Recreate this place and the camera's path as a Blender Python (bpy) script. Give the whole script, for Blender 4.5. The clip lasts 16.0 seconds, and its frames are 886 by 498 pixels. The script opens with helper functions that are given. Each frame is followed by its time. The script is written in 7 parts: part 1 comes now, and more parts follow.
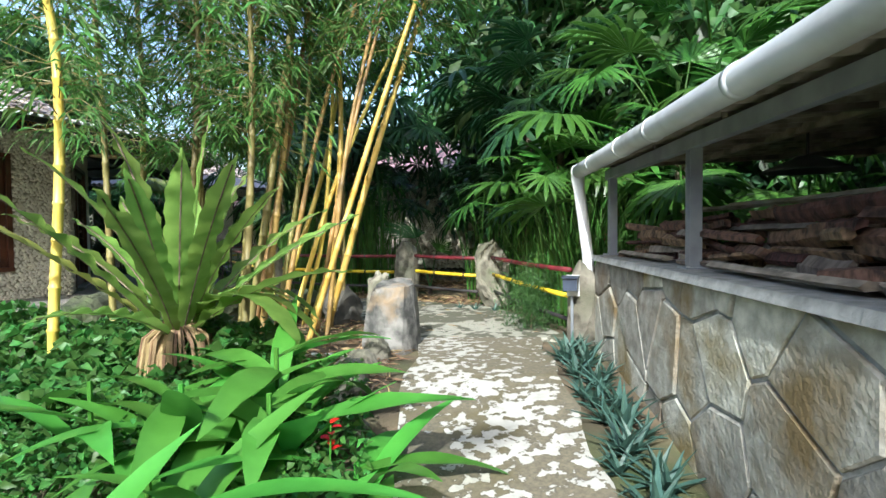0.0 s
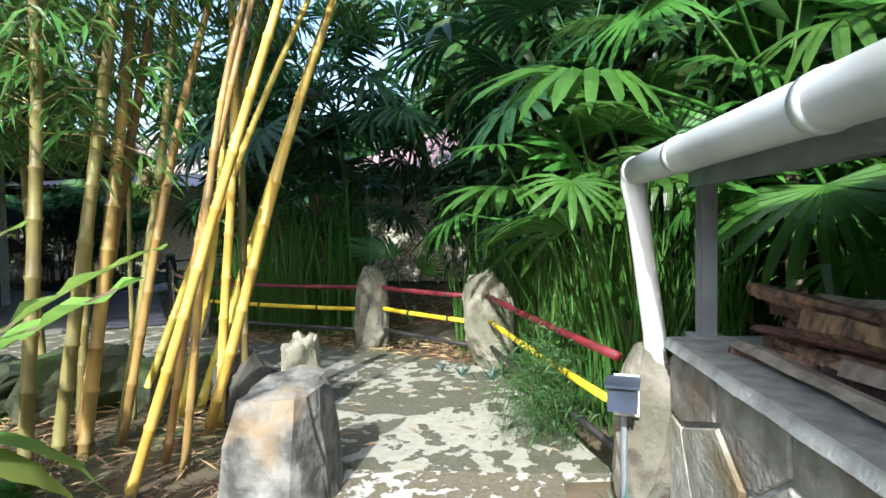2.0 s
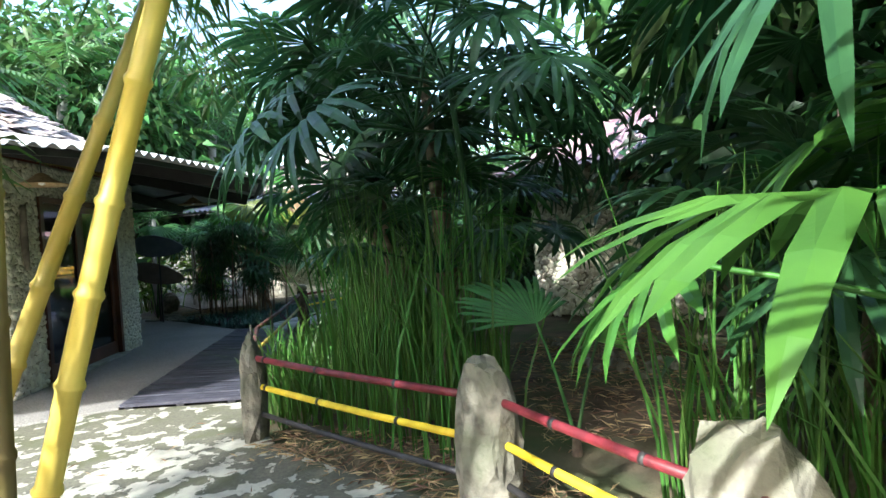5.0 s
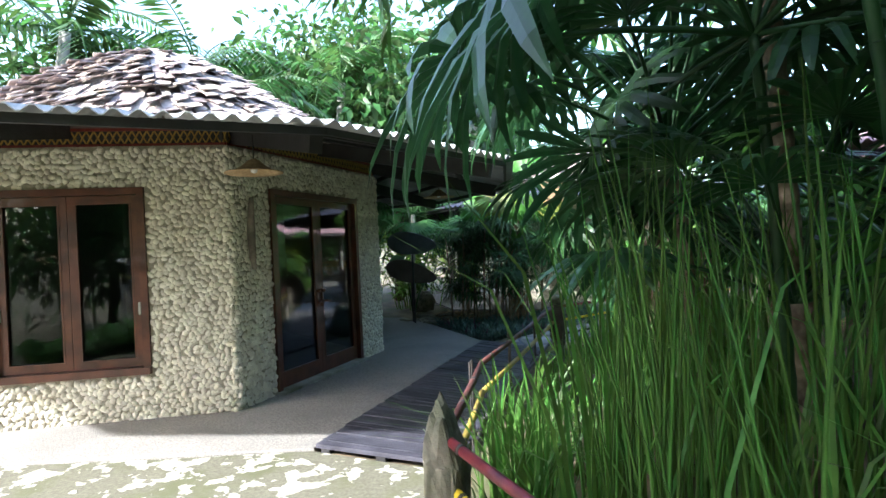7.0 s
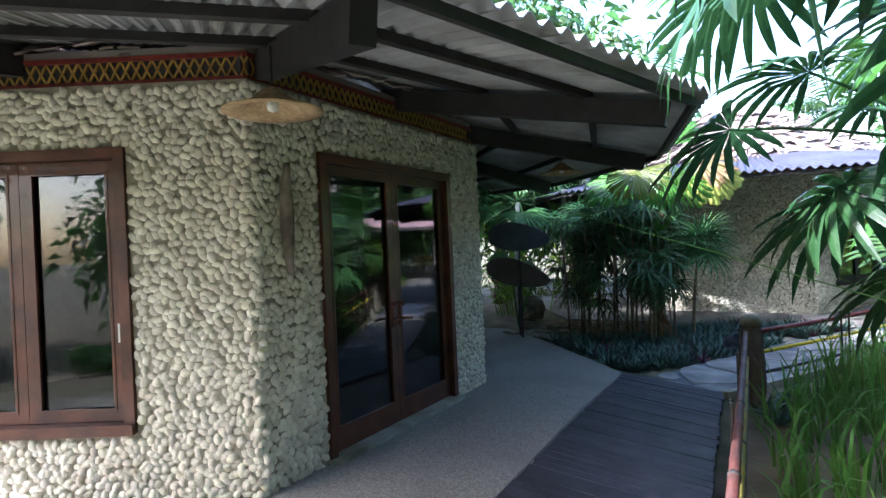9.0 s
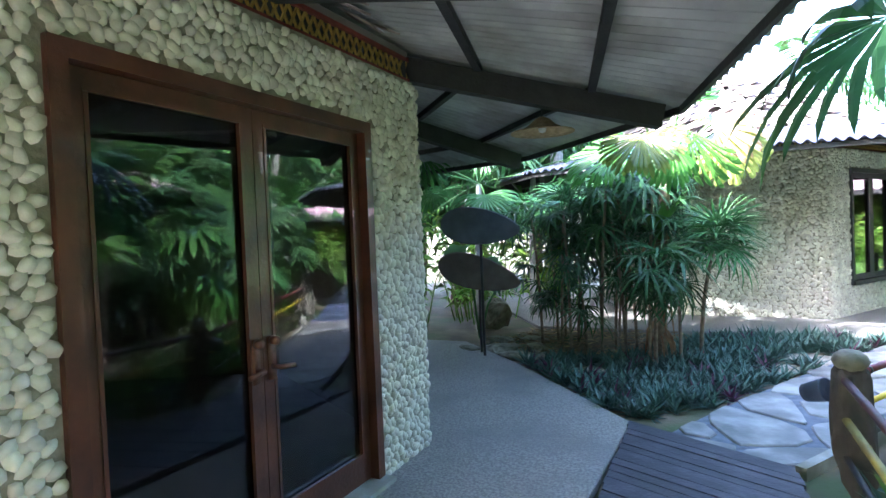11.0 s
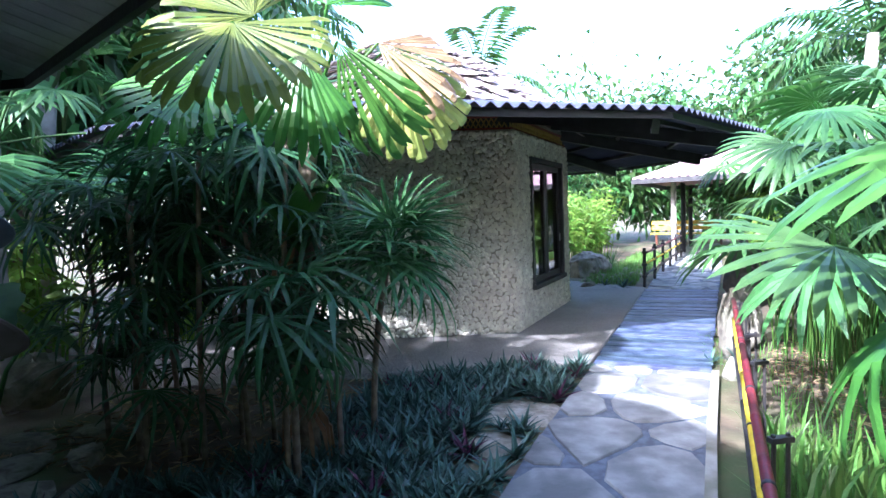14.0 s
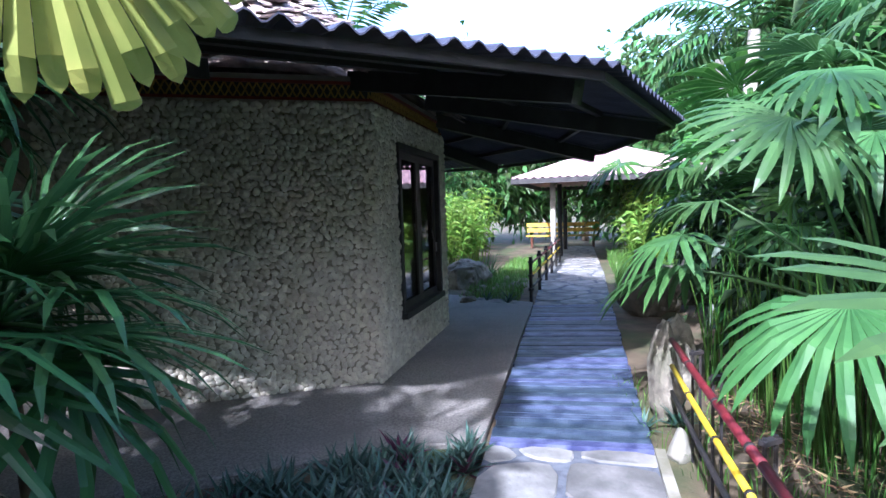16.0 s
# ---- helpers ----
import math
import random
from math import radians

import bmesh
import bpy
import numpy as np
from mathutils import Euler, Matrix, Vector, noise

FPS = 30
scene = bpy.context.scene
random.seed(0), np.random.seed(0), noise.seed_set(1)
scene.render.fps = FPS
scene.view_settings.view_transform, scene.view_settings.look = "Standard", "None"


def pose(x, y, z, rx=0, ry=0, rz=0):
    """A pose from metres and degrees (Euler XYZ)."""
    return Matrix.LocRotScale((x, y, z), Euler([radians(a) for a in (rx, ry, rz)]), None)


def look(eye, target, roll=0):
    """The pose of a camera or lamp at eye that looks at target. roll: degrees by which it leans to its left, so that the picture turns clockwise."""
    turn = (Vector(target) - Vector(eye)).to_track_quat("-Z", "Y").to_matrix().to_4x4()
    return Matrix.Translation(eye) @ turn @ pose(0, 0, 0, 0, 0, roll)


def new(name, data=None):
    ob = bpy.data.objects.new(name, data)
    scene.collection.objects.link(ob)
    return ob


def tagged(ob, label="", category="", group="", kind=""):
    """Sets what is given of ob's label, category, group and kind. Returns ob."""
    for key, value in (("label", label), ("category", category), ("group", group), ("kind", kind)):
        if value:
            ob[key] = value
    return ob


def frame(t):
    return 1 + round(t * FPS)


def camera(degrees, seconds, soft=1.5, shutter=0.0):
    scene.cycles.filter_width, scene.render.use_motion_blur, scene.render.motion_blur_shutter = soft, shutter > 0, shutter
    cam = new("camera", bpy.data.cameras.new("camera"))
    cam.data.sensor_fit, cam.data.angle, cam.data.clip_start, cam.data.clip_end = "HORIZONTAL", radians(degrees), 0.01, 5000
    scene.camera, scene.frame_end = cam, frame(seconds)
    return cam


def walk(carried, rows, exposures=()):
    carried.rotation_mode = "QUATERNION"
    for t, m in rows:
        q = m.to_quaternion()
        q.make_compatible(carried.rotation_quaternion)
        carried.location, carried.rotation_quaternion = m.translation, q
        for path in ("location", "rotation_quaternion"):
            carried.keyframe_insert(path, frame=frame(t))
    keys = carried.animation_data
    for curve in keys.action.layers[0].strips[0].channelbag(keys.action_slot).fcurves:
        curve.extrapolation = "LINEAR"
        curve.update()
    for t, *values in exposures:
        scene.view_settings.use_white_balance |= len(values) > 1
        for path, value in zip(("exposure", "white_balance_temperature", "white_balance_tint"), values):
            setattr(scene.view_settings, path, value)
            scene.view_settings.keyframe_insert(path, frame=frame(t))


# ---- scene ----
cam = camera(77.4, 16.0)
PATH = [
    (0.0, (-3.112, -4.656, 0.930), (-0.381, -0.471, 0.765), -0.54),
    (0.5, (-2.755, -4.232, 0.978), (-0.047, -0.033, 0.805), -0.65),
    (1.0, (-2.372, -3.833, 1.057), (0.307, 0.385, 0.867), -0.66),
    (1.5, (-2.002, -3.425, 1.117), (0.639, 0.815, 0.910), -0.78),
    (2.0, (-1.617, -3.037, 1.188), (0.987, 1.226, 0.973), -0.89),
    (2.5, (-1.284, -2.658, 1.246), (1.229, 1.659, 1.023), -1.03),
    (3.0, (-0.982, -2.267, 1.315), (1.432, 2.105, 1.085), -1.38),
    (3.5, (-0.701, -1.867, 1.385), (1.496, 2.618, 1.149), -1.76),
    (5.8, (0.002, -0.013, 1.415), (-0.002, 4.987, 1.359), -2.96),
    (6.0, (0.010, 0.182, 1.410), (-0.288, 5.173, 1.366), -2.70),
    (6.5, (0.000, 0.697, 1.420), (-0.912, 5.613, 1.394), -2.60),
    (7.0, (-0.050, 1.222, 1.430), (-1.388, 6.040, 1.404), -2.60),
    (7.5, (-0.232, 1.727, 1.420), (-1.960, 6.419, 1.394), -2.60),
    (8.0, (-0.434, 2.212, 1.430), (-2.429, 6.797, 1.413), -2.50),
    (8.5, (-0.677, 2.687, 1.430), (-2.814, 7.206, 1.404), -2.40),
    (11.0, (-1.495, 4.999, 1.430), (-3.307, 9.658, 1.299), -2.30),
    (11.5, (-1.565, 5.464, 1.420), (-2.891, 10.282, 1.237), -2.30),
    (12.0, (-1.586, 5.939, 1.450), (-2.402, 10.867, 1.232), -2.30),
    (12.5, (-1.565, 6.434, 1.450), (-1.820, 11.421, 1.198), -2.30),
    (13.0, (-1.475, 6.918, 1.481), (-1.345, 11.909, 1.202), -2.10),
    (13.5, (-1.353, 7.413, 1.470), (-0.887, 12.382, 1.165), -2.20),
    (14.0, (-1.202, 7.888, 1.470), (-0.356, 12.806, 1.157), -2.20),
    (14.5, (-1.071, 8.363, 1.481), (0.057, 13.223, 1.149), -2.10),
    (15.0, (-0.919, 8.797, 1.481), (0.537, 13.568, 1.141), -1.90),
    (15.5, (-0.727, 9.231, 1.501), (0.943, 13.931, 1.152), -2.00),
    (16.0, (-0.535, 9.635, 1.511), (1.387, 14.237, 1.154), -1.80),
]
walk(cam, [(t, look(eye, target, roll)) for t, eye, target, roll in PATH],
     [(0.0, 1.45, 5900, 5), (2.0, 1.65, 5900, 6), (3.5, 1.8, 5800, 6), (6.0, 2.8, 6000, 6), (8.5, 2.8, 5650, 16), (11.0, 4.5, 5500, 17), (12.5, 3.95, 5450, 17), (13.5, 3.4, 5250, 21), (16.0, 2.25, 5250, 22)])

# ---------------------------------------------------------------- light
SUN_DIR = Vector((-0.59, -0.58, 0.615)).normalized()
elev, azim = math.asin(SUN_DIR.z), math.atan2(SUN_DIR.x, SUN_DIR.y)
world = bpy.data.worlds.new("sky")
scene.world = world
world.use_nodes = True
wt = world.node_tree
sky = wt.nodes.new("ShaderNodeTexSky")
sky.sky_type = "NISHITA"
sky.sun_disc = False
sky.sun_elevation, sky.sun_rotation = elev, azim
sky.air_density, sky.dust_density = 1.2, 3.0
wt.links.new(sky.outputs[0], wt.nodes["Background"].inputs[0])
wt.nodes["Background"].inputs[1].default_value = 0.15
sun = new("sun", bpy.data.lights.new("sun", "SUN"))
sun.data.energy, sun.data.angle, sun.data.color = 2.8, radians(1.2), (1.0, 0.97, 0.91)
sun.matrix_world = look(SUN_DIR * 30, (0, 0, 0))

# ---------------------------------------------------------------- materials
rnd = random.Random(7)


def mat(name, c1, c2=None, rough=0.7, scale=8.0, detail=6.0, bump=0.15, fine=60.0, metal=0.0, vary=0.0, islands=0.0, translucent=0.0, stain=None, stain_scale=1.5, spec=0.4, coat=0.0, stain_cut=(0.45, 0.65)):
    """Two-scale procedural surface: broad mottling c1..c2, fine grain in the relief, optional stains."""
    m = bpy.data.materials.new(name)
    m.use_nodes = True
    nt = m.node_tree
    N, L = nt.nodes, nt.links
    b = N["Principled BSDF"]
    tc = N.new("ShaderNodeTexCoord")
    n1 = N.new("ShaderNodeTexNoise")
    n1.inputs["Scale"].default_value, n1.inputs["Detail"].default_value = scale, detail
    L.new(tc.outputs["Object"], n1.inputs["Vector"])
    ramp = N.new("ShaderNodeValToRGB")
    c2 = c2 or [v * 0.75 for v in c1]
    ramp.color_ramp.elements[0].position, ramp.color_ramp.elements[1].position = 0.37, 0.63
    ramp.color_ramp.elements[0].color, ramp.color_ramp.elements[1].color = (*c2, 1), (*c1, 1)
    L.new(n1.outputs["Fac"], ramp.inputs[0])
    col = ramp.outputs[0]
    if stain:
        n3 = N.new("ShaderNodeTexNoise")
        n3.inputs["Scale"].default_value, n3.inputs["Detail"].default_value = stain_scale, 8
        L.new(tc.outputs["Object"], n3.inputs["Vector"])
        mr = N.new("ShaderNodeMapRange")
        mr.inputs[1].default_value, mr.inputs[2].default_value = stain_cut
        L.new(n3.outputs["Fac"], mr.inputs[0])
        mx = N.new("ShaderNodeMixRGB")
        mx.inputs[2].default_value = (*stain, 1)
        L.new(mr.outputs[0], mx.inputs[0])
        L.new(col, mx.inputs[1])
        col = mx.outputs[0]
    if vary or islands:
        hs = N.new("ShaderNodeHueSaturation")
        L.new(col, hs.inputs["Color"])
        if islands:
            src, amount = N.new("ShaderNodeNewGeometry").outputs["Random Per Island"], islands
        else:
            src, amount = N.new("ShaderNodeObjectInfo").outputs["Random"], vary
        for socket, f in (("Value", 1.0), ("Hue", 0.06)):
            mr = N.new("ShaderNodeMapRange")
            mid = 1.0 if socket == "Value" else 0.5
            mr.inputs[3].default_value, mr.inputs[4].default_value = mid - amount * f, mid + amount * f
            L.new(src, mr.inputs[0])
            L.new(mr.outputs[0], hs.inputs[socket])
        col = hs.outputs[0]
    L.new(col, b.inputs["Base Color"])
    b.inputs["Roughness"].default_value, b.inputs["Metallic"].default_value = rough, metal
    b.inputs["Specular IOR Level"].default_value = spec
    b.inputs["Coat Weight"].default_value = coat
    if bump:
        n2 = N.new("ShaderNodeTexNoise")
        n2.inputs["Scale"].default_value, n2.inputs["Detail"].default_value = fine, 4
        L.new(tc.outputs["Object"], n2.inputs["Vector"])
        bp = N.new("ShaderNodeBump")
        bp.inputs["Strength"].default_value, bp.inputs["Distance"].default_value = bump, 0.01
        L.new(n2.outputs["Fac"], bp.inputs["Height"])
        L.new(bp.outputs[0], b.inputs["Normal"])
    if translucent:
        tr = N.new("ShaderNodeBsdfTranslucent")
        L.new(col, tr.inputs["Color"])
        ms = N.new("ShaderNodeMixShader")
        ms.inputs[0].default_value = translucent
        L.new(b.outputs[0], ms.inputs[1])
        L.new(tr.outputs[0], ms.inputs[2])
        L.new(ms.outputs[0], N["Material Output"].inputs[0])
    return m


def leaf_mat(name, c, c2, vary=0.25, islands=0.0, rough=0.42, tr=0.35):
    return mat(name, c, c2, rough=rough, scale=5, bump=0.08, fine=35, vary=vary, islands=islands, translucent=tr, spec=0.35)


M = dict(
    soil=mat("soil", (0.16, 0.12, 0.075), (0.07, 0.055, 0.035), 0.95, 3, 8, 0.6, 40, stain=(0.06, 0.085, 0.03), stain_scale=1.1),
    sand=mat("sand", (0.40, 0.36, 0.29), (0.24, 0.21, 0.16), 0.95, 16, 10, 0.8, 60, stain=(0.14, 0.12, 0.08), stain_scale=6),
    litter=mat("litter", (0.34, 0.23, 0.13), (0.2, 0.13, 0.07), 0.9, 6, 4, 0.3, 50, islands=0.5),
    cement=mat("cement", (0.40, 0.385, 0.34), (0.27, 0.26, 0.21), 0.85, 3, 8, 0.35, 70, stain=(0.13, 0.125, 0.075), stain_scale=2.2),
    flake=mat("flake", (0.74, 0.73, 0.69), (0.60, 0.59, 0.54), 0.8, 5, 6, 0.3, 60, vary=0.08, stain=(0.36, 0.35, 0.27), stain_scale=5, stain_cut=(0.55, 0.7)),
    apron=mat("apron", (0.29, 0.27, 0.245), (0.165, 0.155, 0.14), 0.8, 60, 5, 0.9, 90, stain=(0.17, 0.16, 0.15), stain_scale=1.3, stain_cut=(0.5, 0.75)),
    flag=mat("flag", (0.31, 0.305, 0.29), (0.17, 0.17, 0.162), 0.7, 5, 10, 0.5, 34, vary=0.22, stain=(0.13, 0.13, 0.125), stain_scale=3),
    joint=mat("joint", (0.14, 0.155, 0.185), (0.085, 0.095, 0.115), 0.9, 14, 6, 0.5, 60),
    mortar=mat("mortar", (0.29, 0.292, 0.285), (0.19, 0.193, 0.188), 0.9, 14, 6, 0.5, 60),
    board=mat("board", (0.095, 0.125, 0.20), (0.03, 0.045, 0.09), 0.45, 7, 9, 0.6, 45, vary=0.5),
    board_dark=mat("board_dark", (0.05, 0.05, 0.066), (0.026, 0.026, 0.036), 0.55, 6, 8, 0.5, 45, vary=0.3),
    stone=mat("wall_stone", (0.43, 0.415, 0.365), (0.25, 0.24, 0.205), 0.85, 11, 14, 1.0, 38, vary=0.3, stain=(0.19, 0.135, 0.065), stain_scale=1.9, stain_cut=(0.48, 0.62)),
    rock=mat("rock", (0.31, 0.285, 0.225), (0.10, 0.092, 0.07), 0.9, 9, 14, 1.0, 34, vary=0.15, stain=(0.10, 0.105, 0.065), stain_scale=4.5),
    rock_grey=mat("rock_grey", (0.24, 0.23, 0.21), (0.065, 0.065, 0.06), 0.9, 8, 14, 1.0, 30, vary=0.1, stain=(0.29, 0.20, 0.11), stain_scale=2.6, stain_cut=(0.52, 0.64)),
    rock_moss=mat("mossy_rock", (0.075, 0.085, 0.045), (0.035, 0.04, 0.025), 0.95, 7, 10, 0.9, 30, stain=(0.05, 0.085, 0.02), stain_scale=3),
    rock_dark=mat("rock_dark", (0.10, 0.09, 0.075), (0.045, 0.042, 0.036), 0.9, 6, 9, 0.8, 26, vary=0.2),
    pebble=mat("pebble", (0.70, 0.655, 0.545), (0.57, 0.52, 0.41), 0.7, 9, 4, 0.25, 60, vary=0.14),
    pebble_j=mat("pebble_joined", (0.70, 0.655, 0.545), (0.57, 0.52, 0.41), 0.7, 9, 4, 0.25, 60, islands=0.14),
    grout=mat("grout", (0.36, 0.325, 0.25), (0.26, 0.23, 0.175), 0.95, 20, 5, 0.5, 60),
    frame=mat("stained_wood", (0.11, 0.036, 0.018), (0.055, 0.019, 0.01), 0.38, 5, 8, 0.2, 50, coat=0.25),
    beam=mat("beam", (0.035, 0.033, 0.034), (0.02, 0.019, 0.02), 0.6, 6, 6, 0.3, 40),
    sheet=mat("fibre_sheet", (0.42, 0.43, 0.44), (0.30, 0.31, 0.32), 0.75, 3, 8, 0.2, 50, stain=(0.2, 0.2, 0.19), stain_scale=1.6),
    sheet_dark=mat("painted_sheet", (0.055, 0.058, 0.085), (0.035, 0.036, 0.055), 0.5, 3, 6, 0.15, 50),
    thatch=mat("shingle", (0.46, 0.39, 0.36), (0.20, 0.155, 0.14), 0.8, 6, 6, 0.5, 40, islands=0.45),
    tin=mat("zinc", (0.36, 0.385, 0.42), (0.27, 0.29, 0.33), 0.45, 6, 6, 0.08, 30, metal=0.35),
    pvc=mat("pvc", (0.62, 0.63, 0.65), (0.50, 0.51, 0.53), 0.4, 3, 8, 0.05, 30, stain=(0.33, 0.33, 0.31), stain_scale=2.5),
    pvc_white=mat("pvc_white", (0.80, 0.80, 0.82), (0.70, 0.70, 0.72), 0.4, 4, 6, 0.03, 30),
    wood_old=mat("old_wood", (0.30, 0.25, 0.21), (0.14, 0.115, 0.095), 0.85, 9, 8, 0.6, 30, vary=0.35),
    wood_red=mat("split_wood", (0.20, 0.105, 0.075), (0.045, 0.026, 0.022), 0.85, 14, 10, 0.9, 30, vary=0.6),
    red=mat("red_paint", (0.18, 0.02, 0.027), (0.11, 0.015, 0.02), 0.5, 12, 5, 0.15, 40),
    yellow=mat("yellow_paint", (0.78, 0.58, 0.03), (0.66, 0.45, 0.02), 0.5, 12, 5, 0.15, 40),
    # darker copies of the rail paints, standing for shade beside the deck
    red_shaded=mat("shaded_red_paint", (0.085, 0.026, 0.022), (0.05, 0.022, 0.018), 0.65, 9, 8, 0.3, 40),
    yellow_shaded=mat("shaded_yellow_paint", (0.36, 0.27, 0.045), (0.22, 0.17, 0.04), 0.6, 7, 8, 0.2, 40),
    black=mat("black_iron", (0.02, 0.02, 0.022), (0.035, 0.03, 0.028), 0.55, 12, 5, 0.2, 40),
    culm=mat("yellow_bamboo", (0.74, 0.54, 0.13), (0.60, 0.40, 0.07), 0.38, 4, 6, 0.08, 30, vary=0.22, stain=(0.40, 0.36, 0.08), stain_scale=1.2, stain_cut=(0.5, 0.75)),
    culm_brown=mat("brown_bamboo", (0.46, 0.30, 0.09), (0.27, 0.17, 0.055), 0.45, 4, 6, 0.1, 30, vary=0.25, stain=(0.17, 0.12, 0.05), stain_scale=2.5),
    culm_old=mat("olive_bamboo", (0.30, 0.27, 0.085), (0.19, 0.155, 0.055), 0.5, 4, 6, 0.1, 30, vary=0.25),
    post_dark=mat("weathered_post", (0.06, 0.052, 0.04), (0.028, 0.025, 0.02), 0.9, 8, 9, 0.9, 24),
    trunk=mat("palm_trunk", (0.22, 0.17, 0.12), (0.10, 0.075, 0.05), 0.9, 14, 8, 0.8, 30, vary=0.2),
    trunk_pale=mat("pale_trunk", (0.40, 0.38, 0.34), (0.27, 0.25, 0.22), 0.85, 8, 8, 0.5, 30),
    l_palm=leaf_mat("palm_leaf", (0.075, 0.19, 0.03), (0.045, 0.125, 0.022), rough=0.33),
    # palm leaf darkened to stand for shade; two thin trunks use it too
    l_shaded=leaf_mat("shaded_palm_leaf", (0.038, 0.105, 0.034), (0.022, 0.068, 0.025), rough=0.36, tr=0.25),
    # lighter lady palm green, the sunlight on it put into the colour
    l_lady_lit=leaf_mat("lit_lady_palm_leaf", (0.06, 0.16, 0.05), (0.035, 0.105, 0.035), rough=0.3),
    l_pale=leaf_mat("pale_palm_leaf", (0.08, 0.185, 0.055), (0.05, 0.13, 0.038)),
    l_fan=leaf_mat("old_fan_leaf", (0.22, 0.27, 0.05), (0.13, 0.19, 0.035), tr=0.45),
    l_dry=leaf_mat("dry_leaf", (0.33, 0.22, 0.11), (0.2, 0.12, 0.06)),
    l_fern=leaf_mat("fern_leaf", (0.25, 0.39, 0.085), (0.16, 0.28, 0.055), tr=0.45),
    l_yellow=leaf_mat("yellowed_leaf", (0.40, 0.40, 0.10), (0.26, 0.30, 0.07), tr=0.4),
    l_strap=leaf_mat("strap_leaf", (0.11, 0.32, 0.05), (0.08, 0.25, 0.035), rough=0.33),
    l_herb=leaf_mat("herb_leaf", (0.085, 0.21, 0.045), (0.05, 0.14, 0.03), islands=0.4),
    l_bamboo=leaf_mat("bamboo_leaf", (0.10, 0.21, 0.045), (0.065, 0.15, 0.03), islands=0.4),
    l_far=leaf_mat("far_leaf", (0.075, 0.16, 0.04), (0.04, 0.095, 0.025), islands=0.5),
    # thicket leaf taken almost to black, deep shade held in its colour
    l_mass=leaf_mat("shade_darkened_leaf", (0.026, 0.07, 0.022), (0.015, 0.045, 0.016), islands=0.5, tr=0.15),
    l_reed=leaf_mat("reed", (0.10, 0.225, 0.04), (0.06, 0.15, 0.028), islands=0.35),
    l_grass=leaf_mat("grass", (0.13, 0.25, 0.05), (0.085, 0.18, 0.035), islands=0.35),
    l_ginger=leaf_mat("ginger_leaf", (0.20, 0.33, 0.05), (0.13, 0.25, 0.035), islands=0.35, tr=0.45),
    l_rosette=leaf_mat("rosette_leaf", (0.065, 0.125, 0.095), (0.034, 0.075, 0.058), islands=0.35, rough=0.4, tr=0.12),
    l_purple=leaf_mat("purple_leaf", (0.12, 0.025, 0.07), (0.06, 0.02, 0.045), islands=0.35),
    petal=leaf_mat("petal", (0.6, 0.02, 0.015), (0.45, 0.01, 0.01)),
    bamboo_shade=mat("woven_shade", (0.50, 0.36, 0.20), (0.33, 0.22, 0.11), 0.7, 30, 4, 0.4, 80),
    steel=mat("steel", (0.5, 0.5, 0.5), (0.4, 0.4, 0.4), 0.3, 20, 4, 0.05, 60, metal=1.0),
    brass=mat("brass", (0.19, 0.085, 0.05), (0.11, 0.05, 0.03), 0.5, 20, 4, 0.15, 60, metal=0.6),
    navy=mat("navy_plastic", (0.05, 0.065, 0.10), (0.035, 0.045, 0.07), 0.4, 10, 4, 0.05, 50),
    board_grey=mat("weathered_panel", (0.085, 0.10, 0.115), (0.055, 0.065, 0.075), 0.6, 5, 6, 0.2, 40),
    board_brown=mat("brown_panel", (0.13, 0.10, 0.08), (0.085, 0.065, 0.05), 0.7, 5, 6, 0.2, 40),
    tan=mat("tan_wood", (0.62, 0.40, 0.05), (0.45, 0.27, 0.035), 0.5, 6, 6, 0.2, 40),
    lattice=mat("lattice_yellow", (0.42, 0.27, 0.06), (0.3, 0.18, 0.04), 0.6, 20, 5, 0.1, 60),
    lattice_red=mat("lattice_red", (0.20, 0.03, 0.022), (0.13, 0.02, 0.018), 0.6, 20, 5, 0.1, 60),
    inner=mat("inner_plaster", (0.22, 0.2, 0.18), (0.17, 0.15, 0.14), 0.9, 4, 4, 0.1, 40),
    pink=mat("faded_roof", (0.50, 0.33, 0.36), (0.40, 0.26, 0.29), 0.6, 3, 5, 0.1, 40),
    white=mat("white_paint", (0.78, 0.78, 0.76), (0.66, 0.66, 0.64), 0.6, 8, 5, 0.1, 40),
)


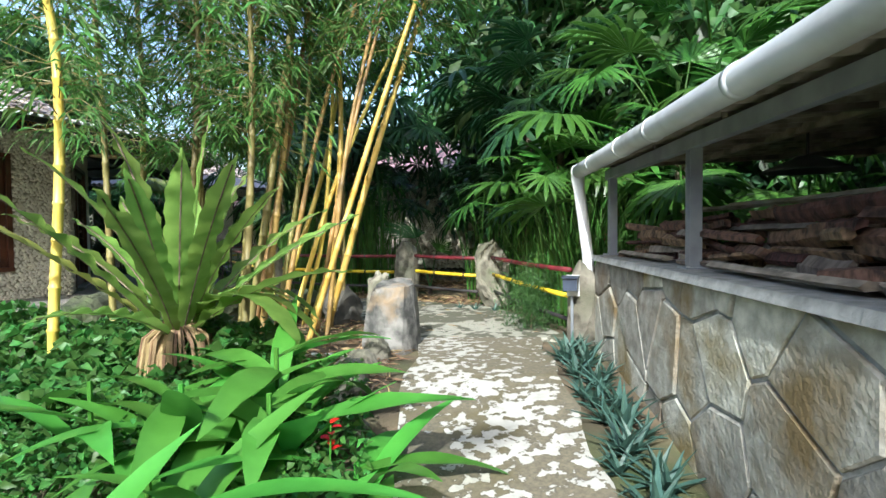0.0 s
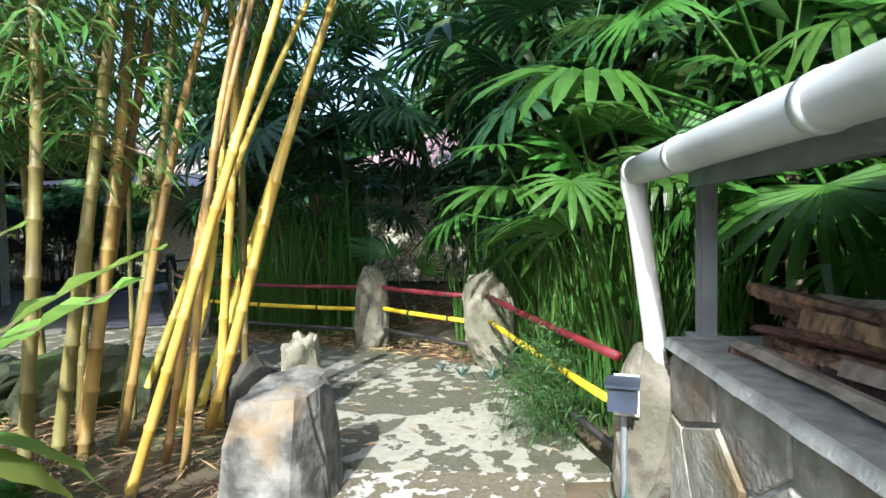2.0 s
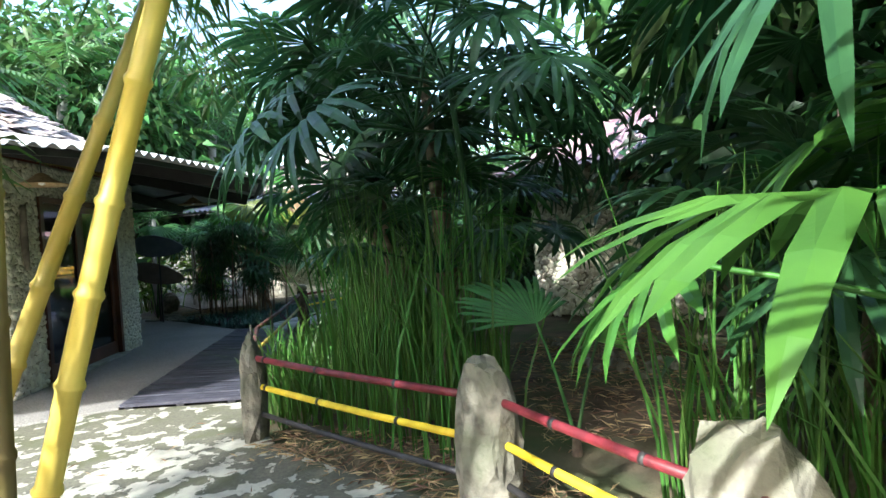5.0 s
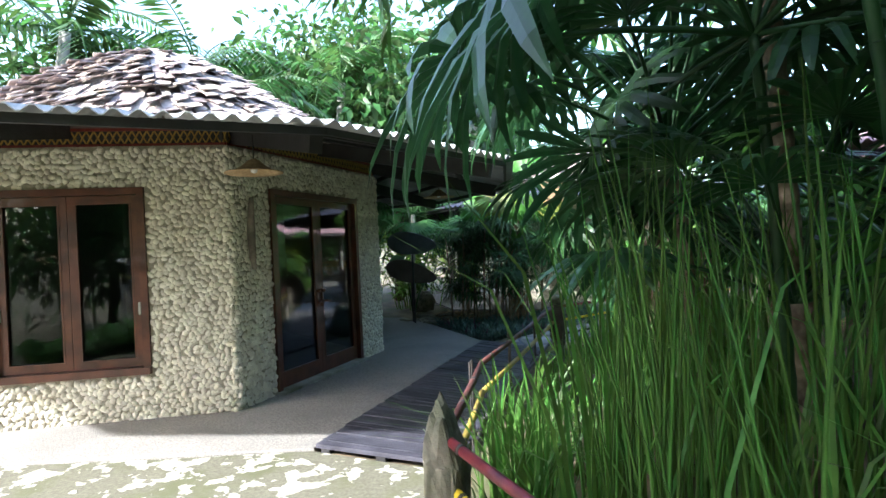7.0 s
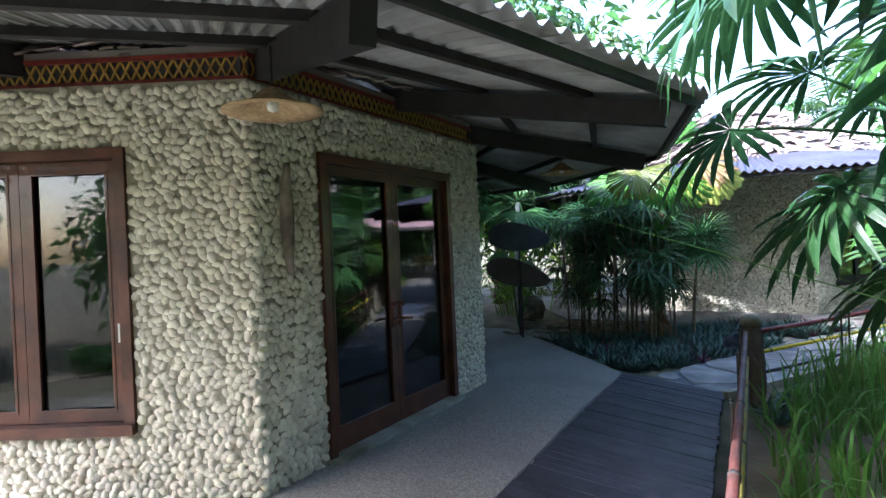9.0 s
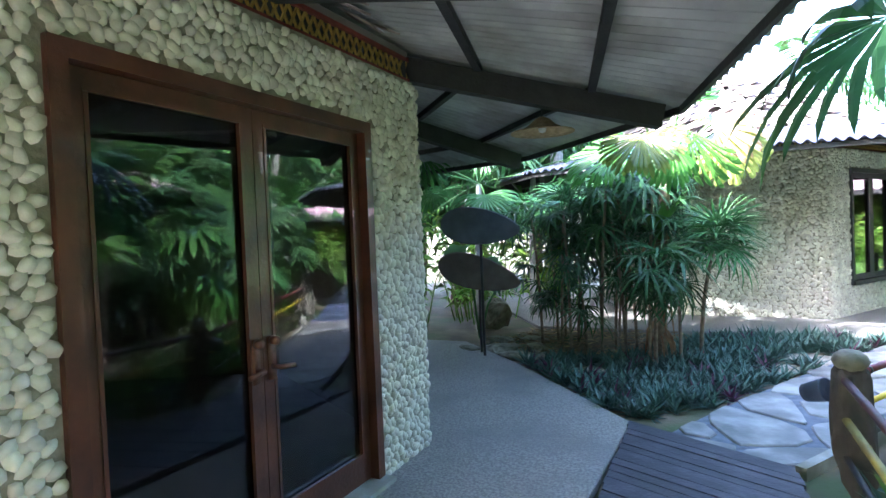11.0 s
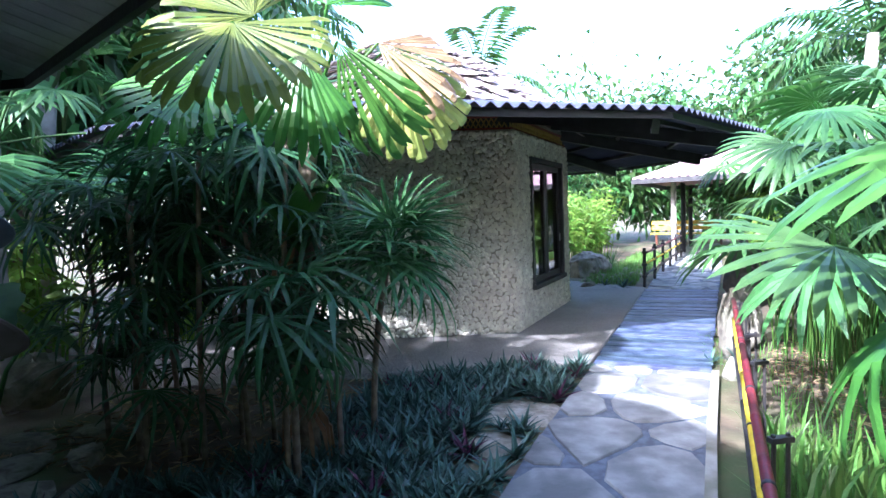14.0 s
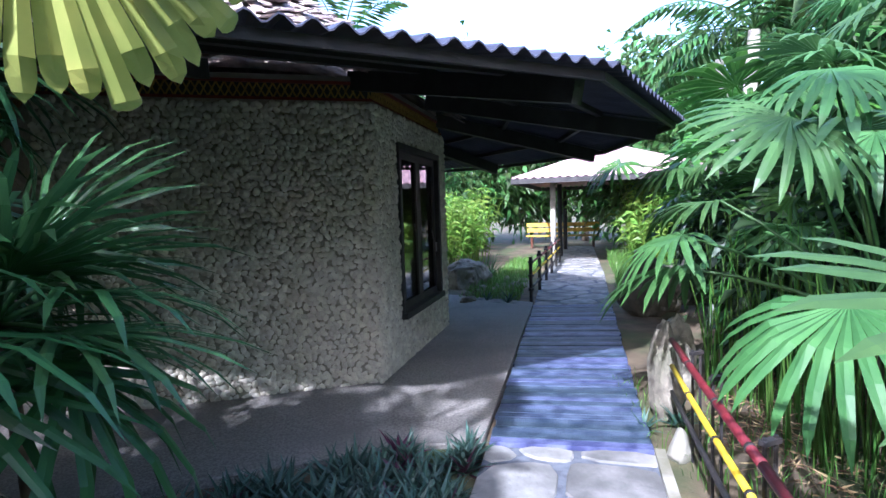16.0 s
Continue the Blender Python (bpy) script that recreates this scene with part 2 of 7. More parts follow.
def flake_mat(name, paint, bare, moss, scale, cut, broad):
    """Old cement whose pale paint has flaked off in sharp-edged patches, with moss over it."""
    m = bpy.data.materials.new(name)
    m.use_nodes = True
    N, L = m.node_tree.nodes, m.node_tree.links
    b = N["Principled BSDF"]
    tc = N.new("ShaderNodeTexCoord")

    def tex(sc, det, rough=0.6):
        n = N.new("ShaderNodeTexNoise")
        n.inputs["Scale"].default_value, n.inputs["Detail"].default_value, n.inputs["Roughness"].default_value = sc, det, rough
        L.new(tc.outputs["Object"], n.inputs["Vector"])
        return n.outputs["Fac"]

    def calc(op, a, c):
        n = N.new("ShaderNodeMath")
        n.operation = op
        for s, v in zip(n.inputs, (a, c)):
            if isinstance(v, float):
                s.default_value = v
            else:
                L.new(v, s)
        return n.outputs[0]

    def mixc(f, a, c):
        n = N.new("ShaderNodeMixRGB")
        L.new(f, n.inputs[0])
        for s, v in zip(n.inputs[1:], (a, c)):
            if isinstance(v, tuple):
                s.default_value = (*v, 1)
            else:
                L.new(v, s)
        return n.outputs[0]

    def step(v, lo, hi):
        n = N.new("ShaderNodeMapRange")
        n.inputs[1].default_value, n.inputs[2].default_value = lo, hi
        L.new(v, n.inputs[0])
        return n.outputs[0]
    big = tex(1.1, 3)
    f = calc("ADD", tex(scale, 5, 0.55), calc("MULTIPLY", calc("SUBTRACT", big, 0.5), broad))
    on = step(f, cut - 0.012, cut + 0.012)
    grain = tex(45, 6)
    bare_c = mixc(step(grain, 0.35, 0.65), bare, tuple(v * 0.62 for v in bare))
    bare_c = mixc(step(tex(2.3, 6), 0.48, 0.62), bare_c, moss)
    paint_c = mixc(step(tex(14, 6), 0.45, 0.7), paint, tuple(v * 0.78 for v in paint))
    rim = calc("MULTIPLY", step(f, cut - 0.05, cut - 0.012), calc("SUBTRACT", 1.0, on))
    col = mixc(calc("MULTIPLY", rim, 0.45), mixc(on, bare_c, paint_c), (0.07, 0.065, 0.05))
    L.new(col, b.inputs["Base Color"])
    b.inputs["Roughness"].default_value = 0.8
    bp = N.new("ShaderNodeBump")
    bp.inputs["Strength"].default_value, bp.inputs["Distance"].default_value = 0.5, 0.008
    L.new(calc("ADD", on, calc("MULTIPLY", grain, 0.5)), bp.inputs["Height"])
    L.new(bp.outputs[0], b.inputs["Normal"])
    return m


M["ramp"] = flake_mat("flaked_ramp", (0.44, 0.425, 0.38), (0.18, 0.155, 0.105), (0.12, 0.10, 0.05), 13.0, 0.515, 0.75)
M["terrace"] = flake_mat("flaked_terrace", (0.35, 0.34, 0.28), (0.125, 0.12, 0.085), (0.075, 0.08, 0.04), 6.5, 0.52, 0.9)
gm = bpy.data.materials.new("dark_glass")
gm.use_nodes = True
gb = gm.node_tree.nodes["Principled BSDF"]
gb.inputs["Base Color"].default_value = (0.30, 0.32, 0.32, 1)
gb.inputs["Roughness"].default_value = 0.02
gb.inputs["Transmission Weight"].default_value = 1.0
gb.inputs["IOR"].default_value = 1.5
M["glass"] = gm


# ---------------------------------------------------------------- mesh tools
class MB:
    """Collects vertices and faces for one mesh."""

    def __init__(self):
        self.v, self.f = [], []

    def add(self, vs, fs):
        o = len(self.v)
        self.v += [tuple(p) for p in vs]
        self.f += [tuple(o + i for i in f) for f in fs]
        return self

    def box(self, c, s, m=None):
        x, y, z = (a / 2 for a in s)
        vs = [Vector((sx * x, sy * y, sz * z)) for sz in (-1, 1) for sy in (-1, 1) for sx in (-1, 1)]
        m = m or Matrix()
        vs = [m @ (Vector(c) + p) for p in vs]
        return self.add(vs, [(0, 2, 3, 1), (4, 5, 7, 6), (0, 1, 5, 4), (2, 6, 7, 3), (0, 4, 6, 2), (1, 3, 7, 5)])

    def bar(self, a, b, w, h, up=(0, 0, 1)):
        """A beam from a to b, w wide and h high."""
        a, b = Vector(a), Vector(b)
        d = (b - a).normalized()
        s = d.cross(Vector(up)).normalized() * w / 2
        u = s.cross(d).normalized() * h / 2
        vs = [p + i * s + j * u for p in (a, b) for i, j in ((-1, -1), (1, -1), (1, 1), (-1, 1))]
        return self.add(vs, [(3, 2, 1, 0), (4, 5, 6, 7), (0, 1, 5, 4), (1, 2, 6, 5), (2, 3, 7, 6), (3, 0, 4, 7)])

    def tube(self, pts, radii, n=8, caps=True):
        pts = [Vector(p) for p in pts]
        if not hasattr(radii, "__len__"):
            radii = [radii] * len(pts)
        o = len(self.v)
        ref = None
        for i, p in enumerate(pts):
            d = (pts[min(i + 1, len(pts) - 1)] - pts[max(i - 1, 0)]).normalized()
            if ref is None:
                ref = d.orthogonal().normalized()
            ref = (ref - d * ref.dot(d)).normalized()
            s = d.cross(ref)
            for k in range(n):
                a = 2 * math.pi * k / n
                self.v.append(tuple(p + (ref * math.cos(a) + s * math.sin(a)) * radii[i]))
        for i in range(len(pts) - 1):
            for k in range(n):
                a, b = o + i * n + k, o + i * n + (k + 1) % n
                self.f.append((a, b, b + n, a + n))
        if caps:
            self.f.append(tuple(o + k for k in range(n))[::-1])
            self.f.append(tuple(o + (len(pts) - 1) * n + k for k in range(n)))
        return self

    def lathe(self, profile, c=(0, 0, 0), n=16, m=None):
        """Turns (radius, height) pairs round the z axis."""
        o = len(self.v)
        m = m or Matrix()
        for rr, z in profile:
            for k in range(n):
                a = 2 * math.pi * k / n
                self.v.append(tuple(m @ Vector((c[0] + rr * math.cos(a), c[1] + rr * math.sin(a), c[2] + z))))
        for i in range(len(profile) - 1):
            for k in range(n):
                a, b = o + i * n + k, o + i * n + (k + 1) % n
                self.f.append((a, b, b + n, a + n))
        return self

    def prism(self, poly, z0, z1, inset=0.0):
        """A slab on a counter-clockwise outline, its top edge bevelled by inset."""
        n = len(poly)
        cx, cy = sum(p[0] for p in poly) / n, sum(p[1] for p in poly) / n
        top = []
        for x, y in poly:
            d = math.hypot(x - cx, y - cy) or 1
            k = max(0.0, 1 - inset / d)
            top.append((cx + (x - cx) * k, cy + (y - cy) * k, z1))
        vs = [(x, y, z0) for x, y in poly] + ([(x, y, z1 - inset) for x, y in poly] if inset else []) + top
        fs, rows_ = [], 3 if inset else 2
        for r in range(rows_ - 1):
            fs += [(r * n + i, r * n + (i + 1) % n, (r + 1) * n + (i + 1) % n, (r + 1) * n + i) for i in range(n)]
        fs.append(tuple((rows_ - 1) * n + i for i in range(n)))
        return self.add(vs, fs)

    def mesh(self, name, material=None, smooth=False):
        me = bpy.data.meshes.new(name)
        me.from_pydata(self.v, [], self.f)
        if material:
            me.materials.append(material)
        if smooth:
            me.shade_smooth()
        me.update()
        return me


def part(name, mb, material, parent=None, label="", smooth=False, m=None):
    """Links a mesh as one object under a thing or part."""
    me = mb if isinstance(mb, bpy.types.Mesh) else mb.mesh(name, material, smooth)
    ob = new(name, me)
    if parent is not None:
        ob.parent = parent
    if m is not None:
        ob.matrix_basis = m
    return tagged(ob, label)


def thing(name, loc, label, category, group="", m=None):
    ob = new(name)
    ob.matrix_basis = m if m is not None else Matrix.Translation(loc)
    return tagged(ob, label, category, group)


def single(name, mb, material, label, category, group="", kind="", smooth=False, m=None):
    ob = part(name, mb, material, None, "", smooth, m)
    return tagged(ob, label, category, group, kind)


def clip_poly(poly, p, nrm):
    """Keeps the part of poly with (q - p) . nrm <= 0."""
    out = []
    for i, a in enumerate(poly):
        b = poly[(i + 1) % len(poly)]
        da = (a[0] - p[0]) * nrm[0] + (a[1] - p[1]) * nrm[1]
        db = (b[0] - p[0]) * nrm[0] + (b[1] - p[1]) * nrm[1]
        if da <= 0:
            out.append(a)
        if da * db < 0:
            k = da / (da - db)
            out.append((a[0] + (b[0] - a[0]) * k, a[1] + (b[1] - a[1]) * k))
    return out


def cells(outline, size, rng, gap=0.012, jitter=0.42, stretch=1.0):
    """Irregular stone outlines that fill a convex or nearly convex outline, with joints between them."""
    xs, ys = [p[0] for p in outline], [p[1] for p in outline]
    seeds = []
    y = min(ys) - size
    while y < max(ys) + size:
        x = min(xs) - size * stretch
        while x < max(xs) + size * stretch:
            seeds.append((x + rng.uniform(-jitter, jitter) * size * stretch, y + rng.uniform(-jitter, jitter) * size))
            x += size * stretch
        y += size
    res = []
    for s in seeds:
        if not (min(xs) - size < s[0] < max(xs) + size and min(ys) - size < s[1] < max(ys) + size):
            continue
        poly = list(outline)
        for q in seeds:
            dx, dy = q[0] - s[0], q[1] - s[1]
            d = math.hypot(dx, dy)
            if 0 < d < size * 3.2 * stretch:
                poly = clip_poly(poly, (s[0] + dx / 2 - dx / d * gap / 2, s[1] + dy / 2 - dy / d * gap / 2), (dx, dy))
                if len(poly) < 3:
                    break
        if len(poly) >= 3:
            area = sum(poly[i][0] * poly[(i + 1) % len(poly)][1] - poly[(i + 1) % len(poly)][0] * poly[i][1] for i in range(len(poly))) / 2
            if abs(area) > size * size * 0.06:
                res.append(poly if area > 0 else poly[::-1])
    return res


def inside(poly, x, y):
    c = False
    for i in range(len(poly)):
        (x1, y1), (x2, y2) = poly[i], poly[i - 1]
        if (y1 > y) != (y2 > y) and x < (x2 - x1) * (y - y1) / (y2 - y1) + x1:
            c = not c
    return c


def boulder(mb, size, rng, seed, rough=0.22, m=None, **_):
    """A craggy stone with its foot at z = 0: a hull of random points, split and roughened."""
    r_ = random.Random(seed * 13 + 5)
    bm = bmesh.new()
    for _k in range(30):
        d = Vector((r_.gauss(0, 1), r_.gauss(0, 1), r_.gauss(0, 1))).normalized()
        q = max(abs(d.x), abs(d.y), abs(d.z))
        d = d * (0.35 + 0.65 / q) * r_.uniform(0.86, 1.04)
        bm.verts.new((d.x * (1 - 0.16 * d.z), d.y * (1 - 0.16 * d.z), d.z))
    bmesh.ops.convex_hull(bm, input=bm.verts[:])
    loose = [v for v in bm.verts if not v.link_faces]
    bmesh.ops.delete(bm, geom=loose, context="VERTS")
    bmesh.ops.triangulate(bm, faces=bm.faces[:])
    bmesh.ops.subdivide_edges(bm, edges=bm.edges[:], cuts=3, use_grid_fill=True, smooth=0.25)
    off = Vector((seed * 7.3, seed * 3.1, seed * 5.7))
    m = m or Matrix()
    bm.verts.index_update()
    vs = []
    for v in bm.verts:
        n_ = v.co.normalized()
        w = rough * (0.55 * noise.noise(v.co * 2.0 + off) + 0.4 * noise.noise(v.co * 5 + off) + 0.25 * noise.noise(v.co * 11 + off))
        p = v.co + n_ * w
        vs.append(m @ Vector((p.x * size[0] / 2, p.y * size[1] / 2, (p.z + 0.97) * size[2] / 2)))
    mb.add(vs, [[v.index for v in f.verts] for f in bm.faces])
    bm.free()
    return mb


# ---------------------------------------------------------------- ground and levels
WD = Vector((0.587, 0.81, 0))          # along the stone wall
WN = Vector((-0.81, 0.587, 0))         # from the wall towards the path
WE = Vector((0.32, -1.63, 0))          # far end of the wall's face


def wall_pt(u, w, z):
    """u metres back from the wall's far end, w metres towards the path."""
    return WE - WD * u + WN * w + Vector((0, 0, z))


def level(x, y):
    """Height of the ground: a ramp up to the terrace, level beyond."""
    u = (x + 3.11) * 0.653 + (y + 4.66) * 0.757
    return max(-0.75, min(0.0, -0.47 + 0.13 * u))


gx = sorted(set([-400, -120, -50, -30, -20, -14, -10] + [-8 + 0.4 * i for i in range(46)] + [11, 14, 20, 30, 50, 120, 400]))
gy = sorted(set([-400, -120, -50, -25, -15, -11] + [-9 + 0.4 * i for i in range(90)] + [28, 30, 34, 40, 60, 120, 400]))
g = MB()
for yy in gy:
    for xx in gx:
        near = 1 if abs(xx) < 9 and -9 < yy < 28 else 0
        g.v.append((xx, yy, level(xx, yy) - 0.045 + near * 0.025 * noise.noise(Vector((xx * 0.9, yy * 0.9, 0)))))
for j in range(len(gy) - 1):
    for i in range(len(gx) - 1):
        a = j * len(gx) + i
        g.f.append((a, a + 1, a + 1 + len(gx), a + len(gx)))
single("ground", g, M["soil"], "bare brown garden soil with moss and leaf litter", "ground", kind="structure", smooth=True)


def slab(name, poly, z, material, label, thick=0.12, n_level=False):
    s = MB()
    n = len(poly)
    if n_level:
        s.add([(x, y, level(x, y) + z - thick) for x, y in poly] + [(x, y, level(x, y) + z) for x, y in poly],
              [tuple(range(n, 2 * n))] + [(i, (i + 1) % n, n + (i + 1) % n, n + i) for i in range(n)])
    else:
        s.prism(poly, z - thick, z, 0.01)
    return single(name, s, material, label, "paving", kind="structure")


# ramp beside the stone wall, in strips that follow the slope
rp = MB()
STEPS = 26
for i in range(STEPS + 1):
    u = 6.0 - i * 6.35 / STEPS
    for w in (1.42 + 0.03 * math.sin(i * 1.3), 0.95, 0.42 + 0.03 * math.sin(i * 1.9)):
        p = wall_pt(u, w, 0)
        rp.v.append((p.x, p.y, level(p.x, p.y) - 0.004))
    if i:
        a = 3 * (i - 1)
        rp.f += [(a, a + 1, a + 4, a + 3), (a + 1, a + 2, a + 5, a + 4)]
n0 = len(rp.v)
rp.v += [(x, y, z - 0.14) for x, y, z in rp.v[:n0]]
for i in range(STEPS):
    a = 3 * i
    rp.f += [(a, a + 3, a + 3 + n0, a + n0), (a + 2, a + 2 + n0, a + 5 + n0, a + 5)]
ramp_ob = single("path_ramp", rp, M["ramp"], "worn cement ramp with flaking white paint and moss", "path", kind="structure")

TERRACE = [(-0.62, -0.62), (0.42, -1.25), (1.0, 0.25), (1.05, 0.75), (0.55, 1.95), (-0.55, 3.3), (-0.95, 4.6), (-2.09, 4.80), (-3.07, 4.5), (-4.3, 4.16), (-6.2, 3.5), (-6.0, 1.9), (-3.2, 2.4), (-1.5, 2.2), (-0.75, 1.5), (-0.62, 0.6)]
terrace_ob = slab("terrace", TERRACE, -0.006, M["terrace"], "cement terrace with mossy stains and peeling pale paint")

H1 = Vector((-5.59, 7.42, 0))
H2 = Vector((-0.17, 16.56, 0))
HEX1 = [(-3.28, 5.60), (-3.0, 8.42), (-5.31, 10.07), (-7.9, 8.9), (-8.18, 6.08), (-5.86, 4.42)]
HEX2 = [(0.80, 14.30), (2.27, 16.26), (1.30, 18.52), (-1.14, 18.82), (-2.61, 16.86), (-1.68, 14.60)]
slab("apron", [(-4.3, 4.18), (-3.07, 4.52), (-2.09, 4.82), (-1.88, 7.97), (-1.71, 9.22), (-3.0, 10.9), (-3.9, 11.9), (-7.5, 12.0), (-10.0, 8.0), (-8.5, 3.2), (-6.2, 3.5)], 0.004, M["apron"], "grey exposed-aggregate concrete apron round the hut")
slab("apron_2", [(-3.2, 13.2), (0.55, 12.95), (1.0, 12.75), (3.86, 16.75), (4.1, 17.1), (3.3, 18.6), (1.0, 20.0), (-3.5, 20.0), (-5.0, 16.5)], 0.004, M["apron"], "grey concrete apron round the far hut")


def deck(name, a, b, c, d, pitch, material, label):
    """Boards laid across from edge a-b to edge d-c."""
    a, b, c, d = (Vector((*p, 0)) for p in (a, b, c, d))
    t = tagged(new(name), label, "deck", kind="structure")
    n = int((b - a).length / pitch)
    rng = random.Random(3)
    for i in range(n):
        k0, k1 = i / n, (i + 1) / n - 0.007 / (b - a).length
        j = rng.uniform(-0.012, 0.012)
        s = [a.lerp(b, k0), a.lerp(b, k1), d.lerp(c, k1), d.lerp(c, k0)]
        e = (s[0] - s[3]).normalized()
        s[0], s[1], s[2], s[3] = s[0] + e * j, s[1] + e * j, s[2] + e * j, s[3] + e * j
        z = 0.03 + rng.uniform(-0.004, 0.004)
        part("board", MB().prism([(p.x, p.y) for p in reversed(s)], z - 0.03, z, 0.004), material, t)
    sub = MB()
    for k in (0.08, 0.5, 0.92):
        sub.bar(a.lerp(d, k) + Vector((0, 0, -0.02)), b.lerp(c, k) + Vector((0, 0, -0.02)), 0.07, 0.035)
    part("joist", sub, M["beam"], t)
    return t


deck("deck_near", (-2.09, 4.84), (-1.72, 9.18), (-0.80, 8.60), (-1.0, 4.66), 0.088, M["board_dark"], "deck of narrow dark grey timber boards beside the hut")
deck("deck_far", (1.01, 12.69), (3.88, 16.74), (4.90, 16.20), (1.84, 12.14), 0.088, M["board"], "deck of weathered blue-grey timber boards leading on")


def flags(name, poly, size, z, label, seed, gap=0.045):
    t = tagged(new(name), label, "path", kind="structure")
    part("bed", MB().prism(poly, z - 0.14, z - 0.012), M["joint"], t)
    rng = random.Random(seed)
    for c in cells(poly, size, rng, gap):
        # soften the corners
        soft = []
        for i, p in enumerate(c):
            q, r = c[i - 1], c[(i + 1) % len(c)]
            soft += [(p[0] * 0.74 + q[0] * 0.26, p[1] * 0.74 + q[1] * 0.26), (p[0] * 0.74 + r[0] * 0.26, p[1] * 0.74 + r[1] * 0.26)]
        part("flagstone", MB().prism(soft, z - 0.04, z + rng.uniform(-0.003, 0.006), 0.008), M["flag"], t)
    return t


flags("path_flags", [(-1.46, 9.03), (-1.43, 8.85), (-0.80, 8.60), (0.23, 9.95), (1.84, 12.12), (1.0, 12.68), (-0.14, 11.1), (-1.05, 9.72)], 0.60, 0.02, "grey natural flagstone path with dark recessed joints", 5)
flags("path_far", [(3.9, 16.76), (4.9, 16.2), (7.2, 19.2), (9.7, 22.6), (12.2, 26.0), (11.4, 26.7), (8.86, 23.4), (6.3, 20.2)], 0.55, 0.02, "sunlit grey flagstone path to the pavilion", 6)
kerb = MB()
for a, b in zip([(-0.78, 8.58), (0.25, 9.93), (1.1, 11.1)], [(0.25, 9.93), (1.1, 11.1), (1.87, 12.12)]):
    kerb.bar((*a, -0.02), (*b, -0.02), 0.06, 0.12)
single("path_kerb", kerb, M["cement"], "narrow cement edging along the flagstone path", "kerb", kind="structure")

UPZ = Vector((0, 0, 1))
PROTO = []
for s in range(5):
    q = MB()
    n = 7
    rg = random.Random(40 + s)
    e = [(1 + rg.uniform(-0.22, 0.22)) for _ in range(n)]
    q.v = [(0.5 * e[k] * math.cos(2 * math.pi * k / n), 0.5 * e[k] * math.sin(2 * math.pi * k / n), 0) for k in range(n)]
    q.v += [(0.40 * e[k] * math.cos(2 * math.pi * k / n), 0.40 * e[k] * math.sin(2 * math.pi * k / n), 0.26) for k in range(n)]
    q.v += [(0.04, 0.02, 0.36)]
    q.f = [(k, (k + 1) % n, n + (k + 1) % n, n + k) for k in range(n)] + [(n + k, n + (k + 1) % n, 2 * n) for k in range(n)]
    PROTO.append(q)
PMESH = [q.mesh("pebble", M["pebble"], True) for q in PROTO]


def facet(parent, a, b, top, holes, seed, single_zone=None, size=0.052, pebbles=True):
    """One straight wall of a hut from corner a to b: thick wall with openings, clad in pebbles."""
    a, b = Vector((*a, 0)), Vector((*b, 0))
    L = (b - a).length
    ex = (b - a) / L
    en = Vector((ex.y, -ex.x, 0))
    m = Matrix(((ex.x, 0, en.x, a.x), (ex.y, 0, en.y, a.y), (0, 1, 0, 0), (0, 0, 0, 1)))
    cuts = sorted({0.0, L, *[h[0] for h in holes], *[h[1] for h in holes]})
    for x0, x1 in zip(cuts, cuts[1:]):
        spans, z = [], 0.0
        for h in sorted((h for h in holes if h[0] <= x0 and h[1] >= x1), key=lambda h: h[2]):
            spans.append((z, h[2]))
            z = h[3]
        spans.append((z, top))
        for z0, z1 in spans:
            if z1 - z0 > 0.01:
                wall = part("wall", MB().box(((x0 + x1) / 2, (z0 + z1) / 2, -0.09), (x1 - x0, z1 - z0, 0.18)), M["grout"], parent, "", m=m)
    if not pebbles:
        return m, L
    rng = random.Random(seed)
    joined = MB()
    count = 0
    y = size * 0.3
    row = 0
    while y < top - 0.01:
        x = -0.02 + (row % 2) * size * 0.5
        while x < L + 0.02:
            px_, py_ = x + rng.uniform(-0.3, 0.3) * size, y + rng.uniform(-0.3, 0.3) * size
            x += size * 0.96
            if any(h[0] - 0.02 < px_ < h[1] + 0.02 and h[2] - 0.02 < py_ < h[3] + 0.02 for h in holes):
                continue
            s = size * rng.uniform(1.0, 1.4)
            k = rng.randrange(5)
            lm = Matrix.Translation((px_, py_, rng.uniform(-0.004, 0.002))) @ Euler((rng.uniform(-0.3, 0.3), rng.uniform(-0.3, 0.3), rng.uniform(0, 6.28))).to_matrix().to_4x4() @ Matrix.Diagonal((s * 1.15, s * 0.85, s, 1))
            if single_zone and single_zone[0] < px_ < single_zone[1] and single_zone[2] < py_ < single_zone[3] and count < 300:
                part("pebble", PMESH[k], None, wall, m=lm)
                count += 1
            else:
                joined.add([lm @ Vector(p) for p in PROTO[k].v], PROTO[k].f)
        y += size * 0.82
        row += 1
    st = part("pebble_cladding", joined, M["pebble_j"], wall, "cream river pebbles set in grout", True)
    tagged(st, kind="stuff")
    return m, L


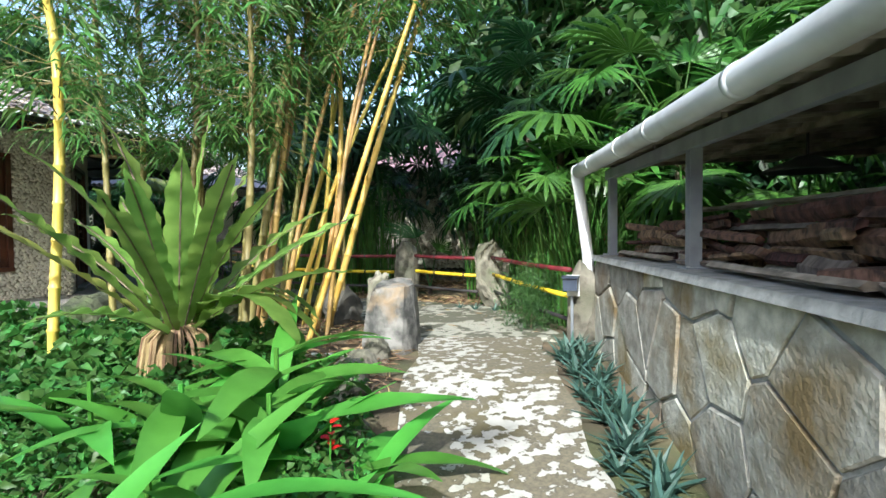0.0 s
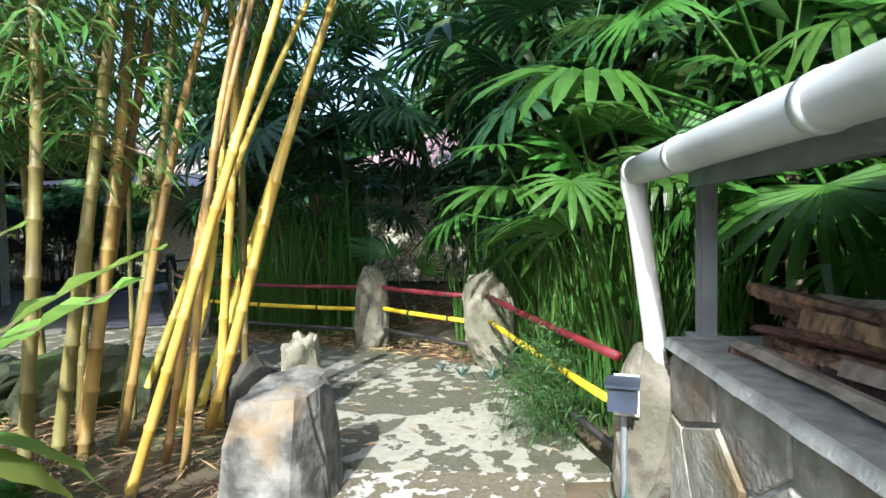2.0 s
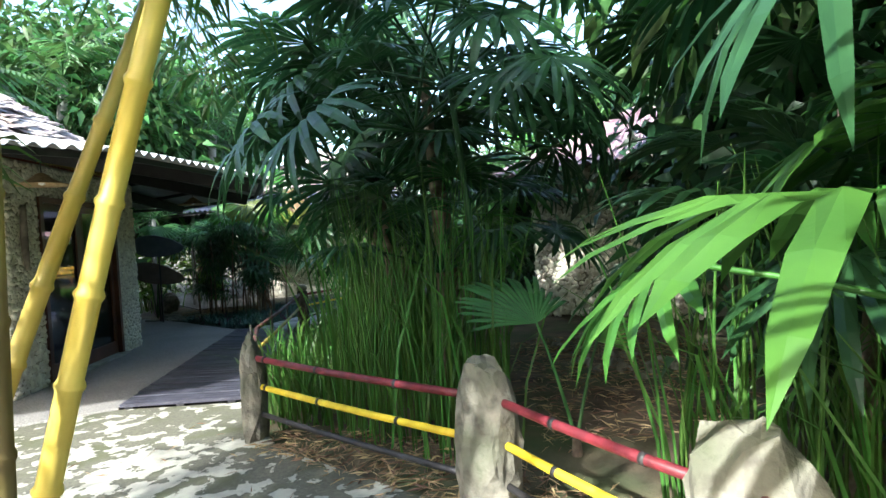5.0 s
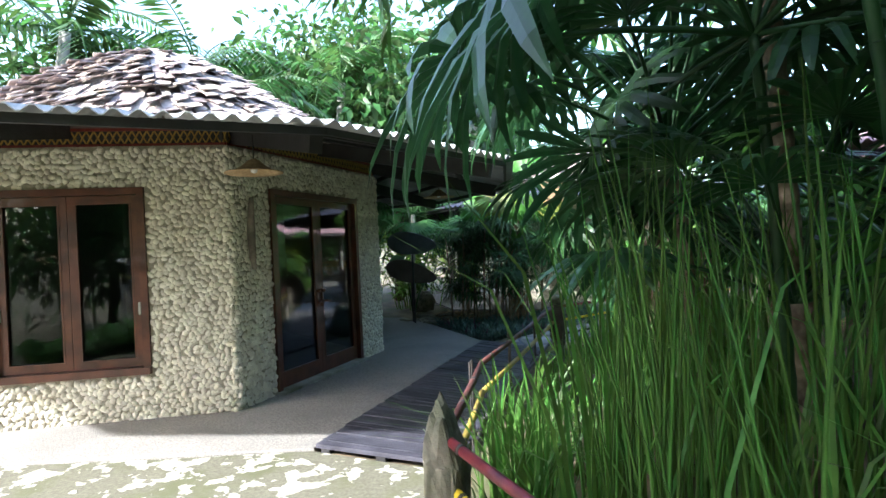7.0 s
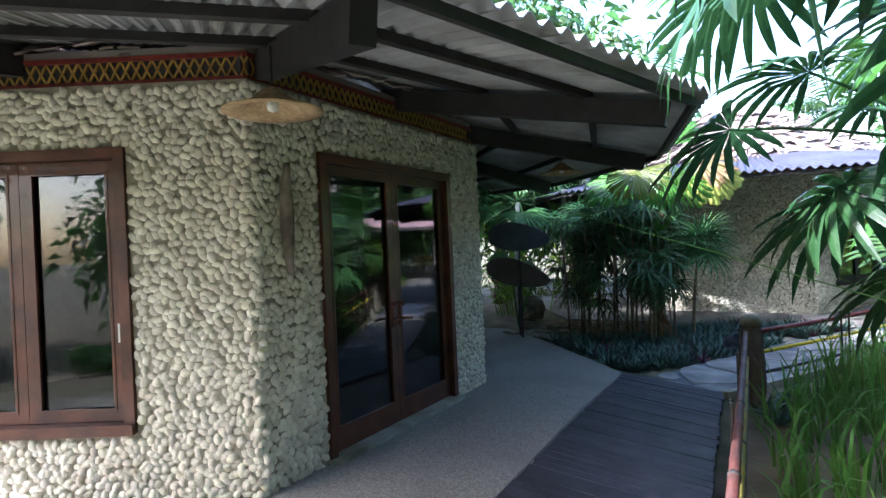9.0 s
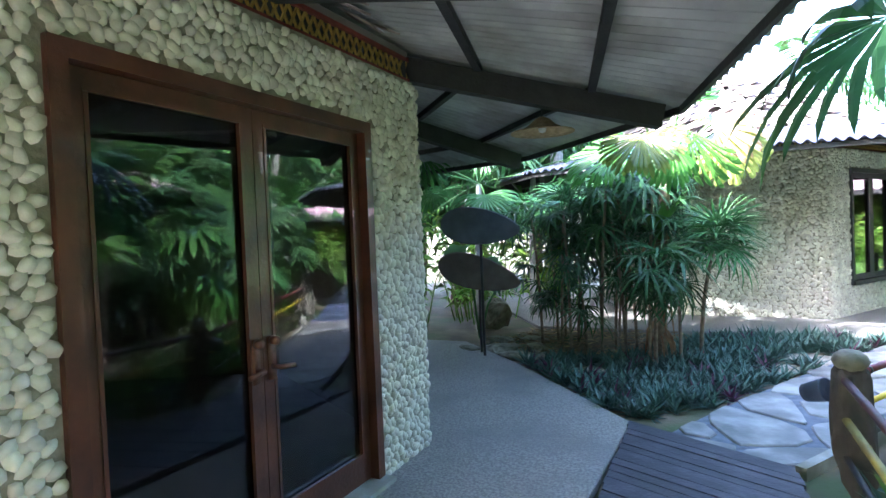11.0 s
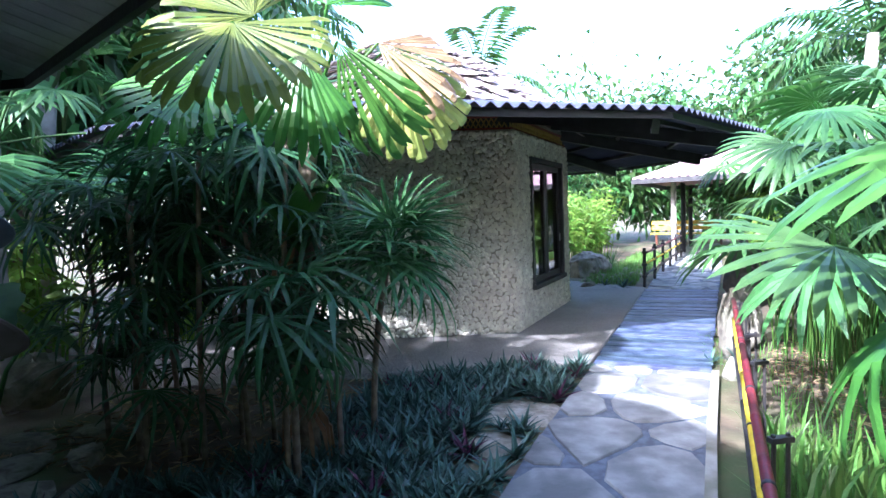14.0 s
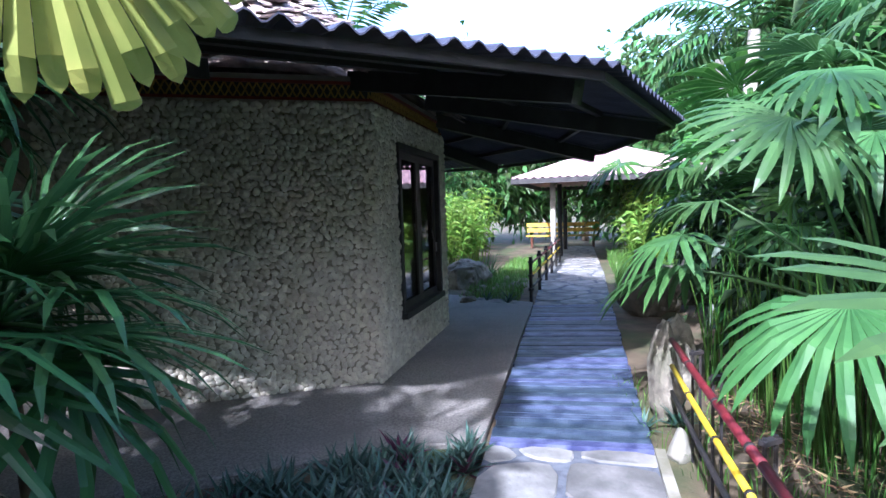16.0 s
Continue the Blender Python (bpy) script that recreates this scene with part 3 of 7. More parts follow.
def casement(parent_m, name, x0, x1, z0, z1, label, leaves=2, door=False, tint="frame", sill=True):
    """A timber frame with glazed leaves in the plane of a hut wall."""
    t = thing(name, (0, 0, 0), label, "door" if door else "window", m=parent_m)
    tagged(t, kind="structure")
    fw, dep = 0.062, 0.12
    fr = MB()
    fr.box(((x0 + x1) / 2, z1 - fw / 2, -0.03), (x1 - x0, fw, dep))
    fr.box((x0 + fw / 2, (z0 + z1) / 2, -0.03), (fw, z1 - z0 - 2 * fw * (0 if door else 1) - (fw if door else 0), dep)) if not door else fr.box((x0 + fw / 2, (z0 + z1 - fw) / 2, -0.03), (fw, z1 - z0 - fw, dep))
    fr.box((x1 - fw / 2, (z0 + z1) / 2, -0.03), (fw, z1 - z0 - 2 * fw, dep)) if not door else fr.box((x1 - fw / 2, (z0 + z1 - fw) / 2, -0.03), (fw, z1 - z0 - fw, dep))
    if not door:
        fr.box(((x0 + x1) / 2, z0 + fw / 2, -0.02), (x1 - x0, fw, dep + 0.04))
    part("frame", fr, M[tint], t)
    if door:
        part("threshold", MB().box(((x0 + x1) / 2, z0 + 0.015, 0.0), (x1 - x0 + 0.02, 0.03, 0.2)), M["cement"], t, "pale cement threshold")
    a, b = x0 + fw + 0.004, x1 - fw - 0.004
    c, d = (z0 + 0.035 if door else z0 + fw + 0.004), z1 - fw - 0.004
    w = (b - a) / leaves
    st = 0.06
    for i in range(leaves):
        p, q = a + i * w + 0.002, a + (i + 1) * w - 0.002
        low = 0.15 if door else st
        lf = MB()
        lf.box((p + st / 2, (c + d) / 2, -0.045), (st, d - c, 0.045)).box((q - st / 2, (c + d) / 2, -0.045), (st, d - c, 0.045))
        lf.box(((p + q) / 2, d - st / 2, -0.045), (q - p - 2 * st, st, 0.044)).box(((p + q) / 2, c + low / 2, -0.045), (q - p - 2 * st, low, 0.044))
        leaf = part("door_leaf" if door else "sash", lf, M[tint], t)
        part("pane", MB().box(((p + q) / 2, (c + low + d - st) / 2, -0.05), (q - p - 2 * st, d - c - st - low, 0.006)), M["glass"], leaf, "dark reflecting glass")
        bd = MB()
        for zz in (c + low + 0.008, d - st - 0.008):
            bd.box(((p + q) / 2, zz, -0.028), (q - p - 2 * st, 0.016, 0.02))
        for xx in (p + st + 0.008, q - st - 0.008):
            bd.box((xx, (c + low + d - st) / 2, -0.028), (0.016, d - c - st - low - 0.034, 0.02))
        part("glazing_bead", bd, M[tint], leaf)
        if door:
            hx = q - 0.045 if i == 0 else p + 0.045
            h = MB().tube([(hx, 0.86, -0.02), (hx, 0.86, 0.03), (hx - (0.09 if i == 0 else -0.09), 0.85, 0.035)], 0.012, 8)
            h.tube([(hx, 0.98, -0.02), (hx, 0.98, 0.02)], 0.02, 10)
            h.box((hx, 0.90, -0.02), (0.045, 0.2, 0.012))
            part("door_handle", h, M["brass"], leaf, "worn brass lever handle", True)
        else:
            h = MB().box((q - 0.02 if i == leaves - 1 else p + 0.02, (c + d) / 2 - 0.25, -0.015), (0.018, 0.11, 0.014))
            part("hinge", h, M["steel"], leaf, "small steel hinge")
    return t


def ring(center, r, n, a0, z):
    return [Vector((center.x + r * math.cos(radians(a0 + 360 * k / n)), center.y + r * math.sin(radians(a0 + 360 * k / n)), z)) for k in range(n)]


def corrugated(mb, a, b, c, d, pitch=0.13, amp=0.022, thick=0.008):
    """A wavy sheet over the quad a-b (low edge) d-c (high edge)."""
    L = max((b - a).length, 0.1)
    n = max(4, int(L / pitch * 6))
    o = len(mb.v)
    for k in range(n + 1):
        t = k / n
        wv = amp * math.sin(2 * math.pi * t * L / pitch)
        lo, hi = a.lerp(b, t), d.lerp(c, t)
        for p in (lo, hi):
            mb.v.append((p.x, p.y, p.z + wv))
        for p in (lo, hi):
            mb.v.append((p.x, p.y, p.z + wv - thick))
    for k in range(n):
        i = o + 4 * k
        mb.f += [(i, i + 4, i + 5, i + 1), (i + 2, i + 3, i + 7, i + 6), (i, i + 2, i + 6, i + 4), (i + 1, i + 5, i + 7, i + 3)]
    return mb


def hut(name, center, hexagon, facets, a0, R, eave_z, under, label, seed):
    t = thing(name, (0, 0, 0), label, "hut")
    walls = {}
    for i in range(6):
        holes, zone, cov = facets.get(i, ([], None, False))
        walls[i] = facet(t, hexagon[i], hexagon[(i + 1) % 6], 2.45, holes, seed + i, zone, pebbles=cov)
    # wall plate, lattice frieze above the pebbles
    for i in range(6):
        m, L = walls[i]
        fr = part("frieze", MB().box((L / 2, 2.535, -0.07), (L, 0.16, 0.05)), M["beam"], t, "", m=m)
        for z in (2.465, 2.605):
            part("frieze_rail", MB().box((L / 2, z, -0.035), (L, 0.025, 0.03)), M["lattice_red"], fr, "red painted rail")
        lt = MB()
        n = int(L / 0.062)
        for k in range(n):
            x = (k + 0.5) * L / n
            for s in (-1, 1):
                lt.bar((x - 0.029, 2.535 - s * 0.055, -0.04), (x + 0.029, 2.535 + s * 0.055, -0.04), 0.012, 0.012, (0, 0, 1))
        part("lattice", lt, M["lattice"], fr, "yellow diamond lattice")
    rise = 0.52
    low, high = ring(center, R, 12, a0, eave_z), ring(center, 2.3, 12, a0, eave_z + rise)
    for k in range(12):
        part("eave_sheet", corrugated(MB(), low[k], low[(k + 1) % 12], high[(k + 1) % 12], high[k]), M["sheet"] if under else M["sheet_dark"], t, "corrugated sheet of the eave")
    # fascia, purlins, rafters below the sheets
    for k in range(12):
        p, q = low[k], low[(k + 1) % 12]
        part("fascia", MB().bar(p.lerp(Vector((center.x, center.y, p.z)), 0.02) - Vector((0, 0, 0.05)), q.lerp(Vector((center.x, center.y, q.z)), 0.02) - Vector((0, 0, 0.05)), 0.03, 0.05), M["beam"], t)
        for f in (0.3, 0.62):
            part("purlin", MB().bar(low[k].lerp(high[k], f) - Vector((0, 0, 0.055)), low[(k + 1) % 12].lerp(high[(k + 1) % 12], f) - Vector((0, 0, 0.055)), 0.05, 0.05), M["beam"], t)
        e = low[k].lerp(high[k], 0.10) - Vector((0, 0, 0.15))
        part("rafter", MB().bar(e, high[k] - Vector((0, 0, 0.15)), 0.10, 0.16), M["beam"], t, "heavy dark timber rafter")
    # shingled cone above
    rng = random.Random(seed + 50)
    cone = MB()
    base_z, apex_z, base_r = eave_z + 0.44, eave_z + 2.22, 2.42
    cone.lathe([(base_r - 0.1, base_z - 0.06), (0.5, apex_z - 0.52), (0.05, apex_z - 0.47)], (center.x, center.y, 0), 24)
    rows_ = 17
    for j in range(rows_):
        f = j / rows_
        rr = base_r * (1 - f) + 0.06
        zz = base_z + (apex_z - base_z) * f - 0.42 * f ** 4
        n = int(2 * math.pi * rr / 0.11) + 3
        for k in range(n):
            a = 2 * math.pi * (k + rng.uniform(-0.4, 0.4)) / n
            w, ln = rng.uniform(0.06, 0.16), rng.uniform(0.24, 0.44)
            d = Vector((math.cos(a), math.sin(a), 0))
            s = Vector((-d.y, d.x, 0))
            down = (d * base_r + Vector((0, 0, base_z - apex_z))).normalized()
            nrm = s.cross(down) * -1
            top = Vector((center.x, center.y, 0)) + d * rr + Vector((0, 0, zz)) + down * rng.uniform(-0.05, 0.05) - down * ln * 0.5
            lift = rng.uniform(0.03, 0.14)
            sk2 = rng.uniform(-0.05, 0.05)
            v = [top - s * w / 2, top + s * w / 2, top + s * (w / 2 + sk2) + down * ln + nrm * lift, top - s * (w / 2 - sk2) + down * ln * rng.uniform(0.85, 1.1) + nrm * lift * 0.7]
            cone.add([*v, *[p - nrm * 0.012 for p in v]], [(0, 1, 2, 3), (7, 6, 5, 4), (3, 2, 6, 7), (1, 5, 6, 2), (0, 3, 7, 4)])
    st = part("shingle_roof", cone, M["thatch"], t, "curled weathered shingle cone")
    tagged(st, kind="stuff")
    # inside: floor, ceiling
    part("hut_floor", MB().prism([(p[0] * 0.97 + center.x * 0.03, p[1] * 0.97 + center.y * 0.03) for p in hexagon], 0.0, 0.02), M["inner"], t)
    part("hut_ceiling", MB().prism([(p[0] * 0.99 + center.x * 0.01, p[1] * 0.99 + center.y * 0.01) for p in hexagon], 2.62, 2.66), M["inner"], t)
    return t, walls


# hut 1: window facet is index 5 (from HEX1[5] to HEX1[0]), door facet 0, side door facet 1
win_hole = (0.80, 2.11, 0.41, 2.08)
door_hole = (0.55, 2.27, 0.0, 2.09)
hut1, w1 = hut("pebble_hut", H1, HEX1, {5: ([win_hole], (2.12, 2.84, 0.0, 1.1), True), 0: ([door_hole], (2.27, 2.84, 0.0, 2.45), True), 1: ([], None, False)}, 24, 4.78, 2.30, True, "six-sided hut clad in cream pebbles with a shingle cone roof", 100)
casement(w1[5][0], "window_1", win_hole[0], win_hole[1], win_hole[2], win_hole[3], "reddish-brown timber casement window in a pebble wall")
casement(w1[0][0], "door_1", door_hole[0], door_hole[1], 0.0, door_hole[3], "closed dark-stained glazed double door of the hut", door=True)
facet(hut1, (-3.04, 8.52), (-4.25, 10.0), 2.42, [], 107)
annex_hole = (0.25, 1.36, 0.0, 2.02)
m_annex, _len = facet(hut1, (-4.25, 10.0), (-4.80, 12.05), 2.26, [annex_hole], 108)
facet(hut1, (-4.80, 12.05), (-6.6, 11.2), 2.26, [], 109, pebbles=False)
casement(m_annex, "door_2", annex_hole[0], annex_hole[1], 0.0, annex_hole[3], "closed dark-stained glazed side door of the hut", door=True)
h2win = (0.58, 2.12, 0.44, 2.17)
hut2, w2 = hut("pebble_hut", H2, HEX2, {5: ([], (1.6, 2.5, 0.0, 0.95), True), 0: ([h2win], None, True)}, -69, 4.80, 2.27, False, "six-sided pebble-clad hut with a dark corrugated eave", 200)
casement(w2[0][0], "window_2", h2win[0], h2win[1], h2win[2], h2win[3], "dark timber casement window reflecting a pink roof", tint="beam")

# ---------------------------------------------------------------- wood shed beside the ramp
wl = MB()
for u0, u1 in ((0, 2), (2, 4), (4, 6.5)):
    c = wall_pt((u0 + u1) / 2, -0.2, 0)
    pts = [wall_pt(u0, -0.012, -1.0), wall_pt(u1, -0.012, -1.0), wall_pt(u1, -0.5, -1.0), wall_pt(u0, -0.5, -1.0)]
    wl.prism([(p.x, p.y) for p in pts][::-1], -1.0, 0.69)
shed_wall = single("wall_shed", wl, M["mortar"], "low retaining wall faced with grey-brown slabs of stone", "wall", kind="structure")
rng = random.Random(21)
fm = Matrix((( -WD.x, 0, WN.x, WE.x), (-WD.y, 0, WN.y, WE.y), (0, 1, 0, 0), (0, 0, 0, 1)))
for c in cells([(0, -0.95), (6.4, -0.95), (6.4, 0.68), (0, 0.68)], 0.40, rng, 0.018, 0.5, 0.8):
    part("wall_stone", MB().prism(c, -0.03, rng.uniform(-0.006, 0.012), 0.008), M["stone"], shed_wall, m=fm)
cop = MB()
NC = 40
for i in range(NC + 1):
    u = i * 6.5 / NC
    for w, z in ((0.035 + 0.012 * noise.noise(Vector((i * 0.9, 0, 0))), 0.685), (0.02, 0.725 + 0.008 * noise.noise(Vector((i * 0.7, 3, 0)))), (-0.5, 0.73)):
        cop.v.append(tuple(wall_pt(u, w, z)))
    if i:
        a = 3 * (i - 1)
        cop.f += [(a, a + 1, a + 4, a + 3), (a + 1, a + 2, a + 5, a + 4)]
part("coping", cop, M["mortar"], shed_wall, "rough cement coping")
# wood-store floor, then posts, roof and gutter
single("shed_floor", MB().prism([tuple(wall_pt(u, w, 0).xy) for u, w in ((0, -0.5), (0, -3.2), (6.5, -3.2), (6.5, -0.5))], 0.55, 0.70), M["cement"], "raised cement floor under the firewood", "floor", kind="structure")
shed = thing("wood_shed", wall_pt(3, -1.4, 0.7), "open shed with steel posts and a low sheet roof", "shed")
sinv = shed.matrix_basis.inverted()


def shed_part(name, mb, material, label="", smooth=False):
    mb.v = [tuple(sinv @ Vector(p)) for p in mb.v]
    return part(name, mb, material, shed, label, smooth)


for u in (0.0, 1.6, 3.2, 4.8, 6.3):
    base = wall_pt(u, -0.13, 0.0)
    prof = [(-.032, -.03), (.032, -.03), (.032, .03), (.024, .03), (.024, -.022), (-.024, -.022), (-.024, .03), (-.032, .03)]
    pm = MB().prism([tuple((base - WD * a + WN * b).xy) for a, b in prof], 0.725, 1.335)
    foot = shed_part("foot_plate", MB().prism([tuple((base + WD * a + WN * b).xy) for a, b in ((-.06, -.06), (.06, -.06), (.06, .06), (-.06, .06))][::-1], 0.715, 0.735), M["tin"])
    shed_part("post", pm, M["tin"], "grey steel channel post")
    shed_part("post", MB().bar(wall_pt(u, -2.75, 0.70), wall_pt(u, -2.75, 1.46), 0.06, 0.06, WN), M["tin"])
shed_part("eave_beam", MB().bar(wall_pt(-0.1, -0.12, 1.365), wall_pt(6.5, -0.12, 1.365), 0.05, 0.07), M["tin"], "grey steel eave beam")
shed_part("back_beam", MB().bar(wall_pt(-0.1, -2.75, 1.48), wall_pt(6.5, -2.75, 1.48), 0.06, 0.07), M["beam"])
for w in (-0.75, -1.4, -2.1):
    shed_part("purlin", MB().bar(wall_pt(-0.15, w, 1.42 + -w * 0.042), wall_pt(6.5, w, 1.42 + -w * 0.042), 0.05, 0.05), M["wood_old"])
for u in (0.05, 1.1, 2.0, 3.0, 4.0, 5.0, 6.0):
    shed_part("rafter", MB().bar(wall_pt(u, -0.1, 1.43), wall_pt(u, -2.95, 1.55), 0.05, 0.05), M["wood_old"])
rs = MB()
corrugated(rs, wall_pt(-0.15, 0.07, 1.44), wall_pt(6.6, 0.07, 1.44), wall_pt(6.6, -3.0, 1.60), wall_pt(-0.15, -3.0, 1.60), 0.15, 0.02)
shed_part("roof", rs, M["wood_old"], "weathered corrugated roof seen from below")
gt = MB().tube([wall_pt(-0.10 + 0.5 * k, 0.12, 1.40 + 0.002 * k) for k in range(14)], 0.058, 16)
gut = shed_part("gutter", gt, M["pvc"], "grey plastic pipe gutter with stains", True)
for u in (-0.08, 0.45, 1.2, 1.75, 2.6, 3.6, 4.6):
    c = MB().tube([wall_pt(u - 0.02, 0.12, 1.40 + 0.004 * u), wall_pt(u + 0.02, 0.12, 1.40 + 0.004 * u)], 0.062, 16)
    shed_part("gutter_clip", c, M["pvc_white"] if u < 0 else M["pvc"], "", True)
shed_part("downpipe", MB().tube([wall_pt(-0.10, 0.12, 1.41), wall_pt(-0.12, 0.12, 1.34), wall_pt(-0.115, 0.11, 1.26), wall_pt(-0.09, 0.045, 0.72), wall_pt(-0.08, 0.02, 0.02)], [0.058, 0.054, 0.046, 0.046, 0.046], 14), M["pvc_white"], "white plastic downpipe", True)
sl = thing("hanging_lamp", wall_pt(1.32, -0.85, 1.265), "dark round metal lamp shade hanging under the shed roof", "lamp")
part("shade", MB().lathe([(0.015, 0.06), (0.05, 0.055), (0.13, 0.02), (0.22, -0.02), (0.225, -0.03), (0.21, -0.025), (0.04, 0.03)], n=20), M["board_grey"], sl, "", True)
part("cord", MB().tube([(0, 0, 0.05), (0, 0, 0.19)], 0.008, 6), M["black"], sl)

# ---------------------------------------------------------------- stones, rails, firewood, fittings
def stone_thing(name, loc, size, seed, label, material="rock", rz=0.0, tilt=(0, 0), rough=0.22, group="", flat=0.0):
    mb = MB()
    boulder(mb, size, None, seed, rough)
    if flat:
        # broken-off top, slightly tilted and uneven
        mb.v = [(p[0], p[1], min(p[2], size[2] * flat + 0.10 * p[0] + 0.02 * noise.noise(Vector((p[0] * 9, p[1] * 9, seed))))) for p in mb.v]
    ob = single(name, mb, M[material], label, "rock", group, smooth=False, m=Matrix.Translation(loc) @ Euler((tilt[0], tilt[1], rz)).to_matrix().to_4x4())
    return ob


POST = "upright weathered stone post carrying the rails"
PA, PB, PC = Vector((-0.72, 3.52, 0)), Vector((0.60, 1.95, 0)), Vector((1.06, 0.66, 0))
stone_thing("stone_post", PA - UPZ * 0.06, (0.19, 0.22, 0.86), 1, POST, group="stone posts")
stone_thing("stone_post", PB - UPZ * 0.06, (0.30, 0.34, 0.86), 2, POST, rz=0.6, group="stone posts")
stone_thing("stone_post", PC - UPZ * 0.06, (0.30, 0.40, 0.88), 9, "leaning pale stone post carrying the rails", rz=0.9, tilt=(0.0, 0.14), group="stone posts")
stone_thing("boulder", (-0.97, -0.60, -0.28), (0.52, 0.40, 1.02), 4, "tall grey boulder with an ochre face beside the ramp", "rock_grey", rz=0.7, rough=0.14, flat=0.77)
stone_thing("boulder", (0.33, -1.50, -0.08), (0.24, 0.28, 0.74), 5, "upright mossy stone at the end of the wall", rz=0.4)
stone_thing("boulder", (-0.58, 0.42, -0.1), (0.22, 0.26, 0.62), 6, "pale craggy rock beside the bamboo", rz=1.2, rough=0.35)
stone_thing("boulder", (-0.85, 0.75, -0.1), (0.45, 0.35, 0.50), 16, "mossy grey rock behind the bamboo canes", "rock_dark", rz=0.4, rough=0.3)
for i, (x, y, w, h) in enumerate([(-1.15, 1.25, 0.75, 0.46), (-1.75, 1.45, 0.8, 0.52), (-2.4, 1.55, 0.85, 0.48), (-3.05, 1.5, 0.8, 0.5)]):
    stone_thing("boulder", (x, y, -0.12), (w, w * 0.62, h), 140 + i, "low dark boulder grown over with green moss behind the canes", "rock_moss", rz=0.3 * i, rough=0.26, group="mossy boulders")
for i, (x, y, s) in enumerate([(-1.85, -1.72, 0.24), (-1.72, -1.45, 0.28), (-1.5, -1.15, 0.22), (-1.95, -2.0, 0.2), (-1.3, -0.95, 0.26), (-1.62, -1.2, 0.2)]):
    stone_thing("edge_stone", (x, y, level(x, y) - 0.08), (s, s * 0.8, s * 0.9), 20 + i, "small grey stone edging the garden bed", rz=i, group="edging stones")
stone_thing("boulder", (4.98, 15.66, -0.1), (0.62, 0.6, 0.95), 31, "large dark boulder beside the path", "rock_dark", rz=0.3)
stone_thing("boulder", (5.45, 15.62, -0.1), (0.5, 0.5, 0.75), 32, "grey boulder beside a dark one", "rock", rz=1.3)
stone_thing("boulder", (6.4, 16.0, -0.1), (0.9, 0.7, 0.8), 33, "pale brown boulder among the plants", "rock", rz=0.5)
stone_thing("boulder", (4.15, 19.7, -0.1), (1.0, 0.8, 0.62), 34, "flat-topped brown boulder on the gravel", "rock", rz=0.2)
stone_thing("boulder", (-3.75, 12.9, -0.05), (0.5, 0.45, 0.5), 35, "pale boulder behind the panels", "rock", rz=0.2)
for i in range(14):
    x, y = 3.3 + 0.14 * i + rnd.uniform(-.3, .3), 17.9 + 0.12 * i + rnd.uniform(-.3, .3)
    stone_thing("loose_stone", (x, y, -0.06), (rnd.uniform(.12, .28), rnd.uniform(.12, .25), rnd.uniform(.1, .18)), 60 + i, "pale loose stone on the gravel", "rock", rz=i, group="loose stones")
for i in range(40):
    x, y = rnd.uniform(2.4, 4.0), rnd.uniform(4.0, 6.2)
    stone_thing("loose_stone", (x, y, -0.06), (rnd.uniform(.08, .18), rnd.uniform(.08, .16), rnd.uniform(.07, .12)), 80 + i, "pale loose stone on the gravel", "rock", rz=i, group="loose stones")


def rail(a, b, r, material, label, bands=True):
    a, b = Vector(a), Vector(b)
    t = thing("rail", a, label, "rail", "painted bamboo rails")
    n = max(3, int((b - a).length / 0.38))
    pts, rad = [], []
    for i in range(n + 1):
        p = (b - a) * (i / n) + UPZ * (-0.012 * math.sin(math.pi * i / n))
        d = (b - a).normalized()
        if 0 < i < n:
            pts += [p - d * 0.01, p, p + d * 0.01]
            rad += [r, r * 1.12, r]
        else:
            pts.append(p)
            rad.append(r)
    part("pole", MB().tube(pts, rad, 10), M[material], t, smooth=True)
    if bands:
        for f in (0.08, 0.36, 0.7):
            p = (b - a) * f + UPZ * (-0.012 * math.sin(math.pi * f))
            d = (b - a).normalized()
            part("binding", MB().tube([p - d * 0.012, p + d * 0.012], r * 1.16, 10), M["black"], t, "black tape band", True)
    return t


for a, b in ((PA, PB), (PB, PC), (PC, Vector((0.32, -1.35, 0)))):
    za = 0.60
    rail(a + UPZ * za, b + UPZ * (za - 0.01), 0.022, "red", "dark red painted bamboo rail between stone posts")
    rail(a + UPZ * 0.40, b + UPZ * 0.37, 0.021, "yellow", "yellow painted bamboo rail between stone posts")
    rail(a + UPZ * 0.20, b + UPZ * 0.17, 0.018, "black", "black painted bamboo rail between stone posts", False)

BP = Vector((-0.62, 8.38, 0))
DP = Vector((-0.86, 5.0, 0))
# red and yellow rails here have the shade mixed into their paint
for z, r_, mm, lb in ((0.60, 0.02, "red_shaded", "red bamboo rail beside the deck, dulled to brown for shade"), (0.40, 0.02, "yellow_shaded", "yellow bamboo rail beside the deck, dulled to olive for shade"), (0.2, 0.016, "black", "black painted bamboo rail beside the deck")):
    for a, b in ((PA, DP), (DP, BP)):
        rail(a + UPZ * z, b + UPZ * z, r_, mm, lb, mm != "black")
for y in (4.8, 6.0, 7.2):
    t = thing("fence_upright", (-0.86 + 0.071 * max(0.0, y - 5.0) - 0.03, y, 0), "twin black iron fence upright", "post", "iron uprights")
    for s in (-0.03, 0.03):
        part("rod", MB().tube([(0, s, -0.08), (0, s, 0.66)], 0.009, 6), M["black"], t)

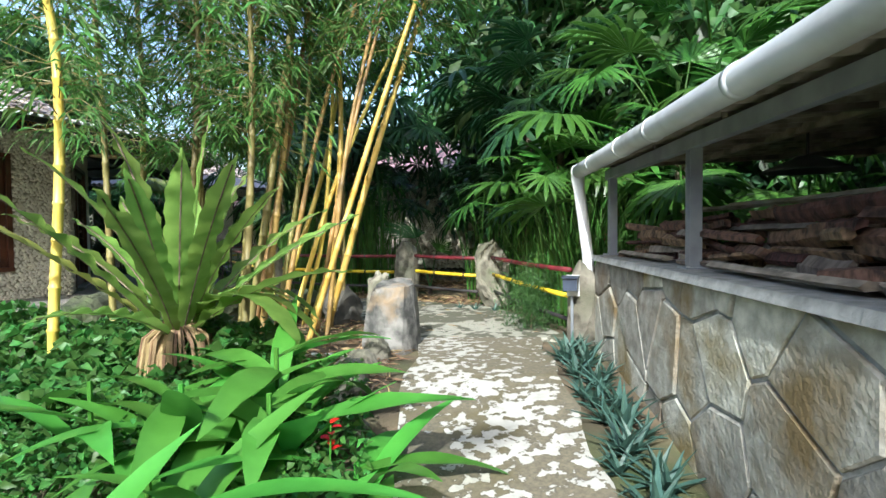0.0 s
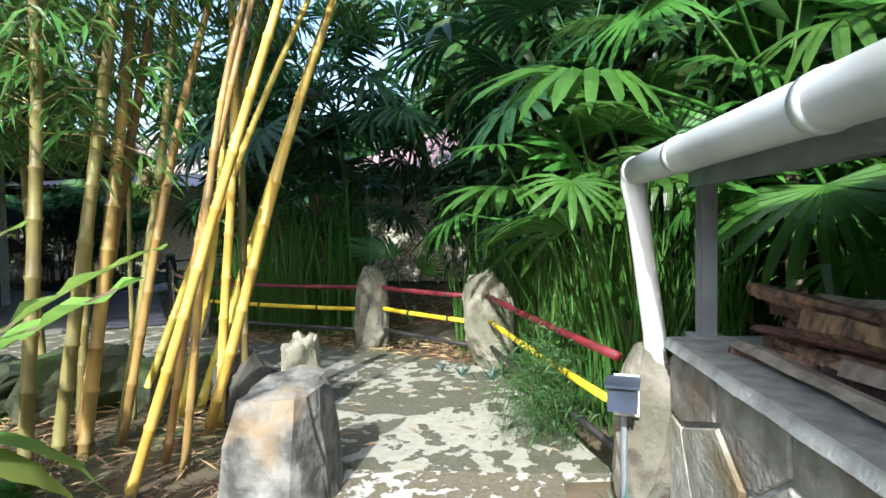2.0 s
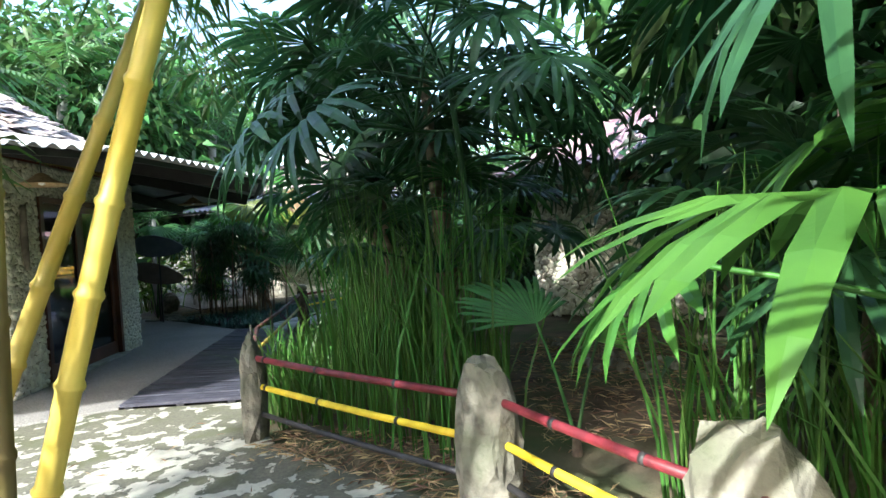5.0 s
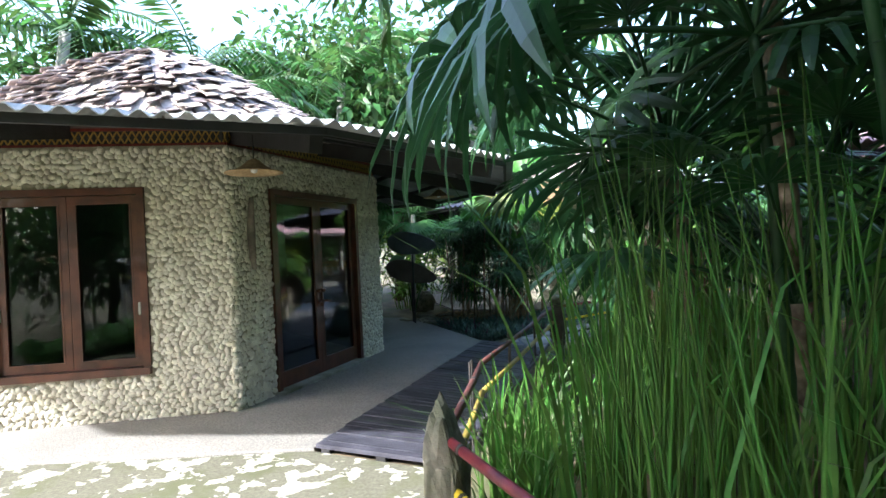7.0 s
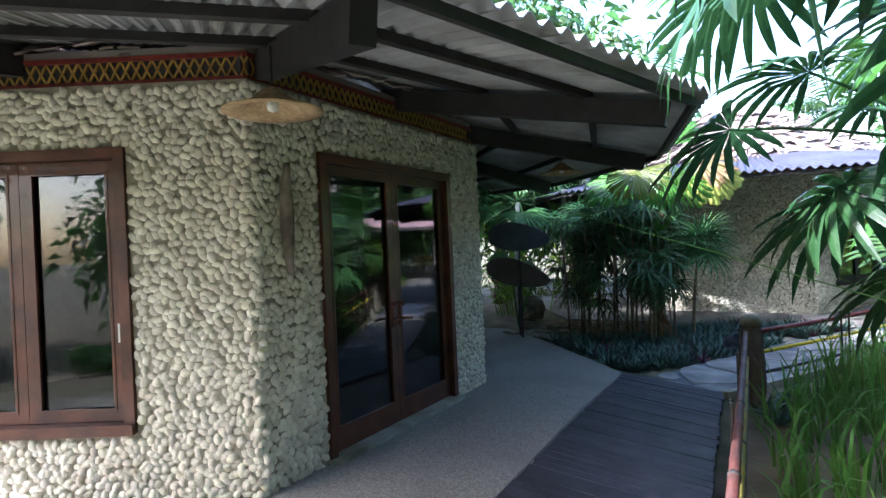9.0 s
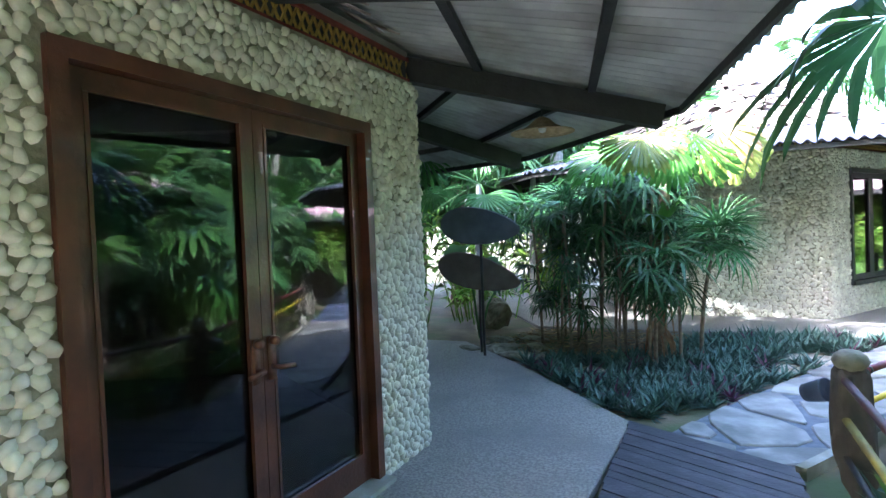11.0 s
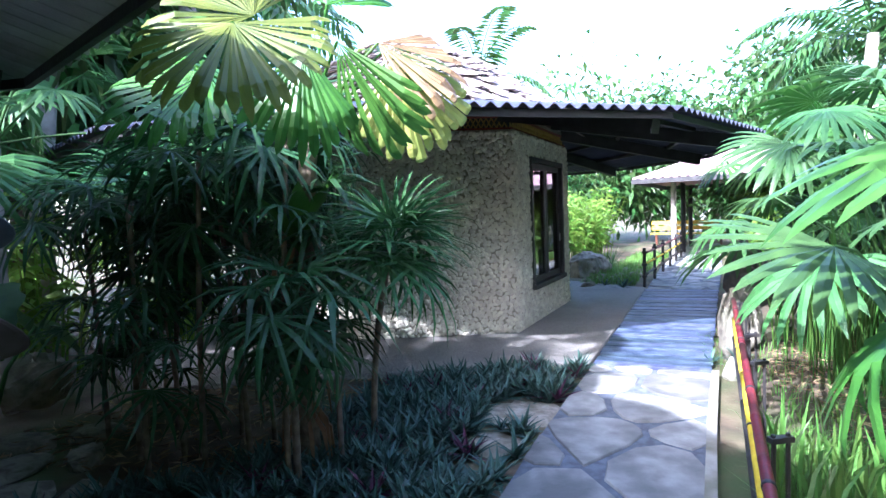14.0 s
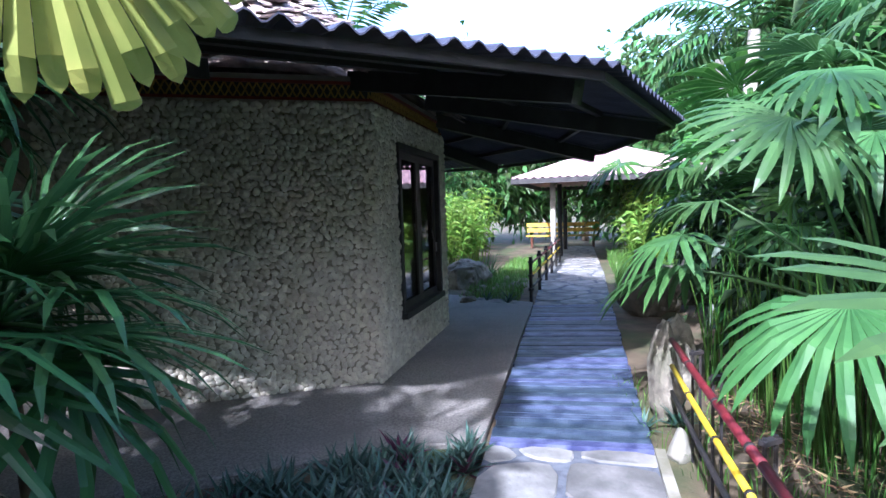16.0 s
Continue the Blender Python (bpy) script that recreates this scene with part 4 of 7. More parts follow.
# flood lamp fixed on the end stone
bx = thing("garden_spotlight", (0.12, -1.55, 0.50), "small dark blue garden spotlight with a pale side plate", "lamp", m=Matrix.Translation((0.12, -1.55, 0.50)) @ Euler((0, 0, 0.65)).to_matrix().to_4x4())
part("body", MB().box((0, 0, 0), (0.13, 0.11, 0.10)).box((-0.01, 0, 0.055), (0.15, 0.13, 0.012)), M["navy"], bx)
part("side_plate", MB().box((0.075, -0.01, -0.02), (0.012, 0.1, 0.17)), M["white"], bx, "white plate")
part("spike", MB().tube([(0.08, 0, -0.1), (0.09, 0, -0.55)], 0.012, 6), M["tin"], bx)

# split firewood stacked on the shed floor
rg = random.Random(44)


def log_mesh(seed):
    r_ = random.Random(seed)
    mb = MB()
    n = r_.randrange(4, 7)
    prof = [(math.cos(6.283 * k / n + r_.uniform(-.3, .3)) * r_.uniform(0.7, 1.15), math.sin(6.283 * k / n) * r_.uniform(0.5, 1.0)) for k in range(n)]
    st = 5
    for i in range(st + 1):
        w = 1 + r_.uniform(-0.12, 0.12)
        o = (r_.uniform(-.1, .1), r_.uniform(-.1, .1))
        mb.v += [(i / st - 0.5, (y * w + o[0]) * 0.05, (z * w + o[1]) * 0.042) for y, z in prof]
    for i in range(st):
        for k in range(n):
            a, b = i * n + k, i * n + (k + 1) % n
            mb.f.append((a, b, b + n, a + n))
    mb.f += [tuple(range(n))[::-1], tuple(st * n + k for k in range(n))]
    return mb


LOGS = [log_mesh(s).mesh("log", M["wood_red" if s % 8 else "wood_old"]) for s in range(9)]
along = Matrix(((-WD.x, WN.x, 0, 0), (-WD.y, WN.y, 0, 0), (0, 0, 1, 0), (0, 0, 0, 1)))
for row in range(8):
    u = 0.25 + 0.09 * (row % 3)
    while u < 5.6:
        ln = rg.uniform(0.24, 0.55)
        for dep in range(2 if row < 5 else 4):
            hmax = 4 + (u > 0.7) - (rg.random() < 0.45)
            if row > hmax:
                continue
            w = -0.20 - 0.12 * dep - 0.012 * row + rg.uniform(-.05, .05)
            p = wall_pt(u + ln / 2, w, 0.748 + row * 0.047 + rg.uniform(-.012, .012))
            m = Matrix.Translation(p) @ along @ Euler((rg.uniform(0, 6.28), rg.uniform(-.10, .10), rg.uniform(-.35, .35))).to_matrix().to_4x4() @ Matrix.Diagonal((ln * rg.uniform(0.95, 1.4), rg.uniform(0.5, 0.95), rg.uniform(0.45, 0.8), 1))
            tagged(part("firewood_log", LOGS[rg.randrange(9)], None, None, m=m), "split reddish-brown log in the firewood stack", "log", "firewood stack")
        u += ln * 1.08
for u, w, z, ln in ((0.75, -0.14, 0.755, 0.9), (2.35, -0.13, 0.757, 1.0), (1.0, -0.5, 1.045, 0.9), (1.9, -0.42, 1.045, 1.0), (2.8, -0.4, 1.045, 0.9)):
    m = Matrix.Translation(wall_pt(u, w, z)) @ along @ Matrix.Diagonal((ln, 0.9, 0.5, 1))
    tagged(part("firewood_log", LOGS[0], None, None, m=m), "long weathered grey-brown plank-like log", "log", "firewood stack")

# lamps under the eave, carved ornament on the wall
def eave_lamp(loc, drop):
    t = thing("pendant_lamp", loc, "shallow conical woven pendant lamp under the eave", "lamp", "eave lamps")
    part("shade", MB().lathe([(0.02, 0.10), (0.05, 0.085), (0.10, 0.04), (0.17, 0.0), (0.235, -0.012), (0.235, -0.018), (0.16, -0.008), (0.05, 0.06)], n=24), M["bamboo_shade"], t, "", True)
    part("cord", MB().tube([(0, 0, 0.09), (0, 0, drop)], 0.006, 6), M["black"], t)
    part("bulb", MB().lathe([(0.0, -0.02), (0.025, -0.01), (0.03, 0.015), (0.015, 0.05), (0.015, 0.08)], n=12), M["white"], t, "unlit white bulb", True)


eave_lamp((-2.75, 5.22, 2.12), 0.30)
eave_lamp((-2.27, 9.12, 2.17), 0.25)
orn = MB()
for i in range(13):
    t = i / 12
    w = 0.055 * math.sin(math.pi * t) ** 0.7 + 0.004
    z = 1.29 + 0.69 * t
    orn.v += [(-w, z, 0.03), (0, z, 0.075), (w, z, 0.03), (0, z, 0.02)]
    if i:
        a = 4 * (i - 1)
        orn.f += [(a + k, a + (k + 1) % 4, a + 4 + (k + 1) % 4, a + 4 + k) for k in range(4)]
orn.f += [(3, 2, 1, 0), (48, 49, 50, 51)]
single("wall_ornament", orn, M["wood_old"], "long narrow dark carved wood ornament on the wall", "ornament", smooth=True, m=w1[0][0] @ Matrix.Translation((0.24, 0, 0)))


# oval panels on thin poles
def oval_panel(loc, w, h, rz, roll, material, label):
    t = thing("oval_panel", loc, label, "panel", "oval panels", m=Matrix.Translation(loc) @ Euler((0, 0, rz)).to_matrix().to_4x4())
    mb = MB()
    n = 28
    out = []
    for k in range(n):
        a = 2 * math.pi * k / n
        x, z = w / 2 * math.cos(a), h / 2 * math.sin(a) * (1 - 0.25 * math.cos(a))
        out.append((x * math.cos(roll) - z * math.sin(roll), x * math.sin(roll) + z * math.cos(roll)))
    for y, s in ((-0.02, 0.94), (-0.012, 1), (0.012, 1), (0.02, 0.94)):
        mb.v += [(x * s, y, z * s) for x, z in out]
    for r in range(3):
        mb.f += [(r * n + k, r * n + (k + 1) % n, (r + 1) * n + (k + 1) % n, (r + 1) * n + k) for k in range(n)]
    mb.f += [tuple(range(n))[::-1], tuple(3 * n + k for k in range(n))]
    part("panel", mb, M[material], t, "", False)
    part("pole", MB().tube([(0.0, 0.03, h * 0.3), (0.0, 0.03, -loc[2] - 0.05)], 0.016, 8), M["beam"], t)
    return t


oval_panel((-3.40, 11.1, 1.506), 0.92, 0.42, 0.25, -0.12, "board_grey", "dark blue-grey oval panel on a thin pole")
oval_panel((-3.486, 11.26, 0.955), 1.0, 0.40, 0.25, -0.28, "board_brown", "brown leaf-shaped panel on a thin pole")

# gate post with a round stone on top, and the fence along the path
gp = thing("fence_post", (-0.58, 8.42, -0.05), "dark carved timber post topped with a round stone", "post")
boulder(pm := MB(), (0.20, 0.20, 0.72), None, 51, rough=0.16)
part("post", pm, M["post_dark"], gp)
part("ball", MB().lathe([(0.0, -0.06), (0.045, -0.052), (0.075, -0.025), (0.085, 0.0), (0.075, 0.028), (0.045, 0.052), (0.0, 0.06)], n=16), M["rock"], gp, "round brown stone ball", True, m=Matrix.Translation((0, 0, 0.74)))
sp = thing("garden_spotlight", (-0.71, 8.50, 0.50), "small dark garden spotlight on the post", "lamp")
part("housing", MB().lathe([(0.0, -0.07), (0.05, -0.07), (0.055, -0.03), (0.062, 0.05), (0.066, 0.06), (0.058, 0.06), (0.0, 0.045)], n=16), M["navy"], sp, "", True, m=Euler((0, -1.2, 2.3)).to_matrix().to_4x4())
part("bracket", MB().bar((0, 0, 0), (0.12, -0.06, -0.04), 0.02, 0.02), M["black"], sp)
stone_thing("stone_post", (2.42, 12.62, -0.06), (0.22, 0.22, 0.78), 52, "rough grey-brown stone post beside the deck", "rock", group="stone posts")
stone_thing("cement_stub", (1.99, 12.08, -0.06), (0.12, 0.12, 0.22), 53, "short pale cement stub by the deck", "cement", rough=0.06)
stone_thing("boulder", (2.75, 12.9, -0.06), (0.3, 0.3, 0.7), 54, "grey stone standing behind the fence post", "rock")
F0, F1 = Vector((-0.56, 8.52, 0)), Vector((2.30, 12.45, 0))
MIDF = Vector((1.20, 10.94, 0))
for a, b in ((F0, MIDF), (MIDF, F1)):
    rail(a + UPZ * 0.58, b + UPZ * 0.58, 0.02, "red", "dark red painted bamboo rail along the path")
    rail(a + UPZ * 0.40, b + UPZ * 0.40, 0.016, "yellow", "yellow painted bamboo rail along the path")
    rail(a + UPZ * 0.22, b + UPZ * 0.22, 0.015, "black", "black painted bamboo rail along the path", False)
for k in (0.28, 0.50, 0.64, 0.80, 0.9):
    p = F0.lerp(F1, k) + Vector((0.05, -0.03, 0))
    t = thing("fence_upright", p, "twin black iron fence upright", "post", "iron uprights")
    for s in (-0.03, 0.03):
        part("rod", MB().tube([(s, 0, -0.08), (s, 0, 0.64)], 0.009, 6), M["black"], t)
    part("cleat", MB().box((0, 0, 0.62), (0.09, 0.03, 0.02)), M["black"], t)
for i in range(6):
    p = Vector((4.1, 17.15, 0)).lerp(Vector((8.0, 22.0, 0)), i / 5)
    t = thing("fence_post", p, "black iron fence post with rings", "post", "far fence posts")
    part("rod", MB().tube([(0, 0, -0.06), (0, 0, 0.72)], 0.03, 8), M["black"], t)
    for z in (0.2, 0.42, 0.64):
        part("collar", MB().tube([(0, 0, z - 0.02), (0, 0, z + 0.02)], 0.05, 8), M["black"], t)
for z, mm in ((0.62, "red"), (0.42, "yellow"), (0.22, "black")):
    rail(Vector((4.1, 17.15, z)), Vector((8.0, 22.0, z)), 0.02, mm, mm.replace("red", "dark red") + " painted rail of the far fence", False)

# pavilion over the far path
pv = thing("pavilion", (9.5, 24.5, 0), "open pavilion with timber posts and a faded roof", "pavilion")
inv = pv.matrix_basis.inverted()
PX, PY = Vector((0.62, 0.78, 0)), Vector((0.78, -0.62, 0))
o = Vector((7.45, 21.47, 0))
for i in range(3):
    for j in range(2):
        a = o + PX * 2.6 * i + PY * 3.0 * j - Vector((9.5, 24.5, 0))
        part("post", MB().tube([a - UPZ * 0.05, a + UPZ * 2.15], 0.07, 10), M["trunk_pale" if i == 0 else "beam"], pv, smooth=True)
q = [o + PX * -0.9 + PY * -0.9, o + PX * 6.2 + PY * -0.9, o + PX * 6.2 + PY * 3.9, o + PX * -0.9 + PY * 3.9]
rm = [o + PX * 0.5 + PY * 1.5, o + PX * 4.8 + PY * 1.5]
rf = MB()
sh_ = Vector((9.5, 24.5, 0))
low = [p - sh_ + UPZ * 2.2 for p in q]
hi = [p - sh_ + UPZ * 3.0 for p in rm]
corrugated(rf, low[0], low[1], hi[1], hi[0], 0.2)
corrugated(rf, low[2], low[3], hi[0], hi[1], 0.2)
corrugated(rf, low[3], low[0], hi[0], hi[0] + UPZ * 0.001, 0.2)
corrugated(rf, low[1], low[2], hi[1] + UPZ * 0.001, hi[1], 0.2)
part("roof", rf, M["pink"], pv, "faded pinkish corrugated roof")
for a, b in zip(low, low[1:] + low[:1]):
    part("fascia", MB().bar(a - UPZ * 0.08, b - UPZ * 0.08, 0.05, 0.12), M["beam"], pv)
bn = thing("bench", (11.3, 26.6, 0), "yellow timber bench across the end of the path", "bench", m=Matrix.Translation((11.3, 26.6, 0)) @ Euler((0, 0, -0.66)).to_matrix().to_4x4())
for z in (0.42, 0.62, 0.82):
    part("slat", MB().box((0, 0.2 if z > 0.5 else 0, z), (2.6, 0.04 if z > 0.5 else 0.4, 0.14 if z > 0.5 else 0.05)), M["tan"], bn)
for x in (-1.1, 1.1):
    part("leg", MB().box((x, 0.05, 0.2), (0.08, 0.4, 0.42)), M["frame"], bn)

# ---------------------------------------------------------------- plants: tools



def fan_blade(R, nseg, spread, split, droop, seed, thin=1.0, cup=0.15, torn=0.0):
    """A palmate leaf: pleated segments joined near the hub at the origin, free and drooping beyond. It points along +x, its face up."""
    rg = random.Random(seed)
    mb = MB()
    da = radians(spread) / nseg
    for i in range(nseg):
        a = -radians(spread) / 2 + (i + 0.5) * da
        edge = abs(a) / (radians(spread) / 2)
        L = R * (1 - 0.22 * edge ** 2) * rg.uniform(0.92, 1.04)
        sp = split * rg.uniform(0.88, 1.1)
        dr = droop * rg.uniform(0.6, 1.5)
        tw = rg.uniform(-0.04, 0.04)
        h = da / 2 * thin

        def at(r, off, lift, k=0.0):
            aa = a + off + tw * max(0.0, r / L - sp)
            z = cup * L * (r / L) * (0.4 + 0.6 * edge) * 0.5 + lift - dr * L * max(0.0, r / L - 0.25) ** 2
            return (r * math.cos(aa), r * math.sin(aa), z)
        s = sp * L
        ridge = s * h * 0.45
        o = len(mb.v)
        mb.v += [(0, 0, 0), at(s, -h, 0), at(s, 0, ridge), at(s, h, 0)]
        rows_ = [(o + 1, o + 2, o + 3)]
        for f, wk in ((0.45, 1.0), (0.78, 0.72)):
            r_ = s + (L - s) * f
            hw = h * s / r_ * wk
            k = len(mb.v)
            mb.v += [at(r_, -hw, 0), at(r_, 0, ridge * (1 - f) * 0.8), at(r_, hw, 0)]
            rows_.append((k, k + 1, k + 2))
        k = len(mb.v)
        mb.v.append(at(L * (0.8 if rg.random() < torn else 1.0), rg.uniform(-0.1, 0.1) * h, -0.02 * L))
        mb.f += [(o, o + 1, o + 2), (o, o + 2, o + 3)]
        for p, q in zip(rows_, rows_[1:]):
            mb.f += [(p[0], q[0], q[1], p[1]), (p[1], q[1], q[2], p[2])]
        p = rows_[-1]
        mb.f += [(p[0], k, p[1]), (p[1], k, p[2])]
    return mb


def leaf_strap(L, W, arch, seed, wavy=0.0, n=10, fold=0.25, tip=0.25, base=0.35):
    """A long leaf from the origin along +x that rises and arches; wavy: frilled edges."""
    rg = random.Random(seed)
    mb = MB()
    ph = rg.uniform(0, 6)
    x, z, ang = 0.0, 0.0, 0.0
    for i in range(n + 1):
        t = i / n
        w = W / 2 * min(1.0, base + t * 3.0) * min(1.0, (1 - t) / tip + 0.04)
        fr = wavy * W * math.sin(t * n * 1.35 + ph) * (0.6 + 0.4 * math.sin(t * 9 + ph))
        fr2 = wavy * W * math.sin(t * n * 1.5 + ph + 2) * (0.6 + 0.4 * math.sin(t * 7 + ph))
        mb.v += [(x, -w * (1 + 0.1 * math.sin(t * n * 1.7)), z + fold * w + fr), (x, 0, z), (x, w * (1 + 0.1 * math.sin(t * n * 1.5 + 1)), z + fold * w + fr2)]
        ang -= arch / n
        x += L / n * math.cos(ang)
        z += L / n * math.sin(ang)
        if i:
            a = 3 * (i - 1)
            mb.f += [(a, a + 3, a + 4, a + 1), (a + 1, a + 4, a + 5, a + 2)]
    return mb


def leaf_cloud(pos, dirs, length, width, seed, fold=0.25, bend=0.35):
    """Many small lance leaves: pos and dirs are n x 3 arrays; each leaf is bent once and folded on its rib."""
    rg = np.random.RandomState(seed)
    n = len(pos)
    d = dirs / (np.linalg.norm(dirs, axis=1, keepdims=True) + 1e-9)
    r = rg.normal(size=(n, 3))
    s = np.cross(d, r)
    s /= np.linalg.norm(s, axis=1, keepdims=True) + 1e-9
    flip = np.where(np.cross(s, d)[:, 2] < 0, -1.0, 1.0)[:, None]
    s = s * flip
    u = np.cross(s, d)
    L = (length * rg.uniform(0.6, 1.25, n))[:, None]
    W = (width * rg.uniform(0.7, 1.2, n))[:, None] / 2
    mid = pos + d * L * 0.45
    down = np.array([0, 0, -1.0])
    v = np.stack([pos, mid + s * W + u * W * fold, mid, mid - s * W + u * W * fold, pos + d * L + down * L * bend], 1).reshape(-1, 3)
    base = (np.arange(n) * 5)[:, None]
    f = np.concatenate([base + np.array([[0, 2, 1]]), base + np.array([[0, 3, 2]]), base + np.array([[1, 2, 4]]), base + np.array([[2, 3, 4]])])
    return v, f


def cloud_object(name, v, f, material, parent=None, label="", category="", group="", kind="stuff", m=None):
    me = bpy.data.meshes.new(name)
    me.vertices.add(len(v))
    me.vertices.foreach_set("co", np.asarray(v, dtype=np.float32).ravel())
    me.loops.add(len(f) * 3)
    me.loops.foreach_set("vertex_index", np.asarray(f, dtype=np.int32).ravel())
    me.polygons.add(len(f))
    me.polygons.foreach_set("loop_start", np.arange(0, len(f) * 3, 3, dtype=np.int32))
    me.update(calc_edges=True)
    me.materials.append(material)
    ob = new(name, me)
    if parent is not None:
        ob.parent = parent
    if m is not None:
        ob.matrix_basis = m
    return tagged(ob, label, category, group, kind)


class FrondKind:
    """A few frond shapes (leaf stalk with its blade) that palms share."""

    def __init__(self, R, nseg, spread, split, droop, stalk, material, stalk_mat, seed, count=4, thin=1.0, tilt=35, stalk_r=0.009, torn=0.0, cup=0.15):
        self.shapes = []
        for i in range(count):
            rg = random.Random(seed + i)
            L = stalk * rg.uniform(0.8, 1.2)
            pts = [(L * t, 0, -0.16 * L * t * t) for t in (0, 0.25, 0.5, 0.75, 1)]
            st = MB().tube(pts, [stalk_r * 1.3, stalk_r * 1.1, stalk_r, stalk_r * 0.9, stalk_r * 0.8], 5, False).mesh("stalk", stalk_mat, True)
            bl = fan_blade(R * rg.uniform(0.85, 1.12), nseg, spread * rg.uniform(0.92, 1.05), split, droop, seed * 3 + i, thin, cup, torn).mesh("blade", material)
            tip = Matrix.Translation(pts[-1]) @ Euler((rg.uniform(-0.3, 0.3), radians(tilt) + rg.uniform(-0.25, 0.25), 0)).to_matrix().to_4x4()
            self.shapes.append((st, bl, tip))

    def grow(self, parent, m, k):
        st, bl, tip = self.shapes[k % len(self.shapes)]
        s = part("leaf_stalk", st, None, parent, m=m)
        part("leaf_blade", bl, None, s, m=tip)
        return s


def palm(name, base, height, kind, n, seed, label, category="palm", lean=(0, 0), trunk_r=0.05, trunk_mat="trunk", el=(80, -5), scale=1.0, group=""):
    """A palm: ringed trunk and a crown of fronds spiralling out."""
    rg = random.Random(seed)
    t = thing(name, base, label, category, group)
    top = Vector((lean[0], lean[1], height))
    pts, rad = [], []
    nt = max(4, int(height / 0.07))
    for i in range(nt + 1):
        f = i / nt
        pts.append(Vector((top.x * f * f, top.y * f * f, -0.08 + (height + 0.08) * f)))
        rad.append(trunk_r * (1.25 - 0.35 * f) * (1.0 if i % 2 else 1.14))
    part("trunk", MB().tube(pts, rad, 9), M[trunk_mat], t, smooth=True)
    for i in range(n):
        az = i * 2.39996 + rg.uniform(-0.25, 0.25)
        e = radians(el[0] + (el[1] - el[0]) * (i / max(1, n - 1)) ** 0.85 + rg.uniform(-8, 8))
        m = Matrix.Translation(top) @ Euler((0, -e, az)).to_matrix().to_4x4() @ Matrix.Scale(scale * rg.uniform(0.85, 1.12), 4)
        kind.grow(t, m, rg.randrange(100))
    return t


def hero_frond(palm_ob, root, hub, face, R, kind_mat, stalk_mat, seed, nseg=18, spread=200, split=0.45, droop=0.35, thin=1.0, normal=(0, 0, 1), cup=0.1):
    """One frond with its stalk from root to hub, its blade pointing along face."""
    inv = palm_ob.matrix_basis.inverted()
    a, b = inv @ Vector(root), inv @ Vector(hub)
    mid = a.lerp(b, 0.55) + Vector((0, 0, 0.12 * (b - a).length))
    pts = [a.lerp(mid, k / 4).lerp(mid.lerp(b, k / 4), k / 4) for k in range(5)]
    s = part("leaf_stalk", MB().tube(pts, [0.013, 0.012, 0.011, 0.009, 0.008], 6, False), M[stalk_mat], palm_ob, smooth=True)
    x = Vector(face).normalized()
    y = Vector(normal).cross(x).normalized()
    z = x.cross(y)
    m = Matrix(((x.x, y.x, z.x, b.x), (x.y, y.y, z.y, b.y), (x.z, y.z, z.z, b.z), (0, 0, 0, 1)))
    part("leaf_blade", fan_blade(R, nseg, spread, split, droop, seed, thin, cup), M[kind_mat], s, m=m)


# ---------------------------------------------------------------- bamboo
def smooth_line(pts, n):
    """A smooth line through three or more points."""
    P = [Vector(p) for p in pts]
    P = [P[0] * 2 - P[1]] + P + [P[-1] * 2 - P[-2]]
    out = []
    segs = len(P) - 3
    for i in range(n + 1):
        t = i / n * segs
        k = min(int(t), segs - 1)
        t -= k
        a, b, c, d = P[k:k + 4]
        out.append(0.5 * (2 * b + (c - a) * t + (2 * a - 5 * b + 4 * c - d) * t * t + (3 * b - a - 3 * c + d) * t ** 3))
    return out


def culm(parent, low, high, r, seed, material, bend=(0, 0), grow=2.6, node=0.27):
    """A jointed cane through two fitted points, from the ground to high above, bowing over at the top."""
    rg = random.Random(seed)
    lo, hi = Vector(low), Vector(high)
    d = (hi - lo) / (hi.z - lo.z)
    foot = lo - d * (lo.z + 0.06)
    top = hi + d * grow * 0.8 + Vector((bend[0], bend[1], 0.0))
    far = hi + d * grow * 1.5 + Vector((bend[0] * 2.4, bend[1] * 2.4, -0.25 * grow))
    line = smooth_line([foot, lo, hi, top, far], 90)
    pts, rad, acc, nxt = [], [], 0.0, node * rg.uniform(0.3, 1)
    total = sum((b - a).length for a, b in zip(line, line[1:]))
    for a, b in zip(line, line[1:]):
        seg = (b - a).length
        while acc + seg > nxt:
            p = a.lerp(b, (nxt - acc) / seg)
            rr = r * (1 - 0.75 * (nxt / total) ** 1.6)
            dd = (b - a).normalized()
            pts += [p - dd * 0.014, p - dd * 0.004, p + dd * 0.004, p + dd * 0.016]
            rad += [rr, rr * 1.16, rr * 1.2, rr * 0.98]
            nxt += node * rg.uniform(0.85, 1.15)
        acc += seg
    inv = parent.matrix_basis.inverted()
    pts = [inv @ p for p in [line[0]] + pts + [line[-1]]]
    part("culm", MB().tube(pts, [r] + rad + [r * 0.2], 9), material, parent, smooth=True)
    return line


